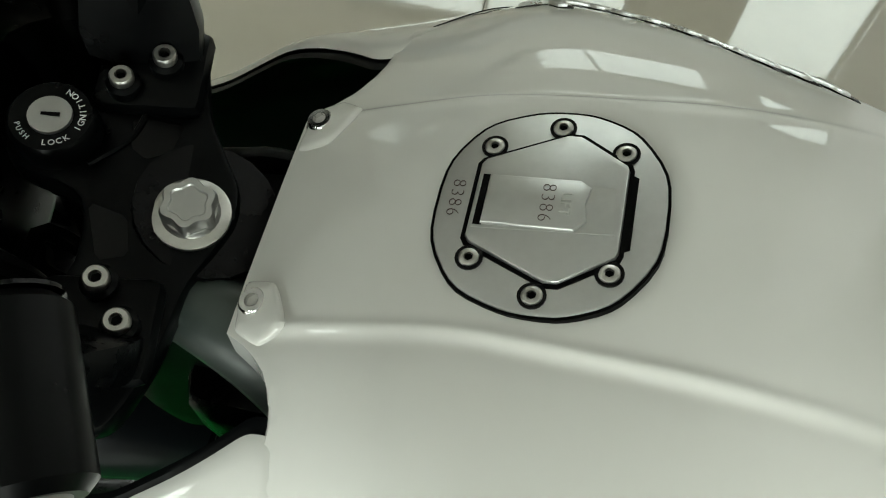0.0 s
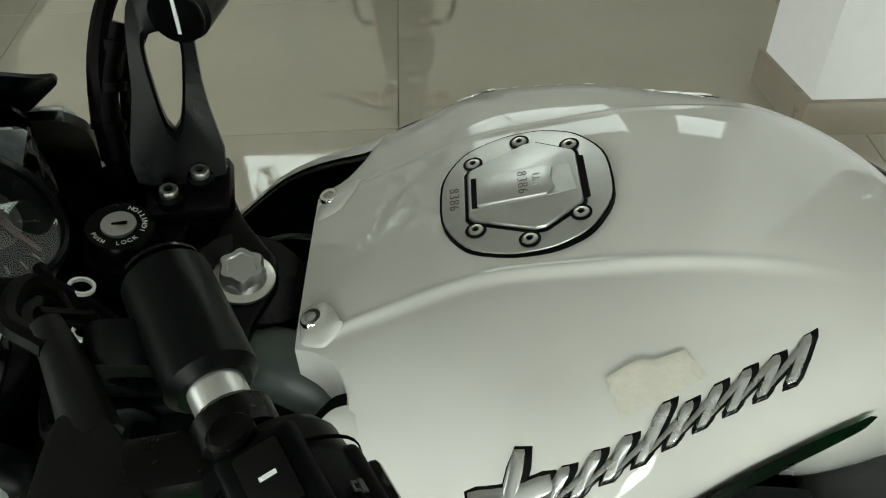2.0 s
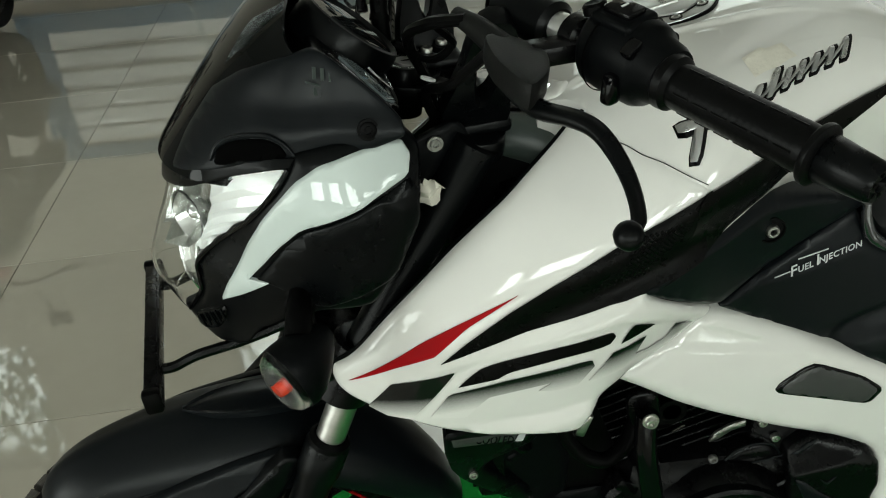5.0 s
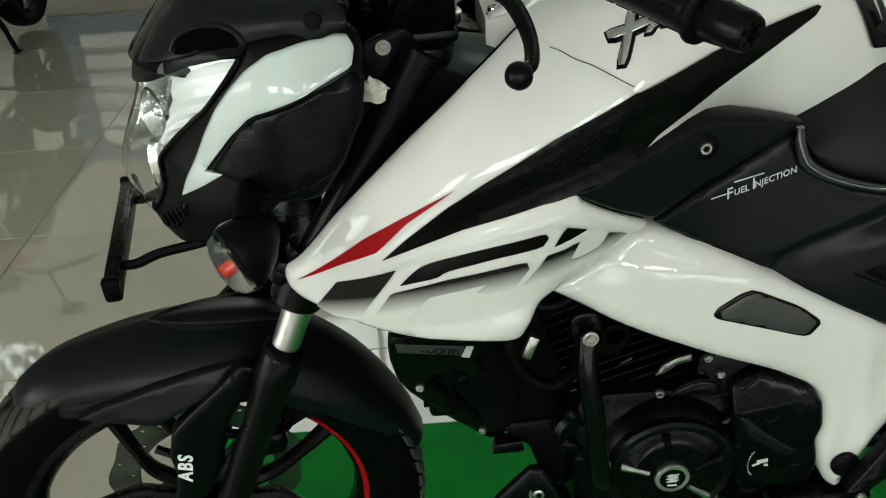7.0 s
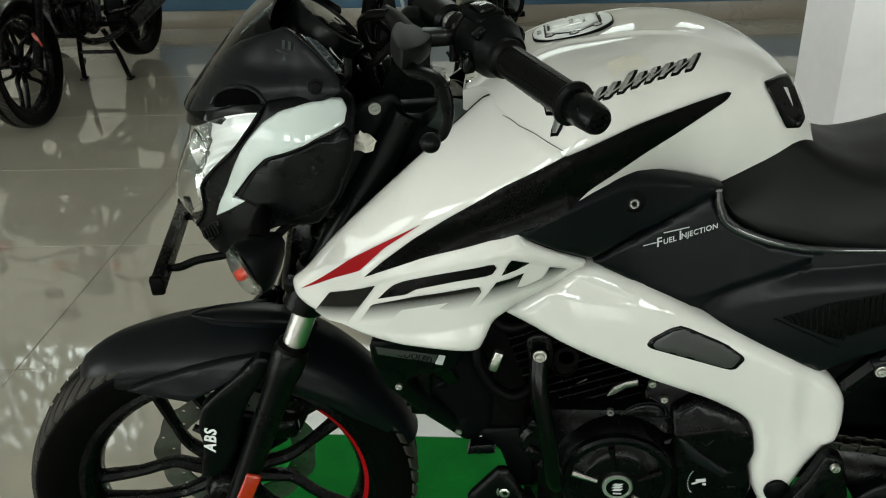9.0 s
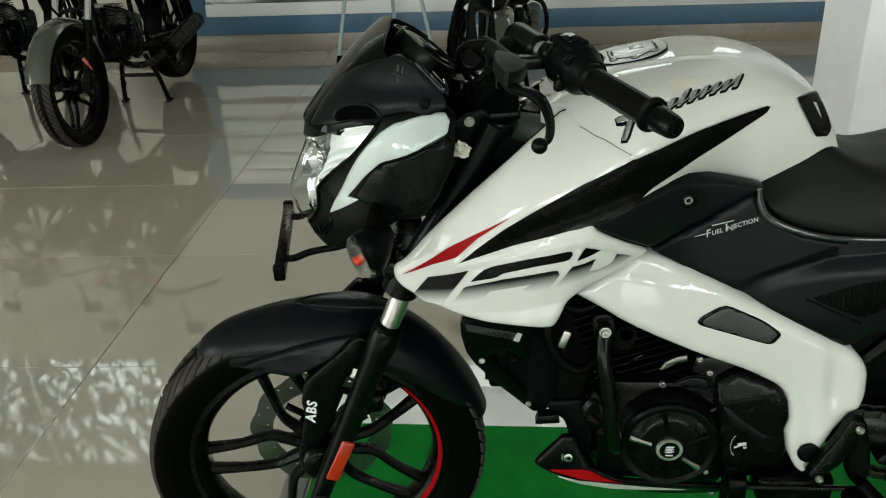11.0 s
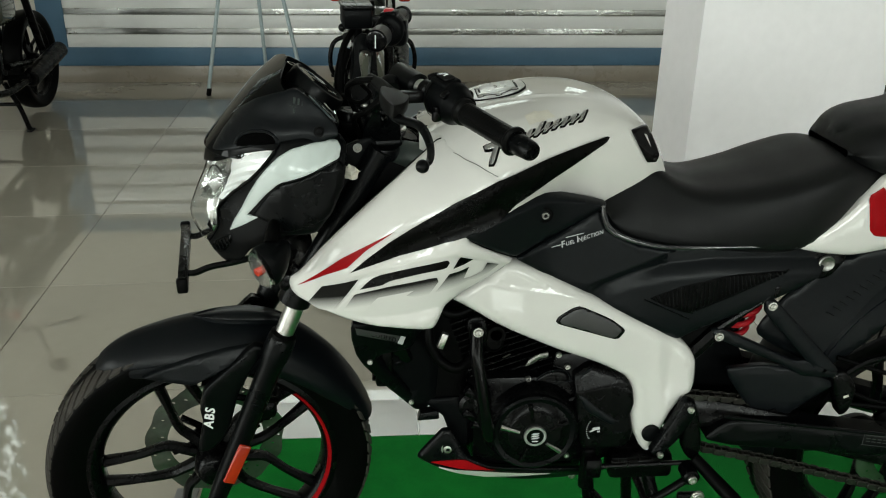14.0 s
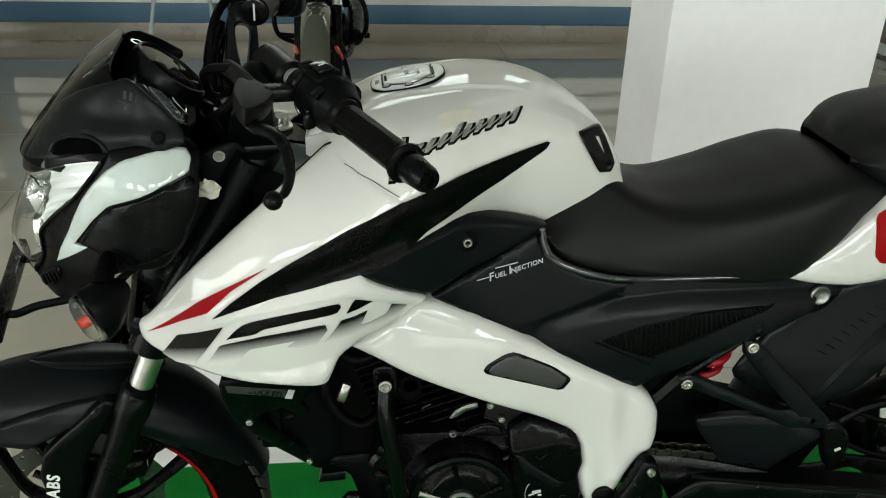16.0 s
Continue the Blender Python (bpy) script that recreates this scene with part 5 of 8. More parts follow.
part("guard_mount", plate(rounded([(0.467, 0.672), (0.500, 0.675), (0.505, 0.63), (0.495, 0.615), (0.472, 0.63)], 0.22, 2), lambda x, z: -0.138, 0.01, 0.012, 0.004, 0.003), "metal_black", bike)
part("mount_bolt", bolt((0.485, -0.160, 0.657), (0, -1, 0), 0.0062, 0.006, 0.0085), "steel", bike)
part("hose", tube([(0.408, -0.10, 0.668), (0.406, -0.115, 0.632), (0.411, -0.117, 0.606), (0.427, -0.118, 0.579), (0.452, -0.117, 0.564), (0.476, -0.108, 0.572), (0.492, -0.09, 0.590)], 0.0088, 12), "rubber", bike, "black rubber breather hose")
part("hose", tube([(0.40, -0.08, 0.69), (0.45, -0.10, 0.66), (0.52, -0.09, 0.69)], 0.009, 10), "rubber", bike)
part("horn_bracket", box(0.43, -0.11, 0.615, 0.012, 0.01, 0.03, 0.002, m=pose(0, 0, 0, 0, 20, 0)), "steel", bike)
part("clamp_ring", lathe([(-0.006, 0.016), (0.006, 0.016), (0.006, 0.010), (-0.006, 0.010)], (0.52, -0.12, 0.632), (0, 1, 0), 20), "rubber", bike)
# oil cooler shroud in front of the engine
COOLER_EDGE = [(0.279, 0.690), (0.402, 0.655), (0.389, 0.626), (0.377, 0.604), (0.330, 0.607), (0.3185, 0.602), (0.325, 0.588), (0.361, 0.530), (0.388, 0.487), (0.414, 0.471), (0.415, 0.455), (0.398, 0.446), (0.384, 0.453), (0.370, 0.474), (0.331, 0.533), (0.296, 0.593), (0.285, 0.620), (0.279, 0.656)]
cool_y = lambda x, z: -(0.165 - 0.45 * (x - 0.27) + 0.25 * (z - 0.6))
rad = both("cooler_shroud", lambda: plate(rounded(COOLER_EDGE, 0.10, 2), cool_y, 0.02, 0.012, 0.005, 0.004), "satin_black", "matte black oil cooler shroud with a long lower arm")
for s, r_ in zip((-1, 1), rad):
    bm = plate([(0.286, 0.679), (0.357, 0.640), (0.353, 0.627), (0.288, 0.665)], cool_y, 0.002, 0.010, 0.001, 0.0008, 0.0010)
    part("raised_strip", bm if s < 0 else mirror(bm), "grey_panel", r_)
    if s < 0:
        tm = pose(0.321, cool_y(0.321, 0.653) - 0.0013, 0.653, 76, 28, 24)
        part("lettering", text_mesh("OIL COOLED", 0.0115, 0.0003, tm, 1.1), "matte_black", r_, "raised lettering")
        bm = plate([(0.359, 0.640), (0.367, 0.6355), (0.362, 0.620), (0.353, 0.626)], cool_y, 0.001, 0.008, 0, 0, 0.0014)
        part("silver_mark", bm, "print", r_)
        for o, mname in (([(0.335, 0.600), (0.372, 0.598), (0.385, 0.560), (0.372, 0.552)], "gloss_black"), ([(0.345, 0.566), (0.362, 0.572), (0.398, 0.515), (0.386, 0.505)], "matte_black")):
            bm = plate(rounded(o, 0.12, 2), lambda x, z: cool_y(x, z) + 0.018, 0.012, 0.012, 0.004, 0.003)
            part("inner_duct", bm, mname, r_)
    for x, z in ((0.307, 0.600), (0.377, 0.478)):
        part("shroud_bolt", bolt((x, s * -cool_y(x, z), z), (0, s, 0), 0.0048, 0.004), "steel", r_)
oc = part("oil_cooler", box(0.33, 0, 0.60, 0.03, 0.24, 0.14, 0.006), "metal_black", bike)
for k in range(14):
    part("cooler_fin", box(0.313, 0, 0.54 + 0.009 * k, 0.008, 0.22, 0.003), "metal_black", oc, smooth=False)
# added black sheet that keeps the gap behind the shroud's arm dark
part("cooler_back", plate(rounded([(0.315, 0.605), (0.40, 0.640), (0.43, 0.56), (0.42, 0.462), (0.385, 0.470)], 0.08, 1), lambda x, z: -(0.110 - 0.35 * (x - 0.32)), 0.02, 0.016, 0.004, 0.003), "matte_black", bike)
part("cooler_side", plate(rounded([(0.395, 0.668), (0.475, 0.66), (0.478, 0.50), (0.455, 0.43), (0.415, 0.46), (0.392, 0.56)], 0.12, 1), lambda x, z: -0.072, 0.03, 0.016, 0.006, 0.004), "rubber", bike)
part("lower_bracket", plate(rounded([(0.395, 0.475), (0.470, 0.480), (0.490, 0.400), (0.485, 0.372), (0.455, 0.372), (0.436, 0.440)], 0.08, 2), lambda x, z: -0.080, 0.02, 0.014, 0.005, 0.003), "matte_black", bike, "black strut between cooler and belly pan")

# belly pan
belly_y = lambda x, z: -(0.118 - 0.7 * max(0, 0.35 - z) - 0.18 * max(0, 0.46 - x))
bel = both("belly_pan", lambda: plate(rounded([(0.385, 0.367), (0.412, 0.404), (0.432, 0.431), (0.447, 0.433), (0.478, 0.374), (0.535, 0.345), (0.60, 0.333), (0.70, 0.330), (0.757, 0.340), (0.729, 0.308), (0.678, 0.288), (0.603, 0.281), (0.515, 0.303), (0.428, 0.345)], 0.10, 2), belly_y, 0.012, 0.013, 0.008, 0.005), "satin_black", "satin black belly pan with red and white stripes")
for s, b_ in zip((-1, 1), bel):
    for o, mname, lf in (([(0.408, 0.363), (0.470, 0.374), (0.50, 0.357), (0.535, 0.341), (0.48, 0.350), (0.44, 0.357)], "red", 0.0018), ([(0.420, 0.355), (0.481, 0.345), (0.557, 0.327), (0.645, 0.316), (0.58, 0.309), (0.515, 0.311), (0.47, 0.330)], "white", 0.0022)):
        bm = plate(rounded(o, 0.12, 1), belly_y, 0.001, 0.012, 0, 0, lf)
        part("stripe", bm if s < 0 else mirror(bm), mname, b_, "red stripe" if mname == "red" else "white stripe")
    part("belly_bolt", bolt((0.442, s * 0.112, 0.392), (0, s, 0), 0.008, 0.004, 0.012), "steel", b_)
    part("belly_bolt", bolt((0.682, s * 0.08, 0.300), (0, s, 0), 0.007, 0.005), "steel", b_)
part("belly_floor", box(0.58, 0, 0.305, 0.22, 0.10, 0.012, 0.004), "satin_black", bike)


# ---- seats and tail ----
def seat_loft(stations, name, label):
    """stations: x, half width at top, half width at skirt, top height, skirt height."""
    bm = bmesh.new()
    loops = []
    n = 56
    for k in range(n + 1):
        u = k / n
        x = stations[0][0] + (stations[-1][0] - stations[0][0]) * u
        wt, ws, zt, zs = [lerp([(s[0], s[i]) for s in stations], x) for i in (1, 2, 3, 4)]
        half = [(0.0, zs), (ws * 0.6, zs - 0.001), (ws - 0.006, zs), (ws, zs + 0.008)]
        for j in range(1, 7):
            f = j / 7
            half.append((ws + (wt - ws) * f + 0.006 * math.sin(f * PI), zs + 0.008 + (zt - 0.035 - zs) * f))
        for j in range(1, 8):
            a = PI / 2 * j / 7
            half.append((wt - 0.055 * (1 - math.cos(a)) * min(1, wt / 0.06), zt - 0.030 + 0.026 * math.sin(a)))
        half.append((wt * 0.25, zt - 0.0015))
        half.append((0, zt))
        loops.append([(x, -y, z) for y, z in half] + [(x, y, z) for y, z in half[-2:0:-1]])
    rings(bm, loops, True, True)
    return part(name, bm, "vinyl", bike, label, angle=60)


seat_loft([(0.686, 0.096, 0.1165, 0.860, 0.848), (0.705, 0.094, 0.1175, 0.877, 0.822), (0.735, 0.088, 0.119, 0.898, 0.803), (0.765, 0.080, 0.120, 0.918, 0.795), (0.785, 0.082, 0.120, 0.912, 0.790), (0.82, 0.094, 0.120, 0.889, 0.784), (0.87, 0.108, 0.121, 0.876, 0.779), (0.95, 0.125, 0.122, 0.887, 0.774), (1.02, 0.132, 0.120, 0.908, 0.776), (1.08, 0.122, 0.108, 0.926, 0.80), (1.13, 0.10, 0.09, 0.922, 0.86), (1.165, 0.085, 0.08, 0.915, 0.89)], "rider_seat", "black vinyl rider seat that rises against the tank")
seat_loft([(1.10, 0.060, 0.066, 0.945, 0.925), (1.12, 0.088, 0.095, 0.968, 0.913), (1.155, 0.104, 0.110, 0.984, 0.903), (1.22, 0.112, 0.114, 0.995, 0.900), (1.30, 0.110, 0.108, 1.014, 0.925), (1.42, 0.09, 0.085, 1.016, 0.955), (1.46, 0.06, 0.055, 1.008, 0.975)], "pillion_seat", "black vinyl pillion seat stepped above the rider seat")
tail_y = lambda x, z: -(lerp([(1.0, 0.118), (1.10, 0.122), (1.18, 0.118), (1.30, 0.10), (1.50, 0.06)], x) - 1.0 * (z - 0.84) ** 2)
tl = both("tail_panel", lambda: plate(rounded([(1.005, 0.781), (1.07, 0.812), (1.122, 0.868), (1.15, 0.90), (1.17, 0.905), (1.25, 0.935), (1.40, 0.985), (1.50, 0.99), (1.46, 0.90), (1.30, 0.825), (1.20, 0.775), (1.12, 0.762), (1.06, 0.768)], 0.14, 2), tail_y, 0.02, 0.015, 0.010, 0.006), "white", "pearl white tail panel with a red and black graphic")
for s, t_ in zip((-1, 1), tl):
    for o, mname, lf in (([(1.121, 0.872), (1.146, 0.888), (1.160, 0.828), (1.173, 0.815), (1.226, 0.806), (1.19, 0.795), (1.146, 0.801), (1.135, 0.812)], "red", 0.0018), ([(1.147, 0.882), (1.165, 0.898), (1.25, 0.930), (1.40, 0.98), (1.48, 0.98), (1.45, 0.91), (1.30, 0.828), (1.225, 0.807), (1.174, 0.816), (1.161, 0.829)], "satin_black", 0.0022)):
        bm = plate(rounded(o, 0.10, 1), tail_y, 0.002, 0.015, 0.002, 0.001, lf)
        part("tail_graphic", bm if s < 0 else mirror(bm), mname, t_, "red band" if mname == "red" else "")
    bm = tube([(1.165, -0.119, 0.885), (1.27, -0.107, 0.918), (1.42, -0.082, 0.965)], [0.002, 0.0035, 0.002], 6)
    part("crease", bm if s < 0 else mirror(bm), "satin_black", t_)
part("front_fin", plate(rounded([(0.388, 0.437), (0.393, 0.452), (0.425, 0.456), (0.428, 0.440)], 0.08, 1), lambda x, z: -0.088, 0.02, 0.012, 0.002, 0.001), "satin_black", bike)
part("rear_inner_panel", plate(rounded([(0.845, 0.60), (0.90, 0.640), (0.96, 0.60), (1.00, 0.52), (1.02, 0.44), (0.86, 0.44)], 0.1, 1), lambda x, z: -0.045, 0.02, 0.02, 0.004, 0.003), "matte_black", bike)
part("seat_bracket", plate(rounded([(1.03, 0.77), (1.10, 0.775), (1.125, 0.755), (1.10, 0.715), (1.07, 0.71), (1.04, 0.735)], 0.2, 2), lambda x, z: -0.098, 0.012, 0.014, 0.004, 0.003), "metal_black", bike)
part("seat_bolt", join(lathe([(0, 0.0145), (0.005, 0.0145), (0.007, 0.0125), (0.0045, 0.0095), (0.0045, 0.0)], (1.084, -0.099, 0.744), (0, -1, 0), 28)), "disc", bike, "large dull steel frame bolt")
for s in (-1, 1):
    gr = tube([(1.30, -0.115, 0.955), (1.36, -0.14, 0.99), (1.46, -0.12, 1.02), (1.52, -0.07, 1.03)], 0.011, 10)
    part("grab_rail", gr if s < 0 else mirror(gr), "metal_black", bike, "black grab rail")
part("rear_subframe_panel", box(1.30, 0, 0.86, 0.30, 0.13, 0.10, 0.02), "matte_black", bike)
# black knee plate at the rear of the tank
both("knee_plate", lambda: plate(rounded([(0.7225, 0.978), (0.762, 0.977), (0.778, 0.933), (0.774, 0.921), (0.758, 0.921), (0.738, 0.953)], 0.10, 2), lambda x, z: flank(min(x, 0.765), z) - 0.002, 0.006, 0.01, 0.003, 0.002, 0.004), "gloss_black", "gloss black knee plate on the tank")
both("knee_insert", lambda: plate([(0.749, 0.968), (0.755, 0.966), (0.764, 0.943)], lambda x, z: flank(min(x, 0.765), z) - 0.004, 0.004, 0.01, 0, 0, 0.003), "white", "")

# ---- rear end ----
AXLE_R = (1.372, 0, 0.315)
wheel(bike, "rear_wheel", AXLE_R, 0.305, 0.13, Matrix(), 0.205, 0.115, "red", 1)
part("swing_arm", join(tube([(0.80, -0.085, 0.455), (0.95, -0.10, 0.445), (1.20, -0.108, 0.38), (1.42, -0.105, 0.315)], 0.026, 8, 8, 1.3), tube([(0.80, 0.085, 0.455), (0.95, 0.10, 0.445), (1.20, 0.108, 0.38), (1.42, 0.105, 0.315)], 0.026, 8, 8, 1.3), box(0.86, 0, 0.45, 0.10, 0.20, 0.05, 0.015), rod((1.372, -0.125, 0.315), (1.372, 0.125, 0.315), 0.011)), "metal_black", bike, "black swing arm")
cg_y = lambda x, z: -0.142
cgd = part("chain_guard", plate(rounded([(0.902, 0.416), (0.925, 0.440), (0.950, 0.457), (1.08, 0.444), (1.20, 0.426), (1.37, 0.399), (1.385, 0.360), (1.20, 0.370), (1.08, 0.388), (0.958, 0.400)], 0.15, 2), cg_y, 0.04, 0.015, 0.006, 0.004), "satin_black", bike, "long black chain guard with a warning label")
lab = join(box(1.228, -0.1432, 0.414, 0.052, 0.0006, 0.0012, m=pose(0, 0, 0, 0, 9, 0)), box(1.224, -0.1432, 0.393, 0.052, 0.0006, 0.0012, m=pose(0, 0, 0, 0, 9, 0)), box(1.2005, -0.1432, 0.4078, 0.0012, 0.0006, 0.022), box(1.2515, -0.1432, 0.3995, 0.0012, 0.0006, 0.022), *[box(1.210 + 0.011 * k, -0.1432, 0.4065 - 0.0019 * k + dz, 0.008, 0.0006, 0.0016, m=pose(0, 0, 0, 0, 9, 0)) for k in range(4) for dz in (0.003, -0.003)])
part("warning_label", lab, "grey_panel", cgd, "small grey printed label")
part("guard_edge", tube([(0.93, -0.144, 0.468), (0.985, -0.145, 0.459), (1.20, -0.145, 0.425), (1.36, -0.145, 0.397)], 0.0035, 6), "satin_black", cgd)


def chain(points, n):
    """Roller chain: alternating side plates and rollers along a path."""
    path = spline(points, 24)
    L = [0]
    for a, b in zip(path, path[1:]):
        L.append(L[-1] + (b - a).length)
    out = []
    for k in range(n):
        d = L[-1] * (k + 0.5) / n
        i = max(j for j in range(len(L) - 1) if L[j] <= d)
        p = path[i].lerp(path[i + 1], (d - L[i]) / (L[i + 1] - L[i]))
        t = (path[i + 1] - path[i]).normalized()
        ang = math.degrees(math.atan2(t.z, t.x))
        w = 0.0095 if k % 2 else 0.0065
        for s in (-1, 1):
            out.append(box(p.x, p.y + s * w, p.z, 0.0165, 0.0022, 0.0125, 0.004, 1, m=pose(0, 0, 0, 0, -ang, 0)))
        out.append(rod((p.x + t.x * 0.008, p.y - 0.011, p.z + t.z * 0.008), (p.x + t.x * 0.008, p.y + 0.011, p.z + t.z * 0.008), 0.0042, 8))
    return join(*out)


part("chain", chain([(0.80, -0.10, 0.488), (0.90, -0.10, 0.484), (1.00, -0.10, 0.470)], 16), "chain_steel", bike, "oiled steel drive chain")
part("chain", chain([(0.90, -0.115, 0.385), (1.05, -0.115, 0.345), (1.2, -0.115, 0.300), (1.37, -0.115, 0.245)], 42), "chain_steel", bike, "oiled steel drive chain")
part("sprocket", join(lathe([(-0.003, 0.085), (0.003, 0.085)], (1.372, -0.10, 0.315), (0, 1, 0), 44), lathe([(-0.02, 0.05), (0.02, 0.05)], (1.372, -0.085, 0.315), (0, 1, 0), 24)), "metal_black", bike)
# footrest hanger: a triangle of flat bars
hy = lambda x, z: -0.126
hanger = part("footrest_hanger", join(plate(rounded([(0.893, 0.630), (0.910, 0.635), (1.045, 0.568), (1.075, 0.566), (1.136, 0.540), (1.128, 0.530), (1.070, 0.535), (1.035, 0.556), (0.902, 0.616)], 0.06, 1), hy, 0.012, 0.012, 0.002, 0.002),
                                      plate(rounded([(0.980, 0.686), (0.998, 0.686), (1.136, 0.545), (1.120, 0.532), (1.092, 0.545), (0.983, 0.662)], 0.06, 1), hy, 0.012, 0.012, 0.002, 0.002)), "satin_grey", bike, "black triangular footrest hanger")
for x, z in ((0.906, 0.620), (0.991, 0.677)):
    part("hanger_bolt", bolt((x, -0.127, z), (0, -1, 0), 0.0056, 0.005, 0.0080), "steel", hanger)
part("hanger_link", join(rod((0.905, -0.118, 0.632), (0.985, -0.118, 0.692), 0.006, 8), box(0.997, -0.12, 0.702, 0.012, 0.008, 0.02, 0.003)), "metal_black", bike)
part("gear_plate", plate(rounded([(0.937, 0.545), (1.00, 0.552), (1.07, 0.540), (1.15, 0.508), (1.10, 0.472), (1.061, 0.438), (1.0, 0.448), (0.946, 0.523)], 0.12, 2), lambda x, z: -0.112, 0.012, 0.014, 0.005, 0.003), "satin_grey", bike, "matte black heel plate")
part("plate_bolt", bolt((1.036, -0.113, 0.452), (0, -1, 0), 0.008, 0.003), "rubber", bike)
# mono shock with a red spring
sp = []
for k in range(62):
    a = 2 * PI * k / 15
    sp.append((0.966 + 0.022 * math.cos(a) + 0.0006 * k, 0.022 * math.sin(a) - 0.03, 0.566 + 0.0014 * k + 0.004 * math.cos(a)))
shock = part("shock_absorber", join(rod((0.955, -0.02, 0.53), (1.02, -0.02, 0.70), 0.015, 16), rod((1.0, -0.02, 0.65), (1.035, -0.02, 0.73), 0.026, 16, 0.005)), "metal_black", bike, "rear shock absorber with a red spring")
part("spring", tube(sp, 0.0055, 8, 2), "shock_red", shock, "red painted coil spring")


def hugger():
    """Inner rear mudguard that wraps the tyre."""
    bm = bmesh.new()
    loops = []
    for k in range(29):
        a = radians(62 + 118 * k / 28)
        R = 0.345 + 0.10 * math.exp(-((math.degrees(a) - 100) / 34) ** 2) * 0.9
        c, s = math.cos(a), math.sin(a)
        prof = []
        for j in range(13):
            v = -1 + 2 * j / 12
            prof.append((AXLE_R[0] + (R - 0.035 * abs(v) ** 3) * c, v * 0.088, AXLE_R[2] + (R - 0.035 * abs(v) ** 3) * s))
        inner = [(AXLE_R[0] + (R - 0.008 - 0.035 * abs(v) ** 3) * c, v * 0.082, AXLE_R[2] + (R - 0.008 - 0.035 * abs(v) ** 3) * s) for v in [1 - 2 * j / 12 for j in range(13)]]
        loops.append(prof + inner)
    rings(bm, loops, True, True)
    return bm


part("rear_mudguard", hugger(), "satin_grey", bike, "matte black rear mudguard")
part("mudguard_side", plate(rounded([(0.985, 0.600), (1.04, 0.672), (1.13, 0.738), (1.23, 0.765), (1.33, 0.775), (1.33, 0.70), (1.262, 0.640), (1.205, 0.575), (1.150, 0.528), (1.09, 0.54)], 0.15, 2), lambda x, z: -(0.083 - 0.12 * max(0, z - 0.62)), 0.008, 0.015, 0.006, 0.004), "satin_grey", bike, "matte black side of the rear mudguard")
part("ribs", join(*[rod((1.115 + 0.011 * k, -0.0835 + 0.0014 * k, 0.640 + 0.0095 * k), (1.130 + 0.011 * k, -0.0835 + 0.0014 * k, 0.632 + 0.0095 * k), 0.0008, 5) for k in range(14)]), "satin_black", bike)
part("tyre_hugger_stay", tube([(1.14, -0.10, 0.50), (1.20, -0.10, 0.545), (1.27, -0.10, 0.56)], 0.007, 8), "metal_black", bike)
for pts in ([(1.12, -0.09, 0.52), (1.22, -0.11, 0.47), (1.35, -0.11, 0.45), (1.44, -0.10, 0.42)], [(1.15, -0.09, 0.55), (1.27, -0.12, 0.53), (1.38, -0.11, 0.60), (1.44, -0.10, 0.63)], [(1.16, -0.10, 0.46), (1.25, -0.115, 0.455), (1.33, -0.11, 0.42)]):
    part("cable", tube(pts, 0.0045, 8), "rubber", bike)
part("rear_bracket", plate(rounded([(1.13, 0.53), (1.155, 0.54), (1.185, 0.50), (1.178, 0.45), (1.16, 0.44), (1.145, 0.48)], 0.2, 2), lambda x, z: -0.118, 0.02, 0.014, 0.005, 0.004), "metal_black", bike)
part("yellow_tag", box(1.163, -0.121, 0.487, 0.010, 0.002, 0.005, 0.001, m=pose(0, 0, 0, 0, -25, 0)), "tape", bike)
# rider footrest bracket, gear lever and stands
part("peg_bracket", plate(rounded([(0.850, 0.512), (0.872, 0.505), (0.874, 0.480), (0.845, 0.425), (0.818, 0.395), (0.800, 0.402), (0.812, 0.425), (0.835, 0.47)], 0.15, 2), lambda x, z: -0.160, 0.02, 0.012, 0.005, 0.004), "satin_black", bike, "black footrest bracket")
for x, z in ((0.860, 0.497), (0.816, 0.404)):
    part("bracket_bolt", bolt((x, -0.162, z), (0, -1, 0), 0.0060, 0.006), "steel", bike)
part("bracket_arm", plate(rounded([(0.86, 0.50), (0.88, 0.49), (0.90, 0.40), (0.885, 0.37), (0.86, 0.40)], 0.2, 2), lambda x, z: -0.148, 0.02, 0.012, 0.005, 0.004), "metal_black", bike)
fp = part("footrest", tube([(0.885, -0.15, 0.385), (0.93, -0.19, 0.345), (0.965, -0.225, 0.318)], [0.014, 0.0165, 0.015], 12, 6, 0.75), "rubber", bike, "black rubber rider footrest")
part("footrest_tip", rod((0.96, -0.222, 0.322), (0.967, -0.230, 0.298), 0.005, 8), "steel", fp)
gl = part("gear_lever", tube([(0.875, -0.165, 0.352), (0.80, -0.178, 0.315), (0.72, -0.182, 0.30), (0.69, -0.175, 0.315)], 0.0075, 10), "metal_black", bike, "black gear lever with a rubber toe piece")
part("toe_rubber", rod((0.688, -0.170, 0.314), (0.684, -0.215, 0.312), 0.0105, 12, 0.003), "rubber", gl)
part("lever_boss", rod((0.872, -0.15, 0.365), (0.872, -0.185, 0.365), 0.015, 16, 0.003), "metal_black", gl)
part("lever_bolt", bolt((0.872, -0.185, 0.365), (0, -1, 0), 0.008, 0.006), "steel", gl)
part("link_rod", join(rod((0.70, -0.135, 0.36), (0.88, -0.15, 0.375), 0.0045, 8), box(0.705, -0.135, 0.36, 0.03, 0.02, 0.04, 0.005)), "metal_black", bike)
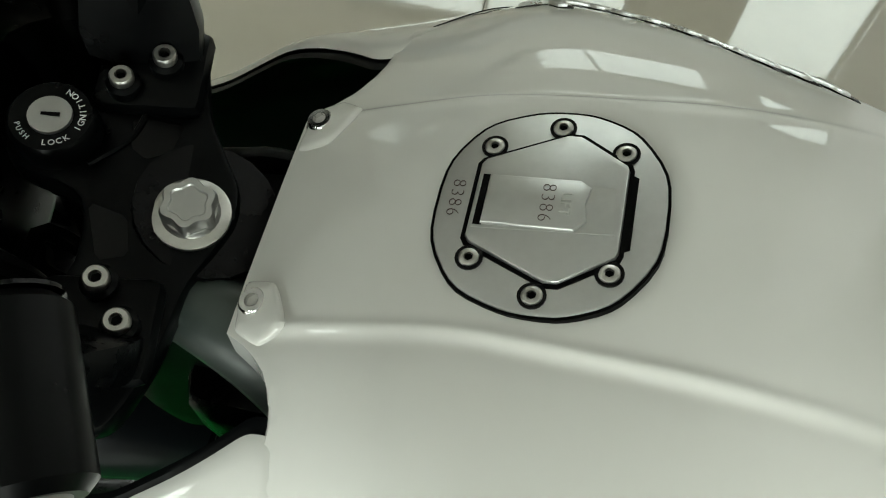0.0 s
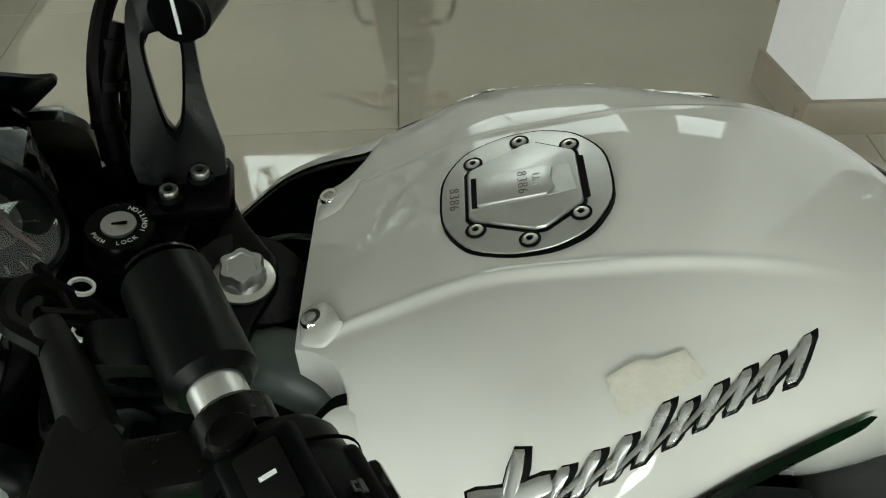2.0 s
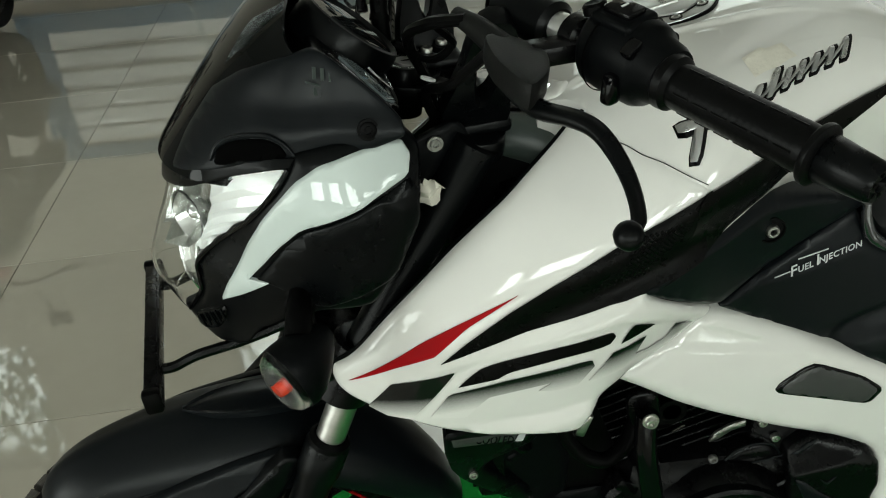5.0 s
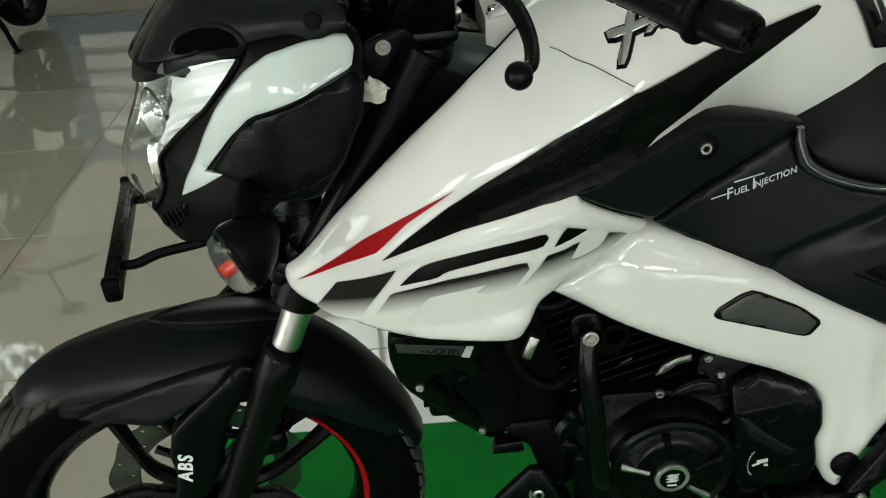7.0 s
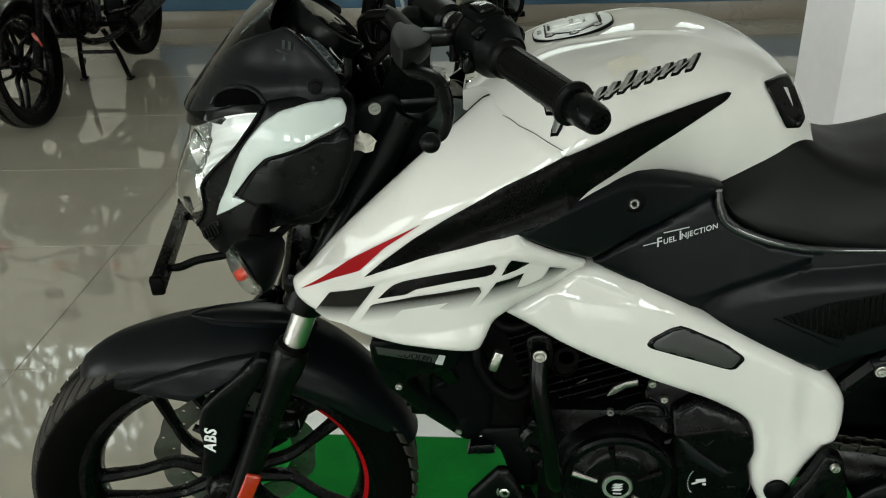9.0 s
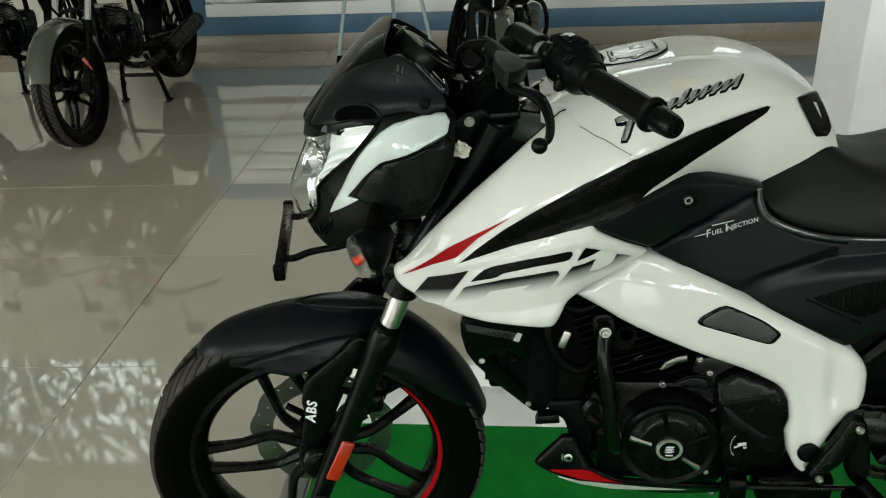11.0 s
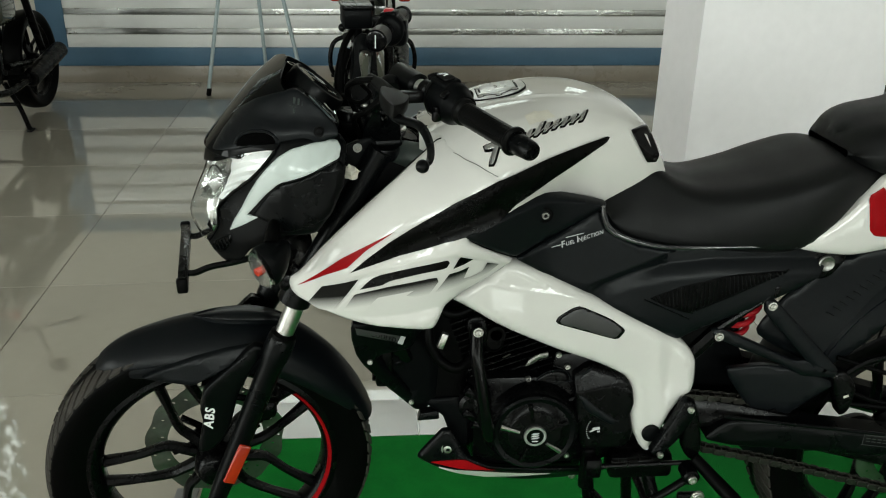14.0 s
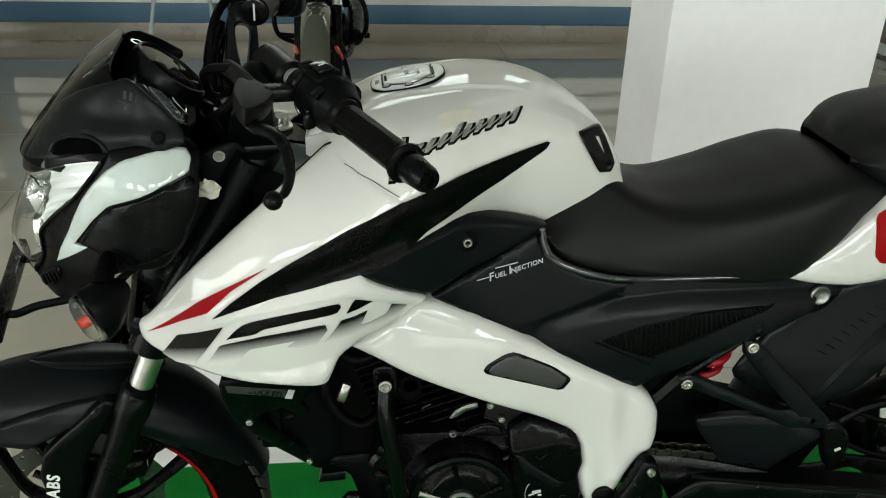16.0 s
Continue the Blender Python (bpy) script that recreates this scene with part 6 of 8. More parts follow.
part("stand_bracket", join(box(0.80, -0.10, 0.345, 0.12, 0.05, 0.05, 0.01), rod((0.70, -0.115, 0.30), (0.70, -0.115, 0.39), 0.014, 12, 0.003), box(0.885, -0.14, 0.26, 0.10, 0.012, 0.035, 0.005), box(0.89, -0.148, 0.29, 0.05, 0.012, 0.03, 0.004)), "metal_black", bike)
for x, z in ((0.843, 0.245), (0.876, 0.262), (0.902, 0.298)):
    part("stand_bolt", bolt((x, -0.153, z), (0, -1, 0), 0.010, 0.007, 0.013), "steel", bike)
ms = part("main_stand", join(tube([(0.82, -0.10, 0.32), (0.86, -0.14, 0.16), (0.88, -0.155, 0.012)], 0.0125, 10), tube([(0.82, 0.10, 0.32), (0.86, 0.14, 0.16), (0.88, 0.155, 0.012)], 0.0125, 10), rod((0.845, -0.12, 0.21), (0.845, 0.12, 0.21), 0.010), box(0.885, -0.157, 0.010, 0.05, 0.028, 0.012, 0.003), box(0.885, 0.157, 0.010, 0.05, 0.028, 0.012, 0.003)), "metal_black", bike, "black steel main stand, folded down")
part("stand_tang", tube([(0.86, -0.14, 0.17), (0.95, -0.17, 0.20), (1.03, -0.185, 0.235), (1.07, -0.19, 0.265)], [0.012, 0.010, 0.010, 0.013], 10), "metal_black", ms)
ss = part("side_stand", tube([(0.70, -0.115, 0.33), (0.72, -0.12, 0.25), (0.80, -0.13, 0.205), (1.02, -0.145, 0.235)], [0.012, 0.011, 0.010, 0.009], 10), "metal_black", bike, "black side stand, folded up")
part("stand_foot", join(rod((0.69, -0.14, 0.23), (0.70, -0.11, 0.25), 0.016, 12, 0.004), box(0.69, -0.125, 0.215, 0.035, 0.02, 0.03, 0.006)), "rubber", ss)
part("stand_spring", tube([(0.71, -0.13, 0.30), (0.76, -0.135, 0.25), (0.82, -0.14, 0.23)], 0.006, 8), "metal_black", ss)
part("cream_cap", lathe([(0, 0.017), (0.006, 0.017), (0.009, 0.012)], (0.765, -0.07, 0.315), (0, -1, 0), 20), "tape", bike)
part("bottom_case", box(0.80, 0, 0.40, 0.10, 0.18, 0.10, 0.02), "metal_black", bike)

# ---- front end, built straight and turned about the steering axis ----
XF = STEER
AXLE_F = (0.004, 0.0, 0.315)
wheel(bike, "front_wheel", AXLE_F, 0.296, 0.104, STEER, 0.202, 0.131, "red", -1)
fork_dir = Vector((0.140, 0, 0.335)).normalized()
for s in (-1, 1):
    a = Vector((0.0065, s * 0.098, 0.308))
    leg = part("fork_slider", join(lathe([(-0.025, 0.010), (-0.02, 0.015), (0.0, 0.0165), (0.03, 0.0175), (0.30, 0.0205), (0.318, 0.0240), (0.352, 0.0240), (0.358, 0.021)], a, fork_dir, 24), rod(a + Vector((0, -s * 0.005, -0.005)), a + Vector((0, s * 0.024, -0.005)), 0.014, 16, 0.003)), "satin_black", bike, "black fork slider")
    part("fork_tube", rod(a + fork_dir * 0.34, a + fork_dir * 0.50, 0.0158, 24), "steel", leg, "bright chrome fork tube")
    part("upper_tube", rod(a + fork_dir * 0.49, Vector((0.313, s * 0.108, 0.962)), 0.0190, 24), "satin_black", leg)
    part("dust_seal", lathe([(0.352, 0.0220), (0.362, 0.0220), (0.366, 0.018)], a, fork_dir, 24), "rubber", leg)
    part("axle_nut", join(rod(a + Vector((0, s * 0.02, -0.005)), a + Vector((0, s * 0.033, -0.005)), 0.010, 6)), "steel" if s > 0 else "metal_black", leg)
    ro = a + fork_dir * 0.088 + Vector((0.006, s * 0.0185, 0))
    bm = box(0, 0, 0, 0.0225, 0.008, 0.088, 0.004, 3)
    bm.transform(Matrix.Translation(ro) @ pose(0, 0, 0, 0, 24.6, 0))
    part("reflector", bm, "amber", leg, "orange reflector on the fork")
lc_ = part("lower_fork_clamp", box(0.178, 0, 0.735, 0.07, 0.23, 0.035, 0.012, m=pose(0, 0, 0, 0, 24.6, 0)), "metal_black", bike, "black lower fork clamp")
for s in (-1, 1):
    part("clamp_collar", rod((0.165, s * 0.096, 0.70), (0.195, s * 0.096, 0.765), 0.028, 20, 0.003), "metal_black", lc_)


# mudguard: an arch swept round the wheel
GUARD_Z = [(-0.176, 0.556), (-0.167, 0.573), (-0.14, 0.594), (-0.11, 0.608), (-0.06, 0.621), (-0.011, 0.629), (0.048, 0.631), (0.106, 0.625), (0.145, 0.610), (0.195, 0.573), (0.245, 0.518), (0.287, 0.447), (0.306, 0.390)]
GUARD_DROP = [(-0.176, 0.016), (-0.15, 0.040), (-0.10, 0.062), (-0.03, 0.072), (0.05, 0.076), (0.12, 0.074), (0.20, 0.062), (0.26, 0.050), (0.306, 0.026)]
GUARD_W = [(-0.176, 0.024), (-0.155, 0.046), (-0.08, 0.064), (0.0, 0.072), (0.15, 0.076), (0.25, 0.068), (0.306, 0.045)]


def mudguard():
    bm = bmesh.new()
    loops = []
    n = 40
    for k in range(n + 1):
        u = k / n
        x = -0.176 + 0.482 * u
        zc = lerp(GUARD_Z, x)
        drop = lerp(GUARD_DROP, x)
        w = lerp(GUARD_W, x)
        # the arch stands square to its own line
        c = Vector((0.02, 0.33))
        d = (c - Vector((x, zc))).normalized()
        prof = []
        for j in range(17):
            v = -1 + 2 * j / 16
            prof.append((x + d.x * drop * abs(v) ** 1.9, w * math.sin(v * PI / 2), zc + d.y * drop * abs(v) ** 1.9 + 0.004 * math.exp(-(v / 0.12) ** 2)))
        inner = [(p[0] + d.x * 0.004, p[1] * 0.955, p[2] + d.y * 0.004) for p in reversed(prof)]
        loops.append(prof + inner)
    rings(bm, loops, True, True)
    return bm


def guard_point(x, v, lift=0.0):
    """A point of the mudguard's skin at x along its crest and v across it."""
    zc = lerp(GUARD_Z, x)
    drop = lerp(GUARD_DROP, x)
    w = lerp(GUARD_W, x)
    d = (Vector((0.02, 0.33)) - Vector((x, zc))).normalized()
    q = drop * abs(v) ** 1.9 - lift * (1 - 0.5 * abs(v))
    return Vector((x + d.x * q, (w + lift * abs(v)) * math.sin(v * PI / 2), zc + d.y * q))


def blade():
    """Raised leaf along the crest, pointed in front, with a crisp edge."""
    bm = bmesh.new()
    loops = []
    for k in range(25):
        x = -0.004 + 0.172 * k / 24
        half = lerp([(-0.004, 0.02), (0.015, 0.12), (0.034, 0.19), (0.082, 0.245), (0.122, 0.21), (0.150, 0.13), (0.168, 0.03)], x)
        top = [guard_point(x, half * q, lift) for q, lift in ((-1.0, -0.001), (-0.97, 0.0058), (-0.88, 0.0066), (-0.6, 0.0040), (-0.3, 0.0048), (0.0, 0.0052), (0.3, 0.0048), (0.6, 0.0040), (0.88, 0.0066), (0.97, 0.0058), (1.0, -0.001))]
        loops.append(top + [guard_point(x, half * q, -0.003) for q in (0.8, 0.0, -0.8)])
    rings(bm, loops, True, True)
    return bm


mg = part("front_mudguard", mudguard(), "satin_grey", bike, "matte black front mudguard", angle=60)
for s in (-1, 1):
    yy = lambda x, z: -(0.066 + 0.55 * max(0, 0.60 - z) * max(0.0, min(1, (x + 0.09) / 0.16)))
    o = [(-0.095, 0.563), (-0.059, 0.579), (-0.004, 0.594), (0.045, 0.602), (0.096, 0.606), (0.064, 0.581), (0.023, 0.562), (-0.013, 0.546), (-0.052, 0.553)]
    bm = plate(rounded(o, 0.05, 1), yy, 0.01, 0.010, 0.003, 0.003, 0.006)
    part("mudguard_wing", bm if s < 0 else mirror(bm), "satin_grey", mg, "satin black wing of the mudguard")
    bm = plate(rounded([(0.096, 0.619), (0.064, 0.588), (0.032, 0.562), (0.005, 0.537), (-0.006, 0.500), (-0.003, 0.470), (-0.013, 0.430), (-0.018, 0.404), (0.008, 0.408), (0.030, 0.432), (0.044, 0.462), (0.058, 0.515), (0.072, 0.545), (0.115, 0.610)], 0.12, 2), lambda x, z: -0.092, 0.018, 0.010, 0.004, 0.003)
    stay = part("mudguard_stay", bm if s < 0 else mirror(bm), "satin_black", mg, "black stay between mudguard and fork")
    bm = tube([guard_point(-0.13 + 0.029 * k, -0.80 + 0.012 * k, 0.0004) for k in range(9)], [0.0008, 0.0016, 0.002, 0.002, 0.0012], 6, 4)
    part("crease", bm if s < 0 else mirror(bm), "satin_grey", mg)
    if s < 0:
        part("lettering", text_mesh("ABS", 0.0230, 0.0003, pose(0.0085, -0.0926, 0.479, 90, -79, 0), 1.18, 0.22, 0.028), "white_print", stay, "white printed lettering")
        part("ribs", join(*[rod(guard_point(0.055 + 0.008 * k, -0.86, 0.0004), guard_point(0.066 + 0.008 * k, -0.68, 0.0004), 0.0006, 5) for k in range(7)]), "satin_black", mg)
part("raised_blade", blade(), "satin_grey", mg, "raised leaf along the crest", angle=25)
part("brake_caliper", join(box(0.105, 0.062, 0.40, 0.06, 0.05, 0.10, 0.014, m=pose(0, 0, 0, 0, 25, 0)), box(0.10, -0.03, 0.44, 0.05, 0.03, 0.04, 0.01), rod((0.085, 0.03, 0.37), (0.085, 0.09, 0.37), 0.016)), "metal_black", bike, "black front brake caliper")
part("brake_hose", tube([(0.115, 0.075, 0.44), (0.13, -0.02, 0.45), (0.085, -0.06, 0.485), (0.05, -0.065, 0.50)], 0.006, 8), "rubber", bike)
part("sensor_ring", lathe([(-0.002, 0.05), (0.002, 0.05), (0.002, 0.04), (-0.002, 0.04)], (0.006, 0.03, 0.30), (0, 1, 0), 40), "steel", bike)

# ---- headlamp and cowl ----
def cowl_w(x, z):
    """Half width of the headlamp cowl at x."""
    tab = [(0.015, 0.012), (0.03, 0.026), (0.05, 0.048), (0.077, 0.078), (0.104, 0.104), (0.124, 0.120), (0.159, 0.143), (0.194, 0.158), (0.25, 0.152), (0.29, 0.14)]
    mid = sum(lerp(tab, x + d) for d in (-0.016, -0.008, 0.0, 0.008, 0.016)) / 5
    return mid - 0.30 * max(0, z - 0.865) * max(0, min(1, (0.12 - x) / 0.05)) - 0.5 * max(0, z - 0.955)


cy_ = lambda x, z: -cowl_w(x, z)
shell = part("headlamp_shell", join(*[(lambda b: b if s < 0 else mirror(b))(plate(rounded([(0.160, 0.990), (0.20, 0.997), (0.245, 1.000), (0.258, 0.985), (0.250, 0.93), (0.232, 0.885), (0.205, 0.852), (0.16, 0.846), (0.105, 0.808), (0.088, 0.778), (0.062, 0.768), (0.046, 0.780), (0.036, 0.798), (0.052, 0.815), (0.058, 0.832), (0.062, 0.866), (0.078, 0.888), (0.116, 0.932), (0.154, 0.979)], 0.12, 2), cy_, 0.014, 0.013, 0.006, 0.005)) for s in (-1, 1)],
                                    box(0.19, 0, 0.91, 0.10, 0.21, 0.13, 0.03), box(0.090, 0, 0.80, 0.06, 0.07, 0.05, 0.02), box(0.115, 0, 0.972, 0.08, 0.09, 0.014, 0.005)), "satin_black", bike, "satin black headlamp housing")
for s in (-1, 1):
    bm = plate(rounded([(0.076, 0.834), (0.084, 0.854), (0.099, 0.882), (0.110, 0.906), (0.124, 0.933), (0.139, 0.954), (0.156, 0.971), (0.176, 0.984), (0.201, 0.991), (0.230, 0.995), (0.243, 0.993), (0.2475, 0.984), (0.243, 0.970), (0.214, 0.960), (0.194, 0.951), (0.154, 0.934), (0.133, 0.911), (0.104, 0.870), (0.120, 0.871), (0.097, 0.851)], 0.12, 1, keep=(0, 17, 18)), cy_, 0.006, 0.008, 0.002, 0.0012, 0.006)
    part("white_panel", bm if s < 0 else mirror(bm), "cool_white", shell, "cool white headlamp side panel")
    bm = plate(rounded([(0.124, 0.868), (0.110, 0.8685), (0.136, 0.908), (0.156, 0.930), (0.195, 0.947), (0.215, 0.956), (0.244, 0.966), (0.249, 0.958), (0.250, 0.93), (0.224, 0.880), (0.16, 0.852)], 0.10, 1, keep=(1,)), cy_, 0.005, 0.013, 0.003, 0.002, 0.004)
    part("black_panel", bm if s < 0 else mirror(bm), "satin_black", shell)
    for x, z, y in ((0.277, 0.966, 0.104), (0.240, 0.925, 0.152), (0.214, 0.842, 0.112)):
        part("cowl_bolt", bolt((x, s * y, z), (0, s, 0), 0.0048, 0.003, 0.0070), "disc" if z > 0.95 else "metal_black", shell)
    bm = plate(rounded([(0.046, 0.784), (0.045, 0.797), (0.060, 0.812), (0.077, 0.826), (0.077, 0.814), (0.066, 0.792), (0.054, 0.783)], 0.2, 2), lambda x, z: -(cowl_w(x, z) + 0.001), 0.006, 0.008, 0.003, 0.002, 0.003)
    part("position_lamp", bm if s < 0 else mirror(bm), "dark_lens", shell, "small ribbed position lamp")
    for k in range(5):
        x0, z0 = 0.048 + 0.0055 * k, 0.799 + 0.0050 * k
        bm = tube([(x0, -cowl_w(x0, z0) - 0.005, z0), (x0 + 0.004, -cowl_w(x0 + 0.004, z0 - 0.013) - 0.005, z0 - 0.013)], 0.0008, 6)
        part("lens_rib", bm if s < 0 else mirror(bm), "grip_rubber", shell)
    part("bracket", plate(rounded([(0.225, 0.955), (0.30, 0.985), (0.315, 0.95), (0.26, 0.84), (0.215, 0.815), (0.20, 0.85)], 0.15, 2), lambda x, z, s=s: s * 0.10, 0.006, 0.013, 0.003, 0.002, out=s), "matte_black", shell)


LB = [(0.796, 0.040), (0.832, 0.058), (0.866, 0.062), (0.888, 0.079), (0.932, 0.117), (0.965, 0.142), (0.985, 0.158)]
LN = [(0.796, 0.026), (0.812, 0.019), (0.838, 0.014), (0.874, 0.027), (0.915, 0.046), (0.954, 0.054), (0.985, 0.062)]


def lamp_point(v, z, inset=0.0):
    """A point of the lamp face; v runs from cheek to cheek."""
    back, nose = lerp(LB, z), lerp(LN, z)
    w = cowl_w(back, z) - 0.002 - inset * 0.7
    return (nose + (back - nose) * abs(v) ** 1.7 + inset * (1 - 0.6 * abs(v)), v * w, z)


LE = [(0.0, 0.922), (0.457, 0.940), (0.71, 0.962), (1.0, 0.981)]


def lamp_surface(inset, v0=-1.0, v1=1.0, nz=13, nv=20, z0=0.796, facet=0.0):
    """Lamp face: swept from the nose back along both cheeks, up to the brow's edge."""
    bm = bmesh.new()
    rnd = random.Random(5)
    rows = []
    for i in range(nz):
        row = []
        for j in range(nv + 1):
            v = v0 + (v1 - v0) * j / nv
            z1 = min(0.978, lerp(LE, abs(v)) + 0.003)
            row.append(lamp_point(v, z0 + (z1 - z0) * i / (nz - 1), inset + facet * rnd.random()))
        rows.append(row)
    rings(bm, rows, False, False)
    return bm


lens_bm = lamp_surface(0.0)
bmesh.ops.recalc_face_normals(lens_bm, faces=lens_bm.faces)
bmesh.ops.solidify(lens_bm, geom=lens_bm.faces[:], thickness=0.002)
lens = part("headlamp_lens", lens_bm, "clear", shell, "clear headlamp lens")
lens.visible_shadow = False
bowl = part("reflector_bowl", lamp_surface(0.026, nz=11, nv=18, facet=0.007), "lamp_silver", shell, "bright faceted reflector")
for p in bowl.data.polygons:
    p.use_smooth = False
for s in (-1, 1):
    # bright wedge below the brow, the low-beam chamber and two dividing blades
    bm = bmesh.new()
    rings(bm, [[lamp_point(-v, min(z, lerp(LE, v) + 0.002), 0.006 - 0.004 * v + (0.0035 if (k + i) % 2 else 0.0)) for i, v in enumerate((0.86 - 0.34 * k / 10, 0.90 - 0.24 * k / 10, 0.94 - 0.13 * k / 10, 0.985))] for k, z in [(k, 0.878 + 0.098 * k / 10) for k in range(11)]], False, False)
    bmesh.ops.recalc_face_normals(bm, faces=bm.faces)
    bmesh.ops.solidify(bm, geom=bm.faces[:], thickness=0.001)
    part("cheek_reflector", bm if s < 0 else mirror(bm), "reflector", shell, "bright faceted side of the reflector", smooth=False)
    o = Vector(lamp_point(-0.52, 0.905, 0.024))
    bm = lathe([(0.0, 0.004), (0.003, 0.012), (0.009, 0.019), (0.016, 0.0225), (0.017, 0.0235), (0.014, 0.0240), (0.0, 0.014)], o, (-0.85, -0.5, 0.05), 20, False)
    part("beam_chamber", bm if s < 0 else mirror(bm), "lamp_silver", shell, "round silver low-beam chamber")
    bm = lathe([(0.004, 0.0085), (0.010, 0.0075), (0.013, 0.004), (0.0135, 0.0005)], o, (-0.85, -0.5, 0.05), 16)
    part("bulb_cap", bm if s < 0 else mirror(bm), "chrome", shell)
    for v0, z0, v1, z1 in ((0.36, 0.868, 0.36, 0.935), (0.30, 0.866, 0.80, 0.874), (0.72, 0.872, 0.66, 0.935)):
        bm = bmesh.new()
        rings(bm, [[lamp_point(-(v0 + (v1 - v0) * q), z0 + (z1 - z0) * q, d) for d in (0.004, 0.026)] for q in (0.0, 0.25, 0.5, 0.75, 1.0)], False, False)
        bmesh.ops.solidify(bm, geom=bm.faces[:], thickness=0.0012)
        part("reflector_blade", bm if s < 0 else mirror(bm), "lamp_silver", shell)
    lip = tube([lamp_point(-1.0, z, -0.001) for z in (0.979, 0.96, 0.932, 0.91, 0.888, 0.866, 0.85, 0.832, 0.81, 0.798)], 0.0022, 6)
    part("lens_lip", lip if s < 0 else mirror(lip), "gloss_black", shell)
# black brow over the lamp
bm = bmesh.new()
brow = []
for up, out in ((0.0, 0.004), (0.0, -0.0025), (0.15, -0.004), (0.6, -0.004), (1.0, -0.0035), (1.0, 0.010)):
    row = []
    for j in range(33):
        v = -1 + 2 * j / 32
        zb = lerp(LE, abs(v))
        x, y, z = lamp_point(v, zb, out)
        row.append((x + 0.006 * up, y * (1 - 0.02 * up), zb + up * (0.026 - 0.020 * v * v)))
    brow.append(row)
rings(bm, brow, False, False)
bmesh.ops.recalc_face_normals(bm, faces=bm.faces)
part("lamp_brow", bm, "satin_black", shell, "satin black brow over the headlamp")


# dark fly screen: a lofted visor
VN = [(0.948, 0.046), (0.958, 0.051), (1.017, 0.101), (1.052, 0.136), (1.084, 0.184)]
VB = [(0.948, 0.212), (0.958, 0.215), (1.007, 0.228), (1.042, 0.206), (1.07, 0.200), (1.084, 0.206)]
VW = [(0.948, 0.112), (0.958, 0.113), (1.007, 0.115), (1.042, 0.102), (1.07, 0.086), (1.084, 0.066)]


def visor_y(x, z):
    """Half width of the visor at x, z."""
    v = math.sqrt(max(0.0, (x - lerp(VN, z)) / (lerp(VB, z) - lerp(VN, z))))
    return lerp(VW, z) * (math.sin(min(1.0, v) * PI / 2) + 0.25 * max(0.0, v - 1.0)) + 0.45 * max(0.0, x - 0.190)


def visor():
    bm = bmesh.new()
    loops = []
    n = 26
    for k in range(n + 1):
        row = []
        for j in range(33):
            v = -1 + 2 * j / 32
            # the top edge falls away from the tip to both sides
            z = 0.953 + (1.085 - 0.047 * abs(v) ** 1.6 - 0.953) * k / n
            nose, back, w = lerp(VN, z), lerp(VB, z), lerp(VW, z)
            row.append((nose + (back - nose) * v * v, w * math.sin(v * PI / 2), z))
        loops.append(row)
    rings(bm, loops, False, False)
    bmesh.ops.recalc_face_normals(bm, faces=bm.faces)
    bmesh.ops.solidify(bm, geom=bm.faces[:], thickness=0.003)
    return bm


vis = part("fly_screen", visor(), "dark_lens", bike, "smoked gloss black fly screen")
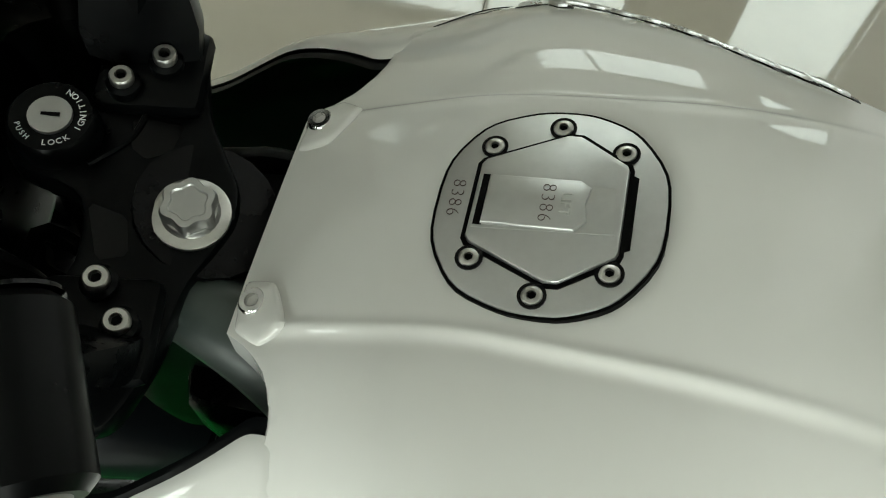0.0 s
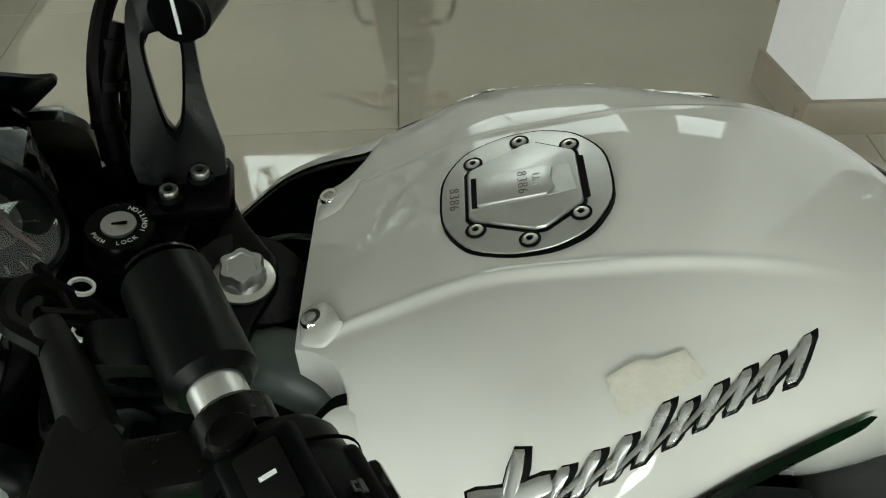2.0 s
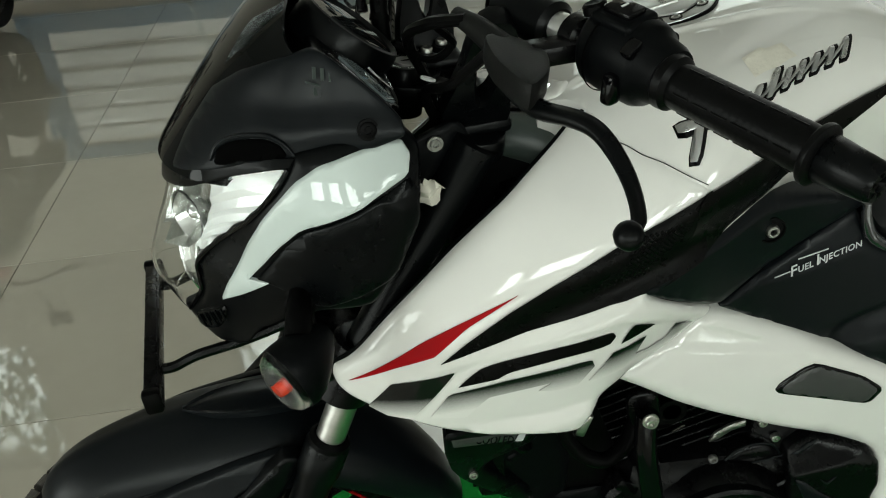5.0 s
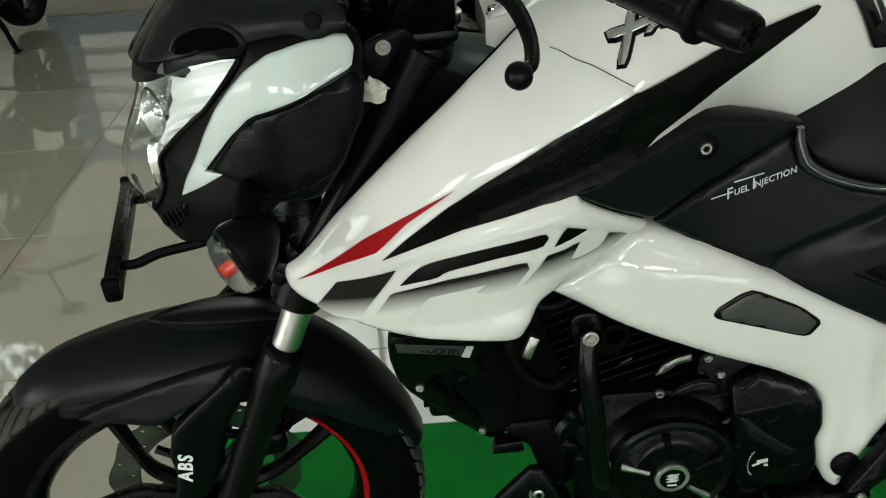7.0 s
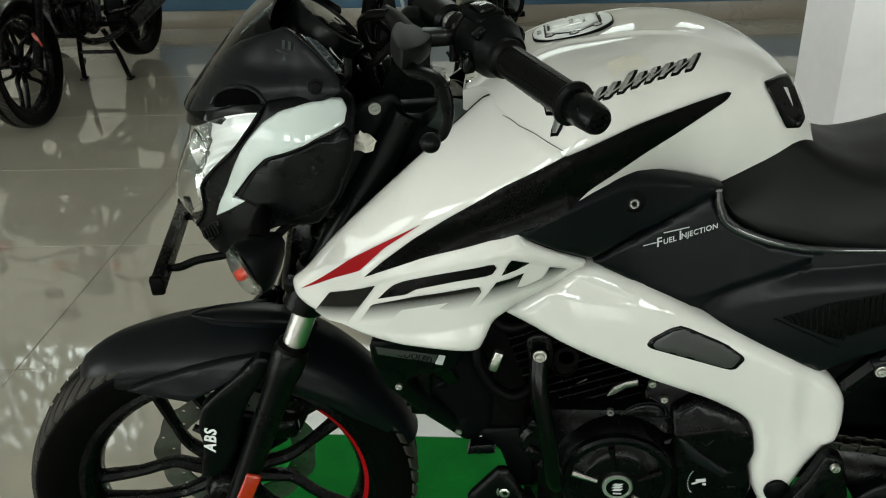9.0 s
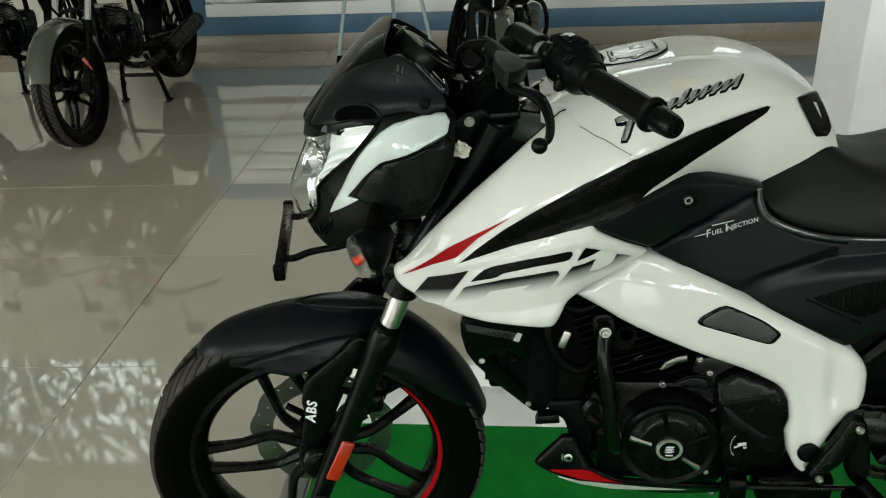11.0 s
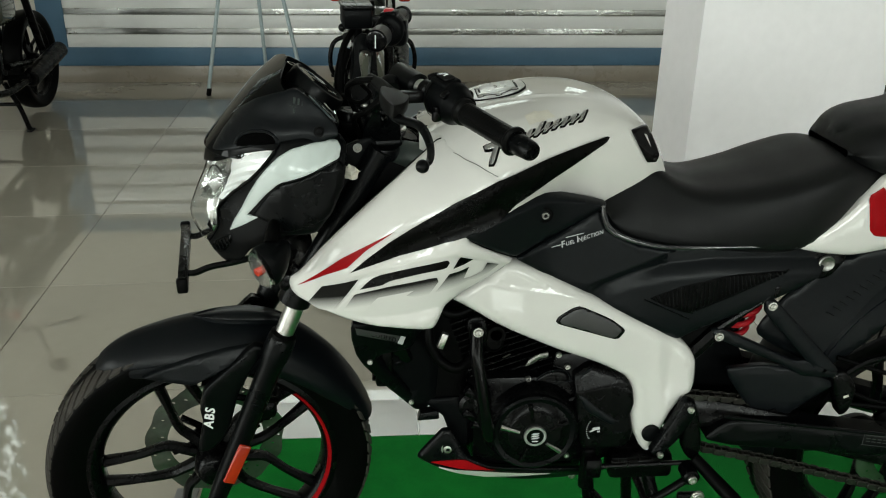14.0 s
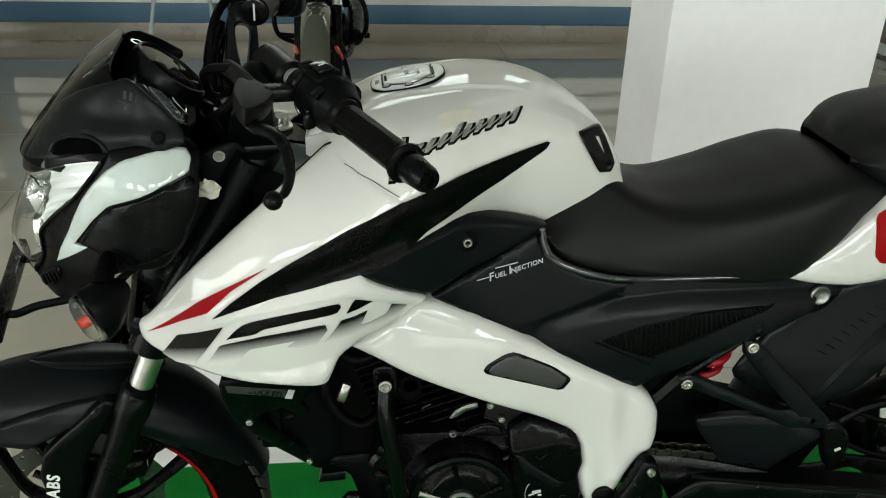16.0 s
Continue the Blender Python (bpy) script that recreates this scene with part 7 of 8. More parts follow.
for s in (-1, 1):
    fy = lambda x, z: -visor_y(x, z)
    # an S-shaped fold runs along the panel
    fold = [(0.058, 0.962), (0.084, 0.990), (0.109, 1.004), (0.142, 1.013), (0.165, 1.012), (0.206, 1.014), (0.25, 1.016)]
    fy2 = lambda x, z: fy(x, z) - 0.010 * min(1.0, max(0.0, (x - lerp(VN, z)) / 0.04)) / (1 + math.exp((z - lin(fold, x)) / 0.0028))
    bm = plate(rounded([(0.060, 0.957), (0.080, 0.986), (0.108, 1.019), (0.133, 1.038), (0.157, 1.050), (0.186, 1.060), (0.195, 1.058), (0.221, 1.038), (0.243, 1.016), (0.243, 1.005), (0.219, 0.992), (0.188, 0.986), (0.155, 0.983), (0.123, 0.980), (0.090, 0.968)], 0.10, 2), fy2, 0.006, 0.006, 0.003, 0.002, 0.004)
    pn = part("screen_side", bm if s < 0 else mirror(bm), "satin_grey", vis, "satin black side of the fly screen")
    # the opening isn't cut: a near-black plate paints its shade on the panel
    bm = plate(rounded([(0.096, 0.973), (0.101, 0.984), (0.108, 0.991), (0.122, 0.998), (0.141, 1.001), (0.151, 0.997), (0.157, 0.9855), (0.123, 0.9815)], 0.16, 2), fy2, 0.002, 0.006, 0.002, 0.002, 0.0052)
    part("air_slot", bm if s < 0 else mirror(bm), "hollow_shade", pn, "near-black plate drawn as the shaded air opening in the screen's side")
    hood = tube([(x, fy2(x, z) - 0.0055, z) for x, z in ((0.095, 0.977), (0.101, 0.986), (0.109, 0.993), (0.123, 1.000), (0.141, 1.003), (0.153, 0.998), (0.160, 0.988))], [0.0012, 0.0022, 0.0026, 0.0026, 0.0024, 0.0018, 0.0010], 8, 5)
    part("slot_lip", hood if s < 0 else mirror(hood), "satin_grey", pn)
    part("screen_bolt", bolt((0.217, s * (-fy2(0.217, 1.009) + 0.005), 1.009), (0, s, 0.3), 0.0065, 0.003, 0.0085), "rubber", pn)
    bars = join(*[box(0.186 + dx, -(-fy(0.186, 1.042)) - 0.0085, 1.043 + dz, a, 0.0006, b, m=pose(0, 0, 0, -24, ang, 22)) for dx, dz, a, b, ang in ((0.0, 0.004, 0.003, 0.009, 20), (0.006, 0.002, 0.003, 0.009, 20), (0.012, -0.001, 0.003, 0.008, 20), (0.001, -0.006, 0.022, 0.0014, 30), (-0.001, -0.011, 0.003, 0.006, 20), (0.004, -0.013, 0.003, 0.006, 20))])
    part("screen_mark", bars if s < 0 else mirror(bars), "frame_grey", pn)

# instrument cluster
ICX = STEER @ Matrix.Translation((0.224, 0.004, 1.026)) @ pose(0, 0, 0, -50, 0, 90)
bezel = [(-0.0960, 0.0400), (0.0500, 0.0400), (0.0970, -0.0150), (0.0450, -0.0440), (-0.0790, -0.0450), (-0.1440, -0.0180)]
ic = part("instrument_panel", plate(rounded(bezel, 0.10, 2), lambda x, z: 0.0, 0.040, 0.012, 0.006, 0.005), "satin_black", bike, "black instrument cluster with a round dial and screens", xf=ICX)
DC = (-0.010, 0.0, 0.002)
dial = part("dial", lathe([(-0.01, 0.0485), (0.014, 0.0475), (0.019, 0.0455), (0.020, 0.0430), (0.013, 0.0405), (0.011, 0.0)], DC, (0, -1, 0), 48), "satin_black", ic, "round speed dial in a thick black rim", xf=ICX)
part("dial_face", lathe([(0.0115, 0.0405), (0.0122, 0.02), (0.0123, 0.0)], DC, (0, -1, 0), 40, False), "screen", dial, xf=ICX)
part("dial_glass", lathe([(0.0172, 0.0425), (0.0188, 0.028), (0.0194, 0.001)], DC, (0, -1, 0), 40, False), "glass", dial, xf=ICX).visible_shadow = False
part("dial_needle", box(DC[0] - 0.003, -0.0145, DC[2] - 0.017, 0.0026, 0.001, 0.036, m=pose(0, 0, 0, 0, 25, 0)), "pen", dial, "thin dark red needle", xf=ICX)
for k in range(15):
    a = 0.5 + 0.27 * k
    part("dial_mark", box(DC[0] + 0.035 * math.cos(a), -0.0128, DC[2] + 0.035 * math.sin(a), 0.0012, 0.0006, 0.005, m=pose(0, 0, 0, 0, 90 - math.degrees(a), 0)), "frame_grey", dial, xf=ICX)
for o, rim in (([(0.0530, 0.0230), (0.0790, -0.0142), (0.0385, -0.0162), (0.0425, 0.0160)], [(0.0480, 0.0330), (0.0880, -0.0150), (0.0420, -0.0310), (0.0330, 0.0200)]),
               ([(-0.0840, 0.0240), (-0.0758, 0.0100), (-0.0840, -0.0060), (-0.1182, -0.0227), (-0.1264, -0.0122)], [(-0.0860, 0.0330), (-0.0680, 0.0260), (-0.0640, -0.0300), (-0.1230, -0.0280), (-0.1350, -0.0140)])):
    fr_ = part("screen_frame", plate(rounded(rim, 0.06, 1), lambda x, z: 0.0, 0.004, 0.010, 0.002, 0.0015, 0.004), "gloss_black", ic, xf=ICX)
    part("lcd_panel", plate(rounded(o, 0.06, 1), lambda x, z: 0.0, 0.003, 0.010, 0, 0, 0.0060), "lcd", fr_, xf=ICX)
part("screen_trim", tube([(-0.0790, -0.0082, -0.0050), (-0.0860, -0.0082, -0.0080), (-0.1000, -0.0082, -0.0222), (-0.0660, -0.0082, -0.0228)], 0.0011, 8, 1), "chrome", ic, "bright V-shaped trim", xf=ICX)
part("key_ring", lathe([(-0.0012, 0.0085), (0.0012, 0.0085), (0.0012, 0.0065), (-0.0012, 0.0065), (-0.0012, 0.0085)], (0.031, -0.008, 0.044), (0, -1, 0.3), 20, False), "chrome", ic, xf=ICX)

# turn indicators, number-plate stay
for s in (-1, 1):
    st = tube([(0.152, -0.085, 0.850), (0.146, -0.125, 0.862), (0.140, -0.152, 0.860), (0.136, -0.170, 0.848)], [0.009, 0.0100, 0.0110, 0.0125], 14)
    stalk = part("indicator_stalk", st if s < 0 else mirror(st), "rubber", bike, "black rubber turn indicator")
    for k in range(4):
        y0 = -0.108 - 0.012 * k
        rib = lathe([(-0.0018, 0.0105), (0.0, 0.0128 + 0.0003 * k), (0.0018, 0.0105)], (0.1495 - 0.0028 * k, y0, 0.8575 + 0.0012 * (k if k < 2 else 3 - k)), (0.2, 1, 0), 14, False)
        part("stalk_rib", rib if s < 0 else mirror(rib), "rubber", stalk)
    place = Matrix.Translation((0.130, -0.180, 0.821)) @ pose(0, 0, 0, 0, -16, 30)

    def oval(stations, n=24):
        """Upright ovals one behind the other: place along, half width, half height, rise."""
        bm = bmesh.new()
        rings(bm, [[(x, w * math.cos(2 * PI * k / n), rise + h * math.sin(2 * PI * k / n)) for k in range(n)] for x, w, h, rise in stations], True, True)
        bm.transform(place)
        return bm
    for nm, stations, mname, lbl in (("indicator_body", [(-0.011, 0.0255, 0.0350, 0), (-0.006, 0.0270, 0.0362, 0), (0.006, 0.0255, 0.0335, 0.001), (0.020, 0.0200, 0.0260, 0.004), (0.033, 0.0120, 0.0165, 0.008), (0.040, 0.0050, 0.0080, 0.010)], "matte_black", ""),
                                     ("indicator_lens", [(-0.0275, 0.0060, 0.0120, 0), (-0.0255, 0.0140, 0.0230, 0), (-0.0205, 0.0215, 0.0310, 0), (-0.0115, 0.0255, 0.0352, 0)], "clear", "clear indicator lens"),
                                     ("indicator_reflector", [(-0.0125, 0.0020, 0.0040, 0), (-0.0135, 0.0140, 0.0210, 0), (-0.0165, 0.0220, 0.0320, 0)], "lamp_silver", ""),
                                     ("indicator_bulb", [(-0.0235, 0.0020, 0.0025, 0), (-0.0215, 0.0055, 0.0065, 0), (-0.0135, 0.0060, 0.0070, 0)], "amber", "amber bulb")):
        ob = part(nm, oval(stations) if s < 0 else mirror(oval(stations)), mname, stalk, lbl)
        if mname == "clear":
            ob.visible_shadow = False
# flat channel across the front that would carry the number plate
pst = part("plate_stay", join(box(0.002, -0.010, 0.760, 0.005, 0.212, 0.020, 0.0015), box(-0.004, -0.010, 0.7695, 0.012, 0.212, 0.004, 0.0012), box(-0.004, -0.010, 0.7505, 0.012, 0.212, 0.004, 0.0012)), "metal_black", bike, "black number plate bracket without a plate")
# the slots aren't cut: black strips on the bar paint their shade
for y0 in (0.045, -0.065):
    part("stay_slot_shade", box(-0.0012, y0, 0.760, 0.002, 0.05, 0.006, 0.0004), "rubber", pst)
part("stay_cap", box(-0.004, 0.092, 0.760, 0.017, 0.012, 0.026, 0.004), "rubber", pst)
part("stay_cap", box(-0.004, -0.112, 0.760, 0.017, 0.012, 0.026, 0.004), "rubber", pst)
for s in (-1, 1):
    arm = tube([(0.004, -0.067, 0.756), (0.016, -0.067, 0.756), (0.040, -0.067, 0.764), (0.085, -0.067, 0.770), (0.130, -0.067, 0.782), (0.160, -0.067, 0.806), (0.19, -0.067, 0.815)], 0.0055, 8)
    part("stay_arm", arm if s < 0 else mirror(arm), "metal_black", pst)
part("masking_tape", plate([(0.238, 0.957), (0.249, 0.950), (0.252, 0.943), (0.259, 0.954), (0.266, 0.946), (0.277, 0.938), (0.272, 0.927), (0.258, 0.929), (0.246, 0.923), (0.240, 0.928), (0.236, 0.938)], lambda x, z: -0.128 - 0.15 * (x - 0.25) + 0.006 * math.sin(260 * x + 60 * z) + 0.003 * math.sin(520 * z), 0.001, 0.004, 0, 0, 0), "tape", bike, "scrap of cream masking tape stuck behind the headlamp")

# ---- yokes, risers, bars ----
yoke_o = [(0.375, -0.012), (0.375, 0.006), (0.366, 0.022), (0.353, 0.048), (0.346, 0.085), (0.336, 0.118), (0.312, 0.124), (0.291, 0.108), (0.296, 0.064), (0.300, 0.044), (0.270, 0.052), (0.257, 0.032), (0.262, 0.006), (0.302, -0.004), (0.306, -0.040), (0.296, -0.060), (0.291, -0.105), (0.312, -0.122), (0.336, -0.118), (0.350, -0.085), (0.357, -0.048), (0.367, -0.030)]
ty = part("top_yoke", flat_plate(rounded(yoke_o, 0.2, 2), (0.0, 0.004, 0.953 + 0.12 * 0.32), (1, 0, -0.12), (0, 1, 0), 0.020, 0.003), "satin_black", bike, "black cast top yoke")
for po in ([(0.318, 0.043), (0.344, 0.043), (0.340, 0.026), (0.328, 0.020), (0.320, 0.026)], [(0.306, -0.006), (0.326, -0.012), (0.330, -0.032), (0.316, -0.036)]):
    part("yoke_pocket", flat_plate(rounded(po, 0.12, 1), (0.0, 0.0, 0.953 + 0.12 * 0.32 + 0.0098), (1, 0, -0.12), (0, 1, 0), 0.0012, 0), "gloss_black", ty)
part("yoke_rib", tube([(0.300, 0.014, 0.9662), (0.316, 0.030, 0.9643), (0.322, 0.046, 0.9640)], 0.0016, 6, 6), "satin_black", ty)


def lobed_nut():
    """A fluted nut with a sunken top."""
    bm = bmesh.new()
    loops = []
    for h, f in ((0.004, 1.0), (0.0125, 1.0), (0.0145, 0.93), (0.0145, 0.70), (0.0135, 0.64), (0.0135, 0.01)):
        loops.append([((0.0130 + 0.0012 * math.cos(6 * a)) * f * math.cos(a), (0.0130 + 0.0012 * math.cos(6 * a)) * f * math.sin(a), h) for a in [2 * PI * k / 48 for k in range(48)]])
    rings(bm, loops, True, True)
    bm.transform(Matrix.Translation((0.353, -0.008, 0.960)) @ Vector((0.12, 0, 1)).to_track_quat("Z", "Y").to_matrix().to_4x4())
    return bm


part("stem_washer", lathe([(0, 0.0192), (0.0022, 0.0192), (0.003, 0.0182), (0.003, 0.0)], (0.353, -0.008, 0.960), (0.12, 0, 1), 32), "steel", ty)
part("stem_nut", join(lathe([(0.003, 0.0142), (0.005, 0.0142), (0.007, 0.0130)], (0.353, -0.008, 0.960), (0.12, 0, 1), 24), lobed_nut()), "brushed", ty, "silver lobed steering stem nut")
ig = part("ignition_switch", lathe([(-0.04, 0.019), (-0.01, 0.0215), (0.008, 0.0212), (0.0108, 0.019), (0.0105, 0.0112)], (0.283, 0.030, 0.972), (0.12, 0, 1), 32), "satin_black", ty, "black ignition switch with a silver key barrel")
part("key_barrel", lathe([(0.008, 0.0105), (0.0125, 0.0102), (0.0125, 0.0)], (0.283, 0.030, 0.972), (0.12, 0, 1), 28), "brushed", ig)
# black strip on the solid barrel, painting the dark inside a keyhole
part("key_slot_shade", box(0.2845, 0.030, 0.9846, 0.010, 0.0018, 0.0006), "rubber", ig)


def ring_text(body, radius, start, step, size):
    """Letters set one by one round the ignition switch."""
    bms = []
    base = Matrix.Translation((0.2843, 0.030, 0.9832)) @ pose(0, 0, 0, 0, 6.8, 0)
    for k, ch in enumerate(body):
        a = radians(start + step * k)
        bms.append(text_mesh(ch, size, 0.00015, base @ Matrix.Translation((radius * math.cos(a), radius * math.sin(a), 0)) @ Matrix.Rotation(a + (PI / 2 if step > 0 else -PI / 2), 4, "Z")))
    return join(*bms)


part("lettering", ring_text("IGNITION", 0.0152, -22, 12.5, 0.0044), "white_print", ig, "white printed lettering")
part("lettering", ring_text("LOCK", 0.0152, -88, 13, 0.0042), "white_print", ig)
part("lettering", ring_text("PUSH", 0.0152, 205, 11, 0.0036), "white_print", ig)
for x, y, z in ((0.323, -0.051, 0.980), (0.337, -0.071, 0.982), (0.312, 0.056, 0.980), (0.331, 0.070, 0.980)):
    part("bolt_boss", rod((x - 0.002, y, z - 0.02), (x, y, z - 0.0015), 0.0085, 18, 0.002), "satin_black", ty)
    part("yoke_bolt", bolt((x, y, z - 0.002), (0.12, 0, 1), 0.0060, 0.0052), "steel", ty, "bright steel socket screw")
    part("socket_shade", socket((x, y, z - 0.002), (0.12, 0, 1), 0.0060, 0.0052), "rubber", ty)


def riser(s):
    """Forged arm from the yoke up to the handlebar clamp, pierced by a long slot."""
    cl = Vector((0.3496, -0.123, 1.0745))
    web = rounded([(-0.030, -0.006), (0.030, -0.006), (0.030, 0.012), (0.021, 0.050), (0.019, 0.100), (0.010, 0.122), (-0.012, 0.122), (-0.020, 0.100), (-0.022, 0.055), (-0.031, 0.016)], 0.2, 2)
    slot = rounded([(-0.004, 0.030), (0.004, 0.030), (0.011, 0.075), (0.010, 0.092), (-0.010, 0.092), (-0.011, 0.075)], 0.25, 2)
    up = (Vector((0.338, -0.116, 1.075)) - Vector((0.326, -0.062, 0.966))).normalized()
    side = Vector((1, -0.10, -0.12)).normalized()
    up = (up - side * up.dot(side)).normalized()
    nn = side.cross(up)
    bm = bmesh.new()
    o = Vector((0.318, -0.080, 0.972))
    n = len(web)
    cen = Vector((0.0, 0.065))

    def ring_of(poly):
        out = []
        for k in range(48):
            a = 2 * PI * k / 48
            d = Vector((math.cos(a), math.sin(a)))
            best = 0.001
            for q in range(len(poly)):
                p0, p1 = Vector(poly[q - 1]) - cen, Vector(poly[q]) - cen
                den = d.x * (p1.y - p0.y) - d.y * (p1.x - p0.x)
                if abs(den) < 1e-9:
                    continue
                t = (p0.x * (p1.y - p0.y) - p0.y * (p1.x - p0.x)) / den
                w = (p0.x * d.y - p0.y * d.x) / den
                if t > 0 and -1e-6 <= w <= 1 + 1e-6:
                    best = max(best, t)
            out.append(cen + d * best)
        return out
    outer, inner = ring_of(web), ring_of(slot)
    loops = []
    for poly, h, f in ((inner, -0.008, 1.0), (inner, 0.008, 1.0), (inner, 0.011, 1.18), (outer, 0.009, 0.97), (outer, 0.004, 1.0), (outer, -0.004, 1.0), (outer, -0.009, 0.97), (inner, -0.011, 1.18), (inner, -0.008, 1.0)):
        loops.append([o + side * (cen.x + (p.x - cen.x) * f) + up * (cen.y + (p.y - cen.y) * f) + nn * h for p in poly])
    rings(bm, loops, True, False)
    bm = join(bm, box(0.322, -0.070, 0.965, 0.056, 0.050, 0.014, 0.006))
    r1 = part("handlebar_riser", bm if s < 0 else mirror(bm), "satin_black", bike, "black forged handlebar riser with a long slot")
    c = rod(cl + Vector((-0.009, 0.0245, 0.002)), cl + Vector((0.012, -0.0345, -0.002)), 0.0188, 24, 0.004)
    part("clamp_barrel", c if s < 0 else mirror(c), "satin_black", r1)
    p = lathe([(0, 0.0170), (0.0015, 0.0170), (0.002, 0.015), (0.001, 0.0)], cl + Vector((-0.0092, 0.0250, 0.002)), (-0.33, 0.93, 0.07), 24)
    part("barrel_plug", p if s < 0 else mirror(p), "gloss_black", r1)
    pm = box(0, 0, 0, 0.0022, 0.0012, 0.022)
    pm.transform(Matrix.Translation(cl + Vector((-0.0096, 0.0263, 0.002))) @ Vector((-0.33, 0.93, 0.07)).to_track_quat("Y", "Z").to_matrix().to_4x4())
    part("plug_mark", pm if s < 0 else mirror(pm), "print", r1)
    return r1


for s in (-1, 1):
    riser(s)
BAR0, BAR1 = Vector((0.355, -0.140, 1.0755)), Vector((0.4510, -0.392, 1.0580))
BD = (BAR1 - BAR0).normalized()
for s in (-1, 1):
    def put(name, bm, material, parent=bike, label="", angle=40):
        return part(name, bm if s < 0 else mirror(bm), material, parent, label, angle=angle)
    hb = put("handlebar", rod(BAR0, BAR1 - BD * 0.01, 0.0112, 20), "silver_bar", bike, "silver tubular handlebar")
    g0 = BAR0 + BD * 0.150
    gp = [(0, 0.0150), (0.004, 0.0190), (0.010, 0.0185), (0.013, 0.0148)]
    for k in range(18):
        gp += [(0.014 + 0.0052 * k, 0.01510), (0.0155 + 0.0052 * k, 0.01525), (0.0175 + 0.0052 * k, 0.01525)]
    gp += [(0.111, 0.0146), (0.112, 0.0186), (0.1135, 0.0194), (0.116, 0.0192), (0.1185, 0.0150)]
    gr = put("grip", lathe(gp, g0 - BD * 0.03, BD, 24), "grip_rubber", hb, "black ribbed rubber grip")
    rb = []
    for k in range(5):
        a = 2 * PI * k / 5 + 0.3
        e1 = BD.orthogonal().normalized()
        e2 = BD.cross(e1)
        o = (e1 * math.cos(a) + e2 * math.sin(a)) * 0.0150
        for j in range(6):
            c0 = g0 + BD * (-0.010 + 0.0148 * j)
            rb.append(tube([c0 + o, c0 + BD * 0.0115 + o], 0.0009, 6, 2))
    for b_ in rb:
        put("grip_pad", b_, "grip_rubber", gr)
    be = put("bar_end", lathe([(0.088, 0.0135), (0.090, 0.0148), (0.119, 0.0124), (0.1225, 0.0108), (0.1225, 0.005), (0.119, 0.004), (0.119, 0)], g0 - BD * 0.0, BD, 28), "satin_black", hb, "black bar-end weight")
    # black discs on the end face paint the dark of small holes
    put("bar_end_hole_shade", join(*[lathe([(0.1226, 0.0015), (0.1232, 0.0015)], g0 + (BD.orthogonal().normalized() * math.cos(a) + BD.cross(BD.orthogonal().normalized()) * math.sin(a)) * 0.0072, BD, 8) for a in [2 * PI * k / 6 for k in range(6)]]), "rubber", be)
    # switch housing
    sc = BAR0 + BD * 0.084 + Vector((0.005, 0.002, 0.0))
    q = Matrix.Translation(sc) @ BD.to_track_quat("Y", "Z").to_matrix().to_4x4()
    b1 = lathe([(-0.031, 0.020), (-0.029, 0.0255), (-0.024, 0.0290), (-0.003, 0.0305), (0.016, 0.0300), (0.022, 0.0275), (0.026, 0.0235), (0.036, 0.0215), (0.041, 0.0190)], (0, 0, 0), (0, 1, 0), 36)
    b1.transform(Matrix.Diagonal((0.90, 1, 1, 1)))
    b2 = box(-0.008, 0.000, -0.013, 0.044, 0.044, 0.036, 0.012, 3)
    b3 = box(0.003, -0.006, 0.0255, 0.030, 0.036, 0.012, 0.004, 3, m=pose(0, 0, 0, 0, 8, 0))
    b4 = box(-0.0225, 0.003, 0.004, 0.012, 0.032, 0.024, 0.004, 3)
    bm = join(b1, b2)
    bm.transform(q)
    sw = put("switch_housing", bm, "matte_black", hb, "black switch housing", 50)

    def sub(name, bm, material, label=""):
        bm.transform(q)
        return put(name, bm, material, sw, label)
    sub("rocker_block", b3, "matte_black")
    sub("slider_block", b4, "matte_black")
    sub("seam", lathe([(-0.0152, 0.0301), (-0.0148, 0.0306), (-0.0138, 0.0306), (-0.0134, 0.0301)], (0, 0, 0), (0, 1, 0), 36, False), "hollow_shade")
    if s < 0:
        sub("high_beam_switch", box(0.004, -0.006, 0.0325, 0.017, 0.024, 0.006, 0.002, m=pose(0, 0, 0, 0, 8, 0)), "gloss_black", "black rocker switch")
        sub("rocker_mark", box(0.004, -0.006, 0.0357, 0.006, 0.0015, 0.0006, m=pose(0, 0, 0, 0, 8, 0)), "white_print")
        sub("indicator_switch", box(-0.028, 0.004, 0.004, 0.010, 0.020, 0.012, 0.003, m=pose(0, 0, 0, 0, 0, 0)), "gloss_black", "black slide switch")
        sub("lock_symbol", join(box(-0.0218, 0.006, 0.0208, 0.0006, 0.0050, 0.0030, m=pose(0, 0, 0, 0, 40, 0)), box(-0.0196, 0.0045, 0.0232, 0.0006, 0.0008, 0.0030, m=pose(0, 0, 0, 0, 40, 0)), box(-0.0196, 0.0075, 0.0232, 0.0006, 0.0008, 0.0030, m=pose(0, 0, 0, 0, 40, 0)), box(-0.0187, 0.006, 0.0242, 0.0006, 0.0038, 0.0008, m=pose(0, 0, 0, 0, 40, 0))), "grey_panel")
        sub("horn_button", lathe([(0, 0.008), (0.006, 0.008), (0.008, 0.005)], (-0.022, 0.006, -0.020), (-1, 0, -0.3), 16), "gloss_black")
        sub("pass_trigger", box(0.028, 0.012, -0.010, 0.012, 0.010, 0.022, 0.003), "gloss_black")
        sub("screw", bolt((-0.012, -0.018, -0.0315), (0, 0, -1), 0.004, 0.002), "steel")
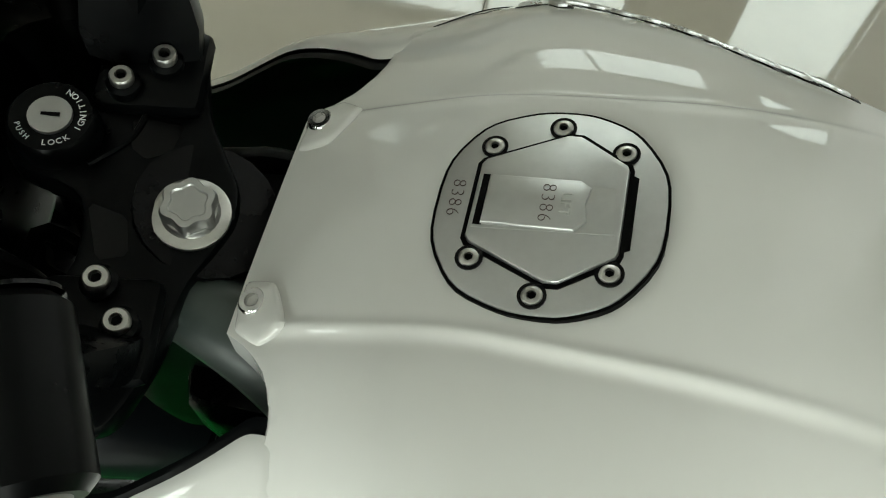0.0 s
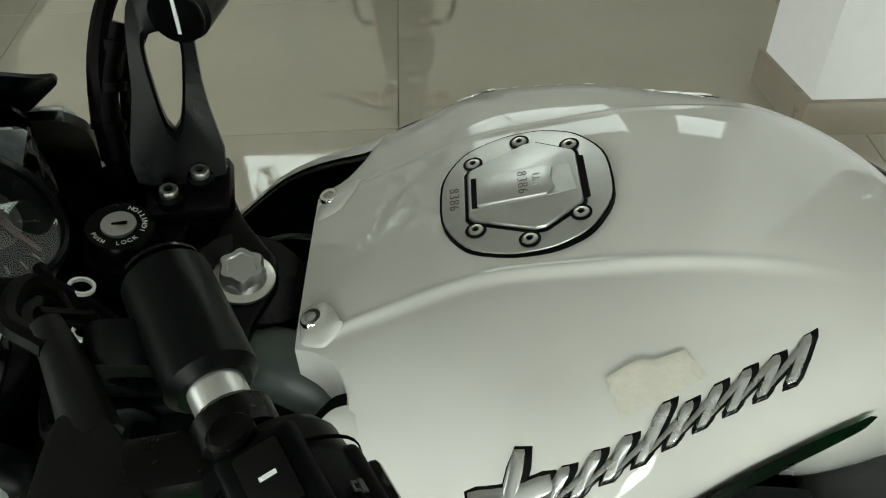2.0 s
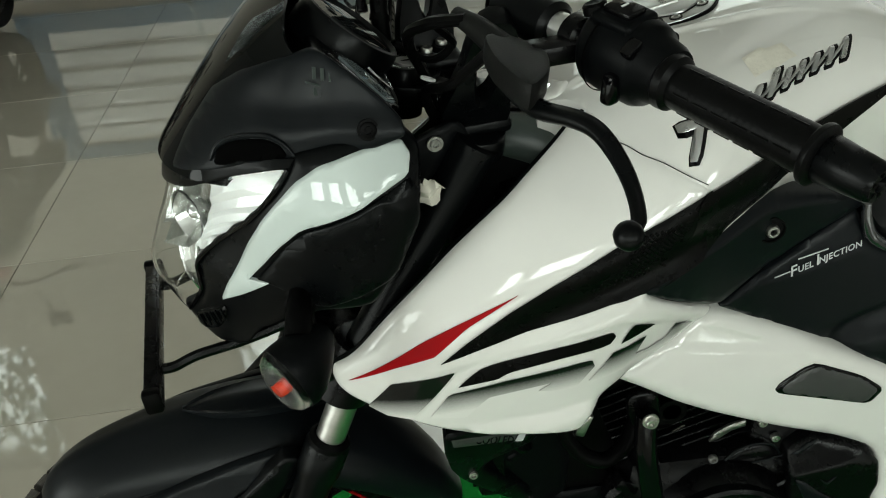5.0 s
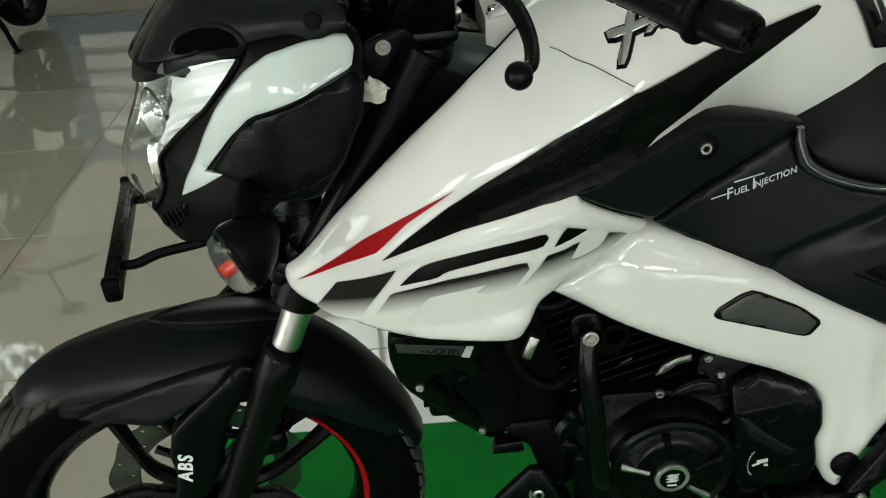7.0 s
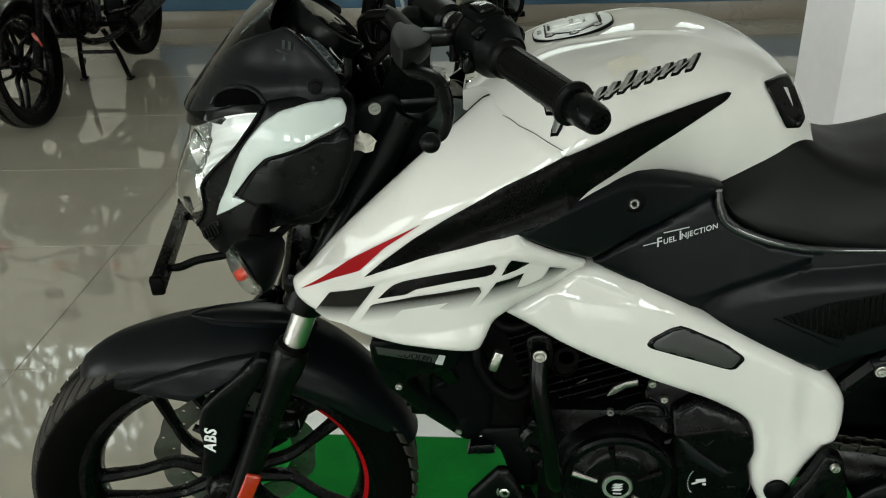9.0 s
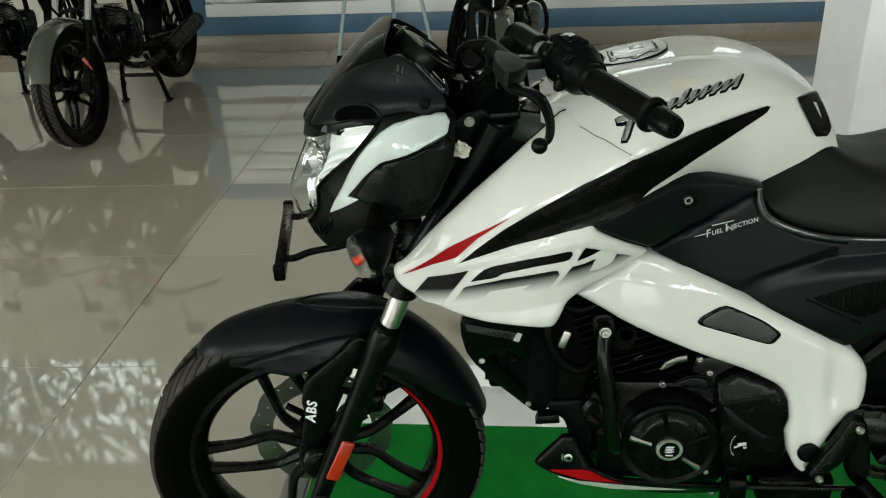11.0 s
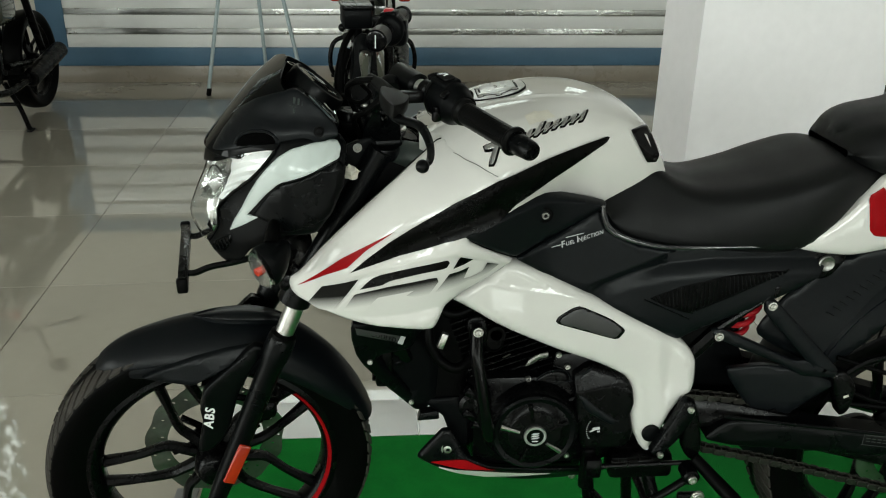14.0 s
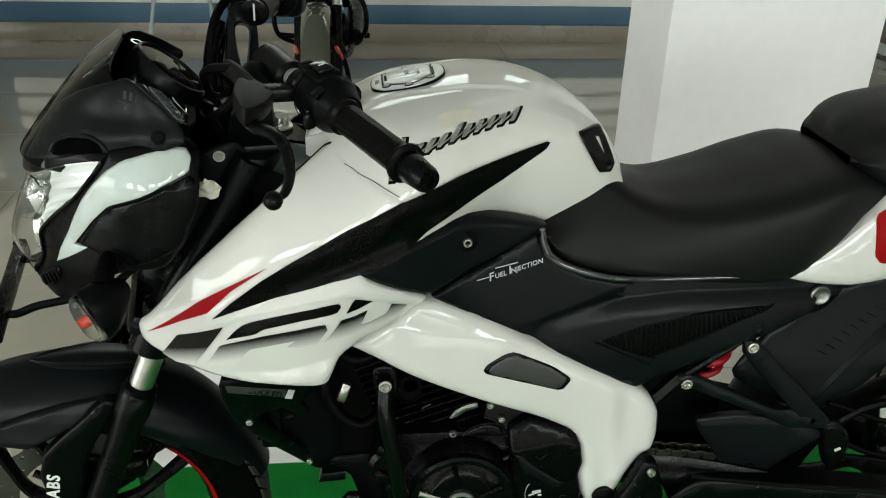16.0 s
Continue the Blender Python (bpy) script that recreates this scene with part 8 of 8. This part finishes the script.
        sub("mirror_plug", lathe([(0.0, 0.0085), (0.006, 0.0085), (0.0075, 0.007), (0.0065, 0.005), (0.0065, 0.0)], (0.008, -0.027, 0.024), (0.1, -0.35, 1), 20), "rubber", "round rubber plug")
        sub("choke_tab", box(0.020, 0.018, 0.018, 0.014, 0.010, 0.008, 0.0025, m=pose(0, 0, 0, 0, 35, 0)), "gloss_black")
    else:
        sub("kill_switch", box(0.004, -0.006, 0.031, 0.018, 0.022, 0.010, 0.004), "shock_red", "red engine kill switch")
    # lever perch, lever with ball end
    pc_ = BAR0 + BD * 0.040
    put("lever_perch", join(rod(pc_ - BD * 0.009, pc_ + BD * 0.009, 0.0160, 20, 0.003), box(pc_.x - 0.024, pc_.y - 0.008, pc_.z - 0.004, 0.040, 0.024, 0.016, 0.005)), "metal_black", hb, "black lever perch")
    lv = put("lever", tube([(0.306, -0.205, 1.061), (0.311, -0.232, 1.058), (0.3165, -0.2495, 1.058), (0.327, -0.270, 1.061), (0.335, -0.288, 1.060), (0.339, -0.308, 1.053), (0.338, -0.332, 1.045), (0.331, -0.356, 1.040), (0.322, -0.366, 1.0388)], [0.008, 0.0088, 0.0086, 0.0080, 0.0072, 0.0062, 0.0052, 0.0046, 0.0042], 12, 8, 0.75), "satin_black", hb, "black control lever with a ball end")
    put("lever_ball", lathe([(-0.0088, 0.001), (-0.0076, 0.0048), (-0.0044, 0.0076), (0.0, 0.0088), (0.0044, 0.0076), (0.0076, 0.0048), (0.0088, 0.001)], (0.3195, -0.3675, 1.0386), (0, 1, 0), 20), "satin_black", lv)
    if s < 0:
        put("lever_boot", join(flat_plate(rounded([(0.306, -0.160), (0.324, -0.158), (0.344, -0.194), (0.330, -0.232), (0.307, -0.256), (0.300, -0.205)], 0.18, 2), (-0.002, 0, 1.068 + 0.12 * 0.32), (1, 0, -0.12), (0, 1, 0), 0.020, 0.005), tube([(0.296, -0.118, 1.079), (0.306, -0.140, 1.075), (0.316, -0.168, 1.068)], [0.0065, 0.009, 0.011], 12)), "grey_rubber", hb, "worn grey rubber lever boot")
    else:
        rs = box(0.318, -0.165, 1.105, 0.050, 0.058, 0.034, 0.006)
        rv = put("brake_reservoir", rs, "matte_black", hb, "black brake fluid reservoir")
        put("reservoir_lid", box(0.318, -0.165, 1.1245, 0.053, 0.061, 0.006, 0.002), "metal_black", rv)
        put("reservoir_stay", rod((0.318, -0.165, 1.06), (0.318, -0.165, 1.09), 0.010, 12), "metal_black", rv)
# cables round the steering head
for pts, r in (([(0.300, -0.132, 1.080), (0.276, -0.105, 1.070), (0.270, -0.06, 1.040), (0.290, -0.05, 0.98), (0.285, -0.05, 0.88)], 0.005), ([(0.315, -0.16, 1.070), (0.285, -0.14, 1.035), (0.275, -0.09, 1.005), (0.30, -0.06, 0.94)], 0.0045),
               ([(0.32, 0.17, 1.09), (0.29, 0.13, 1.06), (0.275, 0.10, 1.00), (0.28, 0.08, 0.90)], 0.006), ([(0.34, 0.18, 1.075), (0.30, 0.14, 1.03), (0.285, 0.115, 0.98), (0.27, 0.07, 0.88)], 0.0055),
               ([(0.265, -0.04, 1.03), (0.285, -0.075, 1.028), (0.30, -0.09, 1.045), (0.285, -0.10, 1.065)], 0.0035), ([(0.27, 0.02, 0.95), (0.25, 0.05, 0.90), (0.27, 0.0, 0.84)], 0.007), ([(0.25, -0.06, 0.95), (0.27, -0.075, 0.90), (0.25, -0.05, 0.82)], 0.008)):
    part("cable", tube(pts, r, 8, 8), "rubber", bike, "black control cable")
for k in range(2):
    part("cable_guide", lathe([(-0.0010, 0.0068), (0.0010, 0.0068), (0.0010, 0.0052), (-0.0010, 0.0052), (-0.0010, 0.0068)], (0.283, -0.048 - 0.020 * k, 1.020 - 0.012 * k), (0.4, 0.2, 1), 20, False), "white_print", bike, "white ring that guides a cable")
part("cable_sleeve", join(tube([(0.295, 0.135, 1.055), (0.28, 0.112, 1.02), (0.277, 0.095, 0.98)], 0.0095, 10), *[lathe([(-0.003, 0.011), (0.003, 0.011), (0.003, 0.009)], (0.29 - 0.006 * k, 0.128 - 0.012 * k, 1.045 - 0.022 * k), (0.3, 0.5, 1), 12, False) for k in range(3)]), "rubber", bike)
part("hose_clutter", join(*[tube([(0.21 + 0.012 * k, -0.03 + 0.02 * (k % 3), 0.80 + 0.03 * k), (0.25, -0.05 + 0.02 * (k % 4), 0.83 + 0.02 * k), (0.28 + 0.01 * k, -0.02, 0.86)], 0.006, 6, 5) for k in range(5)]), "rubber", bike)
XF = Matrix()
# scraps of masking tape on the tank
part("masking_tape", plate([(0.549, 1.008), (0.566, 1.0135), (0.571, 1.0125), (0.586, 1.0145), (0.597, 1.005), (0.588, 1.0045), (0.578, 1.0015), (0.566, 1.0), (0.555, 0.997)], lambda x, z: flank(x, z) - 0.0006 * max(0.0, math.sin(330 * x + 90 * z)), 0.0002, 0.003, 0, 0, 0.0002), "tape", tank, "scrap of cream masking tape on the tank")


# ---- other motorcycles in the showroom ----
def dark_motorcycle(at, label):
    """A parked commuter motorcycle on its main stand, nose towards the near side of the room."""
    b = thing("motorcycle", label, "motorcycle", (at[0], at[1] + 0.68, 0), group="parked dark motorcycles")
    T = Matrix.Translation((at[0], at[1], 0)) @ pose(0, 0, 0, 0, 0, 90)     # local -x faces the near side

    def put(name, bm, material, parent=None, label=""):
        return part(name, bm, material, parent or b, label, xf=T)
    wheel(b, "front_wheel", (0, 0, 0.296), 0.296, 0.092, T, 0.205, 0.0, "", 1, detail=True)
    wheel(b, "rear_wheel", (1.32, 0, 0.32), 0.298, 0.11, T, 0.205, 0.0, "", 1, detail=False)
    fd = Vector((0.46, 0, 1)).normalized()
    for s in (-1, 1):
        a = Vector((-0.005, s * 0.085, 0.296))
        leg = put("fork_slider", join(rod(a - fd * 0.02, a + fd * 0.33, 0.024, 16, 0.004)), "metal_black")
        put("fork_tube", rod(a + fd * 0.32, a + fd * 0.72, 0.0165, 16), "chrome", leg)
        bm = box(0, 0, 0, 0.02, 0.006, 0.07, 0.003)
        bm.transform(Matrix.Translation(a + fd * 0.12 + Vector((-0.024, s * 0.008, 0))) @ pose(0, 0, 0, 0, 24, 90))
        put("reflector", bm, "amber", leg, "orange reflector on the fork")
        st = put("stand_leg", join(tube([(0.72, s * 0.07, 0.30), (0.76, s * 0.11, 0.16), (0.79, s * 0.135, 0.012)], 0.014, 10), box(0.795, s * 0.137, 0.010, 0.06, 0.03, 0.014, 0.003)), "metal_black")
        put("footrest", join(rod((0.66, s * 0.10, 0.34), (0.66, s * 0.24, 0.35), 0.014, 12, 0.003), rod((0.66, s * 0.10, 0.34), (0.72, s * 0.09, 0.36), 0.012)), "rubber")
        put("crash_guard", tube([(0.38, s * 0.06, 0.62), (0.36, s * 0.20, 0.58), (0.37, s * 0.21, 0.42), (0.43, s * 0.07, 0.34)], 0.012, 10), "metal_black")
        put("indicator", join(rod((0.12, s * 0.06, 0.84), (0.12, s * 0.14, 0.84), 0.009), box(0.115, s * 0.165, 0.84, 0.05, 0.06, 0.045, 0.014, 3)), "amber")
        put("handlebar", tube([(0.30, s * 0.03, 1.0), (0.31, s * 0.14, 1.04), (0.40, s * 0.27, 1.05), (0.46, s * 0.36, 1.045)], 0.011, 10), "metal_black")
        put("grip", rod((0.405, s * 0.275, 1.05), (0.465, s * 0.375, 1.045), 0.016, 14, 0.003), "rubber")
        put("lever", tube([(0.33, s * 0.19, 1.04), (0.31, s * 0.26, 1.03), (0.36, s * 0.36, 1.02)], 0.006, 8), "steel")
        mr = put("mirror_stalk", tube([(0.33, s * 0.17, 1.05), (0.28, s * 0.22, 1.15), (0.27, s * 0.25, 1.22)], 0.006, 8), "metal_black")
        put("mirror_head", box(0.27, s * 0.27, 1.25, 0.03, 0.12, 0.075, 0.014, 3), "matte_black", mr)
    put("stand_bar", rod((0.755, -0.10, 0.17), (0.755, 0.10, 0.17), 0.011), "metal_black")
    put("stand_tang", tube([(0.775, 0.12, 0.09), (0.86, 0.16, 0.07), (0.94, 0.19, 0.085)], 0.010, 8), "metal_black")

    def guard():
        bm = bmesh.new()
        loops = []
        for k in range(21):
            a = radians(38 + 125 * k / 20)
            R = 0.335
            loops.append([(R * math.cos(a) * (1 - 0.09 * abs(v) ** 3), v * 0.062, 0.296 + R * math.sin(a) * (1 - 0.09 * abs(v) ** 3)) for v in [-1 + j / 5 for j in range(11)]]
                         + [((R - 0.006) * math.cos(a) * (1 - 0.09 * abs(v) ** 3), v * 0.058, 0.296 + (R - 0.006) * math.sin(a) * (1 - 0.09 * abs(v) ** 3)) for v in [1 - j / 5 for j in range(11)]])
        rings(bm, loops, True, True)
        return bm
    put("front_mudguard", guard(), "olive", None, "dark glossy mudguard")
    en = put("engine", join(box(0.56, 0, 0.40, 0.30, 0.20, 0.17, 0.03), rod((0.55, -0.13, 0.40), (0.55, 0.13, 0.40), 0.085, 28, 0.015), box(0.70, 0, 0.47, 0.14, 0.16, 0.12, 0.03)), "metal_black", None, "black engine with bright bolts")
    for k in range(9):
        put("fin", box(0.50 - 0.004 * k, 0, 0.50 + 0.014 * k, 0.15, 0.17, 0.004, 0.001, 1), "metal_black", en)
    put("cover", rod((0.55, 0.125, 0.40), (0.55, 0.142, 0.40), 0.05, 24, 0.006), "brushed", en)
    for x, y, z in ((0.48, 0.12, 0.45), (0.62, 0.12, 0.45), (0.48, 0.12, 0.35), (0.62, 0.12, 0.35), (0.47, -0.10, 0.52), (0.50, -0.10, 0.33), (0.58, -0.10, 0.50)):
        put("bolt", rod((x, y - 0.01, z), (x, y + 0.01, z), 0.007, 8), "steel", en)
    put("exhaust", join(tube([(0.42, -0.03, 0.60), (0.35, -0.06, 0.50), (0.40, -0.10, 0.33), (0.60, -0.13, 0.27), (0.86, -0.15, 0.29)], 0.018, 12), rod((0.86, -0.155, 0.29), (1.35, -0.17, 0.38), 0.05, 20, 0.012)), "metal_black", None, "black exhaust with silencer")
    put("frame", join(tube([(0.32, 0, 0.90), (0.36, 0, 0.62), (0.42, 0, 0.36), (0.72, 0, 0.30)], 0.017, 10), tube([(0.34, 0, 0.84), (0.70, 0.07, 0.74), (1.25, 0.09, 0.80)], 0.015, 10), tube([(0.34, 0, 0.84), (0.70, -0.07, 0.74), (1.25, -0.09, 0.80)], 0.015, 10), tube([(0.72, 0, 0.30), (0.80, 0, 0.50), (0.78, 0, 0.74)], 0.015, 10)), "metal_black")
    put("swing_arm", join(rod((0.76, 0.09, 0.38), (1.34, 0.10, 0.32), 0.017, 10), rod((0.76, -0.09, 0.38), (1.34, -0.10, 0.32), 0.017, 10)), "metal_black")
    for s in (-1, 1):
        put("shock_absorber", rod((1.22, s * 0.11, 0.40), (1.08, s * 0.11, 0.74), 0.022, 12, 0.004), "metal_black")
    bm = bmesh.new()
    loops = []
    for k in range(13):
        u = k / 12
        w, top, low = 0.11 + 0.03 * math.sin(u * PI), 0.90 + 0.10 * math.sin(u * PI * 0.9), 0.80
        if k in (0, 12):
            w, top, low = w * 0.7, top - 0.03, low + 0.02
        loops.append([(0.36 + 0.40 * u, w * math.cos(a) * (1 if math.sin(a) < 0 else 0.95), (top + low) / 2 + (top - low) / 2 * math.sin(a)) for a in [2 * PI * j / 18 for j in range(18)]])
    rings(bm, loops, True, True)
    put("fuel_tank", bm, "olive", None, "dark glossy fuel tank")
    put("side_panel", box(0.86, 0, 0.68, 0.26, 0.22, 0.17, 0.05, 3), "olive")
    put("seat", box(1.08, 0, 0.83, 0.62, 0.22, 0.09, 0.035, 4), "vinyl", None, "long black vinyl seat")
    put("tail", box(1.45, 0, 0.80, 0.22, 0.15, 0.10, 0.03, 3), "olive")
    put("tail_lamp", box(1.57, 0, 0.80, 0.03, 0.11, 0.06, 0.01), "red")
    hl = put("headlamp", join(lathe([(0, 0.075), (0.05, 0.09), (0.09, 0.085)], (0.22, 0, 0.90), (-1, 0, 0), 28), box(0.17, 0, 1.0, 0.08, 0.18, 0.10, 0.03, 3)), "olive", None, "dark headlamp cowl")
    put("headlamp_glass", lathe([(0.09, 0.084), (0.10, 0.06), (0.104, 0)], (0.22, 0, 0.90), (-1, 0, 0), 28, False), "grey_panel", hl)
    put("upper_yoke", box(0.30, 0, 0.95, 0.06, 0.20, 0.03, 0.01), "metal_black")
    put("lower_yoke", box(0.20, 0, 0.72, 0.06, 0.20, 0.04, 0.01), "metal_black")
    put("saree_guard", tube([(1.0, 0.14, 0.72), (1.2, 0.19, 0.66), (1.45, 0.19, 0.60), (1.3, 0.14, 0.45)], 0.008, 8), "metal_black")
    for pts in ([(0.15, 0.05, 0.84), (0.10, 0.08, 0.70), (0.18, 0.06, 0.58)], [(0.3, 0.1, 1.03), (0.2, 0.12, 0.92), (0.28, 0.05, 0.75)]):
        put("cable", tube(pts, 0.006, 8), "rubber")
    return b


dark_motorcycle((-1.86, 2.72), "dark olive commuter motorcycle on its main stand")
dark_motorcycle((-2.62, 2.95), "dark olive commuter motorcycle on its main stand")
dark_motorcycle((0.27, 2.75), "dark motorcycle parked against the striped wall")

# ---- floor tiles, each a piece of its own ----
tile_me = None
TX, TY = 1.21, 0.72
rot3 = Matrix.Rotation(radians(2.2), 4, "Z")
for i in range(-7, 7):
    for j in range(-11, 9):
        c = rot3 @ Vector((0.39 + TX * (i + 0.5), 1.455 + TY * (j + 0.5), 0))
        if not (ROOM_W + 0.3 < c.x < ROOM_E - 0.3 and ROOM_S + 0.35 < c.y < ROOM_N - 0.02):
            continue
        if tile_me is None:
            bm = box(0, 0, -0.006, TX - 0.002, TY - 0.002, 0.012, 0.001, 1)
            tile_me = bpy.data.meshes.new("tile")
            bm.to_mesh(tile_me)
            bm.free()
            tile_me.materials.append(M["tile"])
        ob = new("tile", tile_me)
        ob.matrix_basis = Matrix.Translation((c.x, c.y, 0.0)) @ rot3
        ob.parent = floor
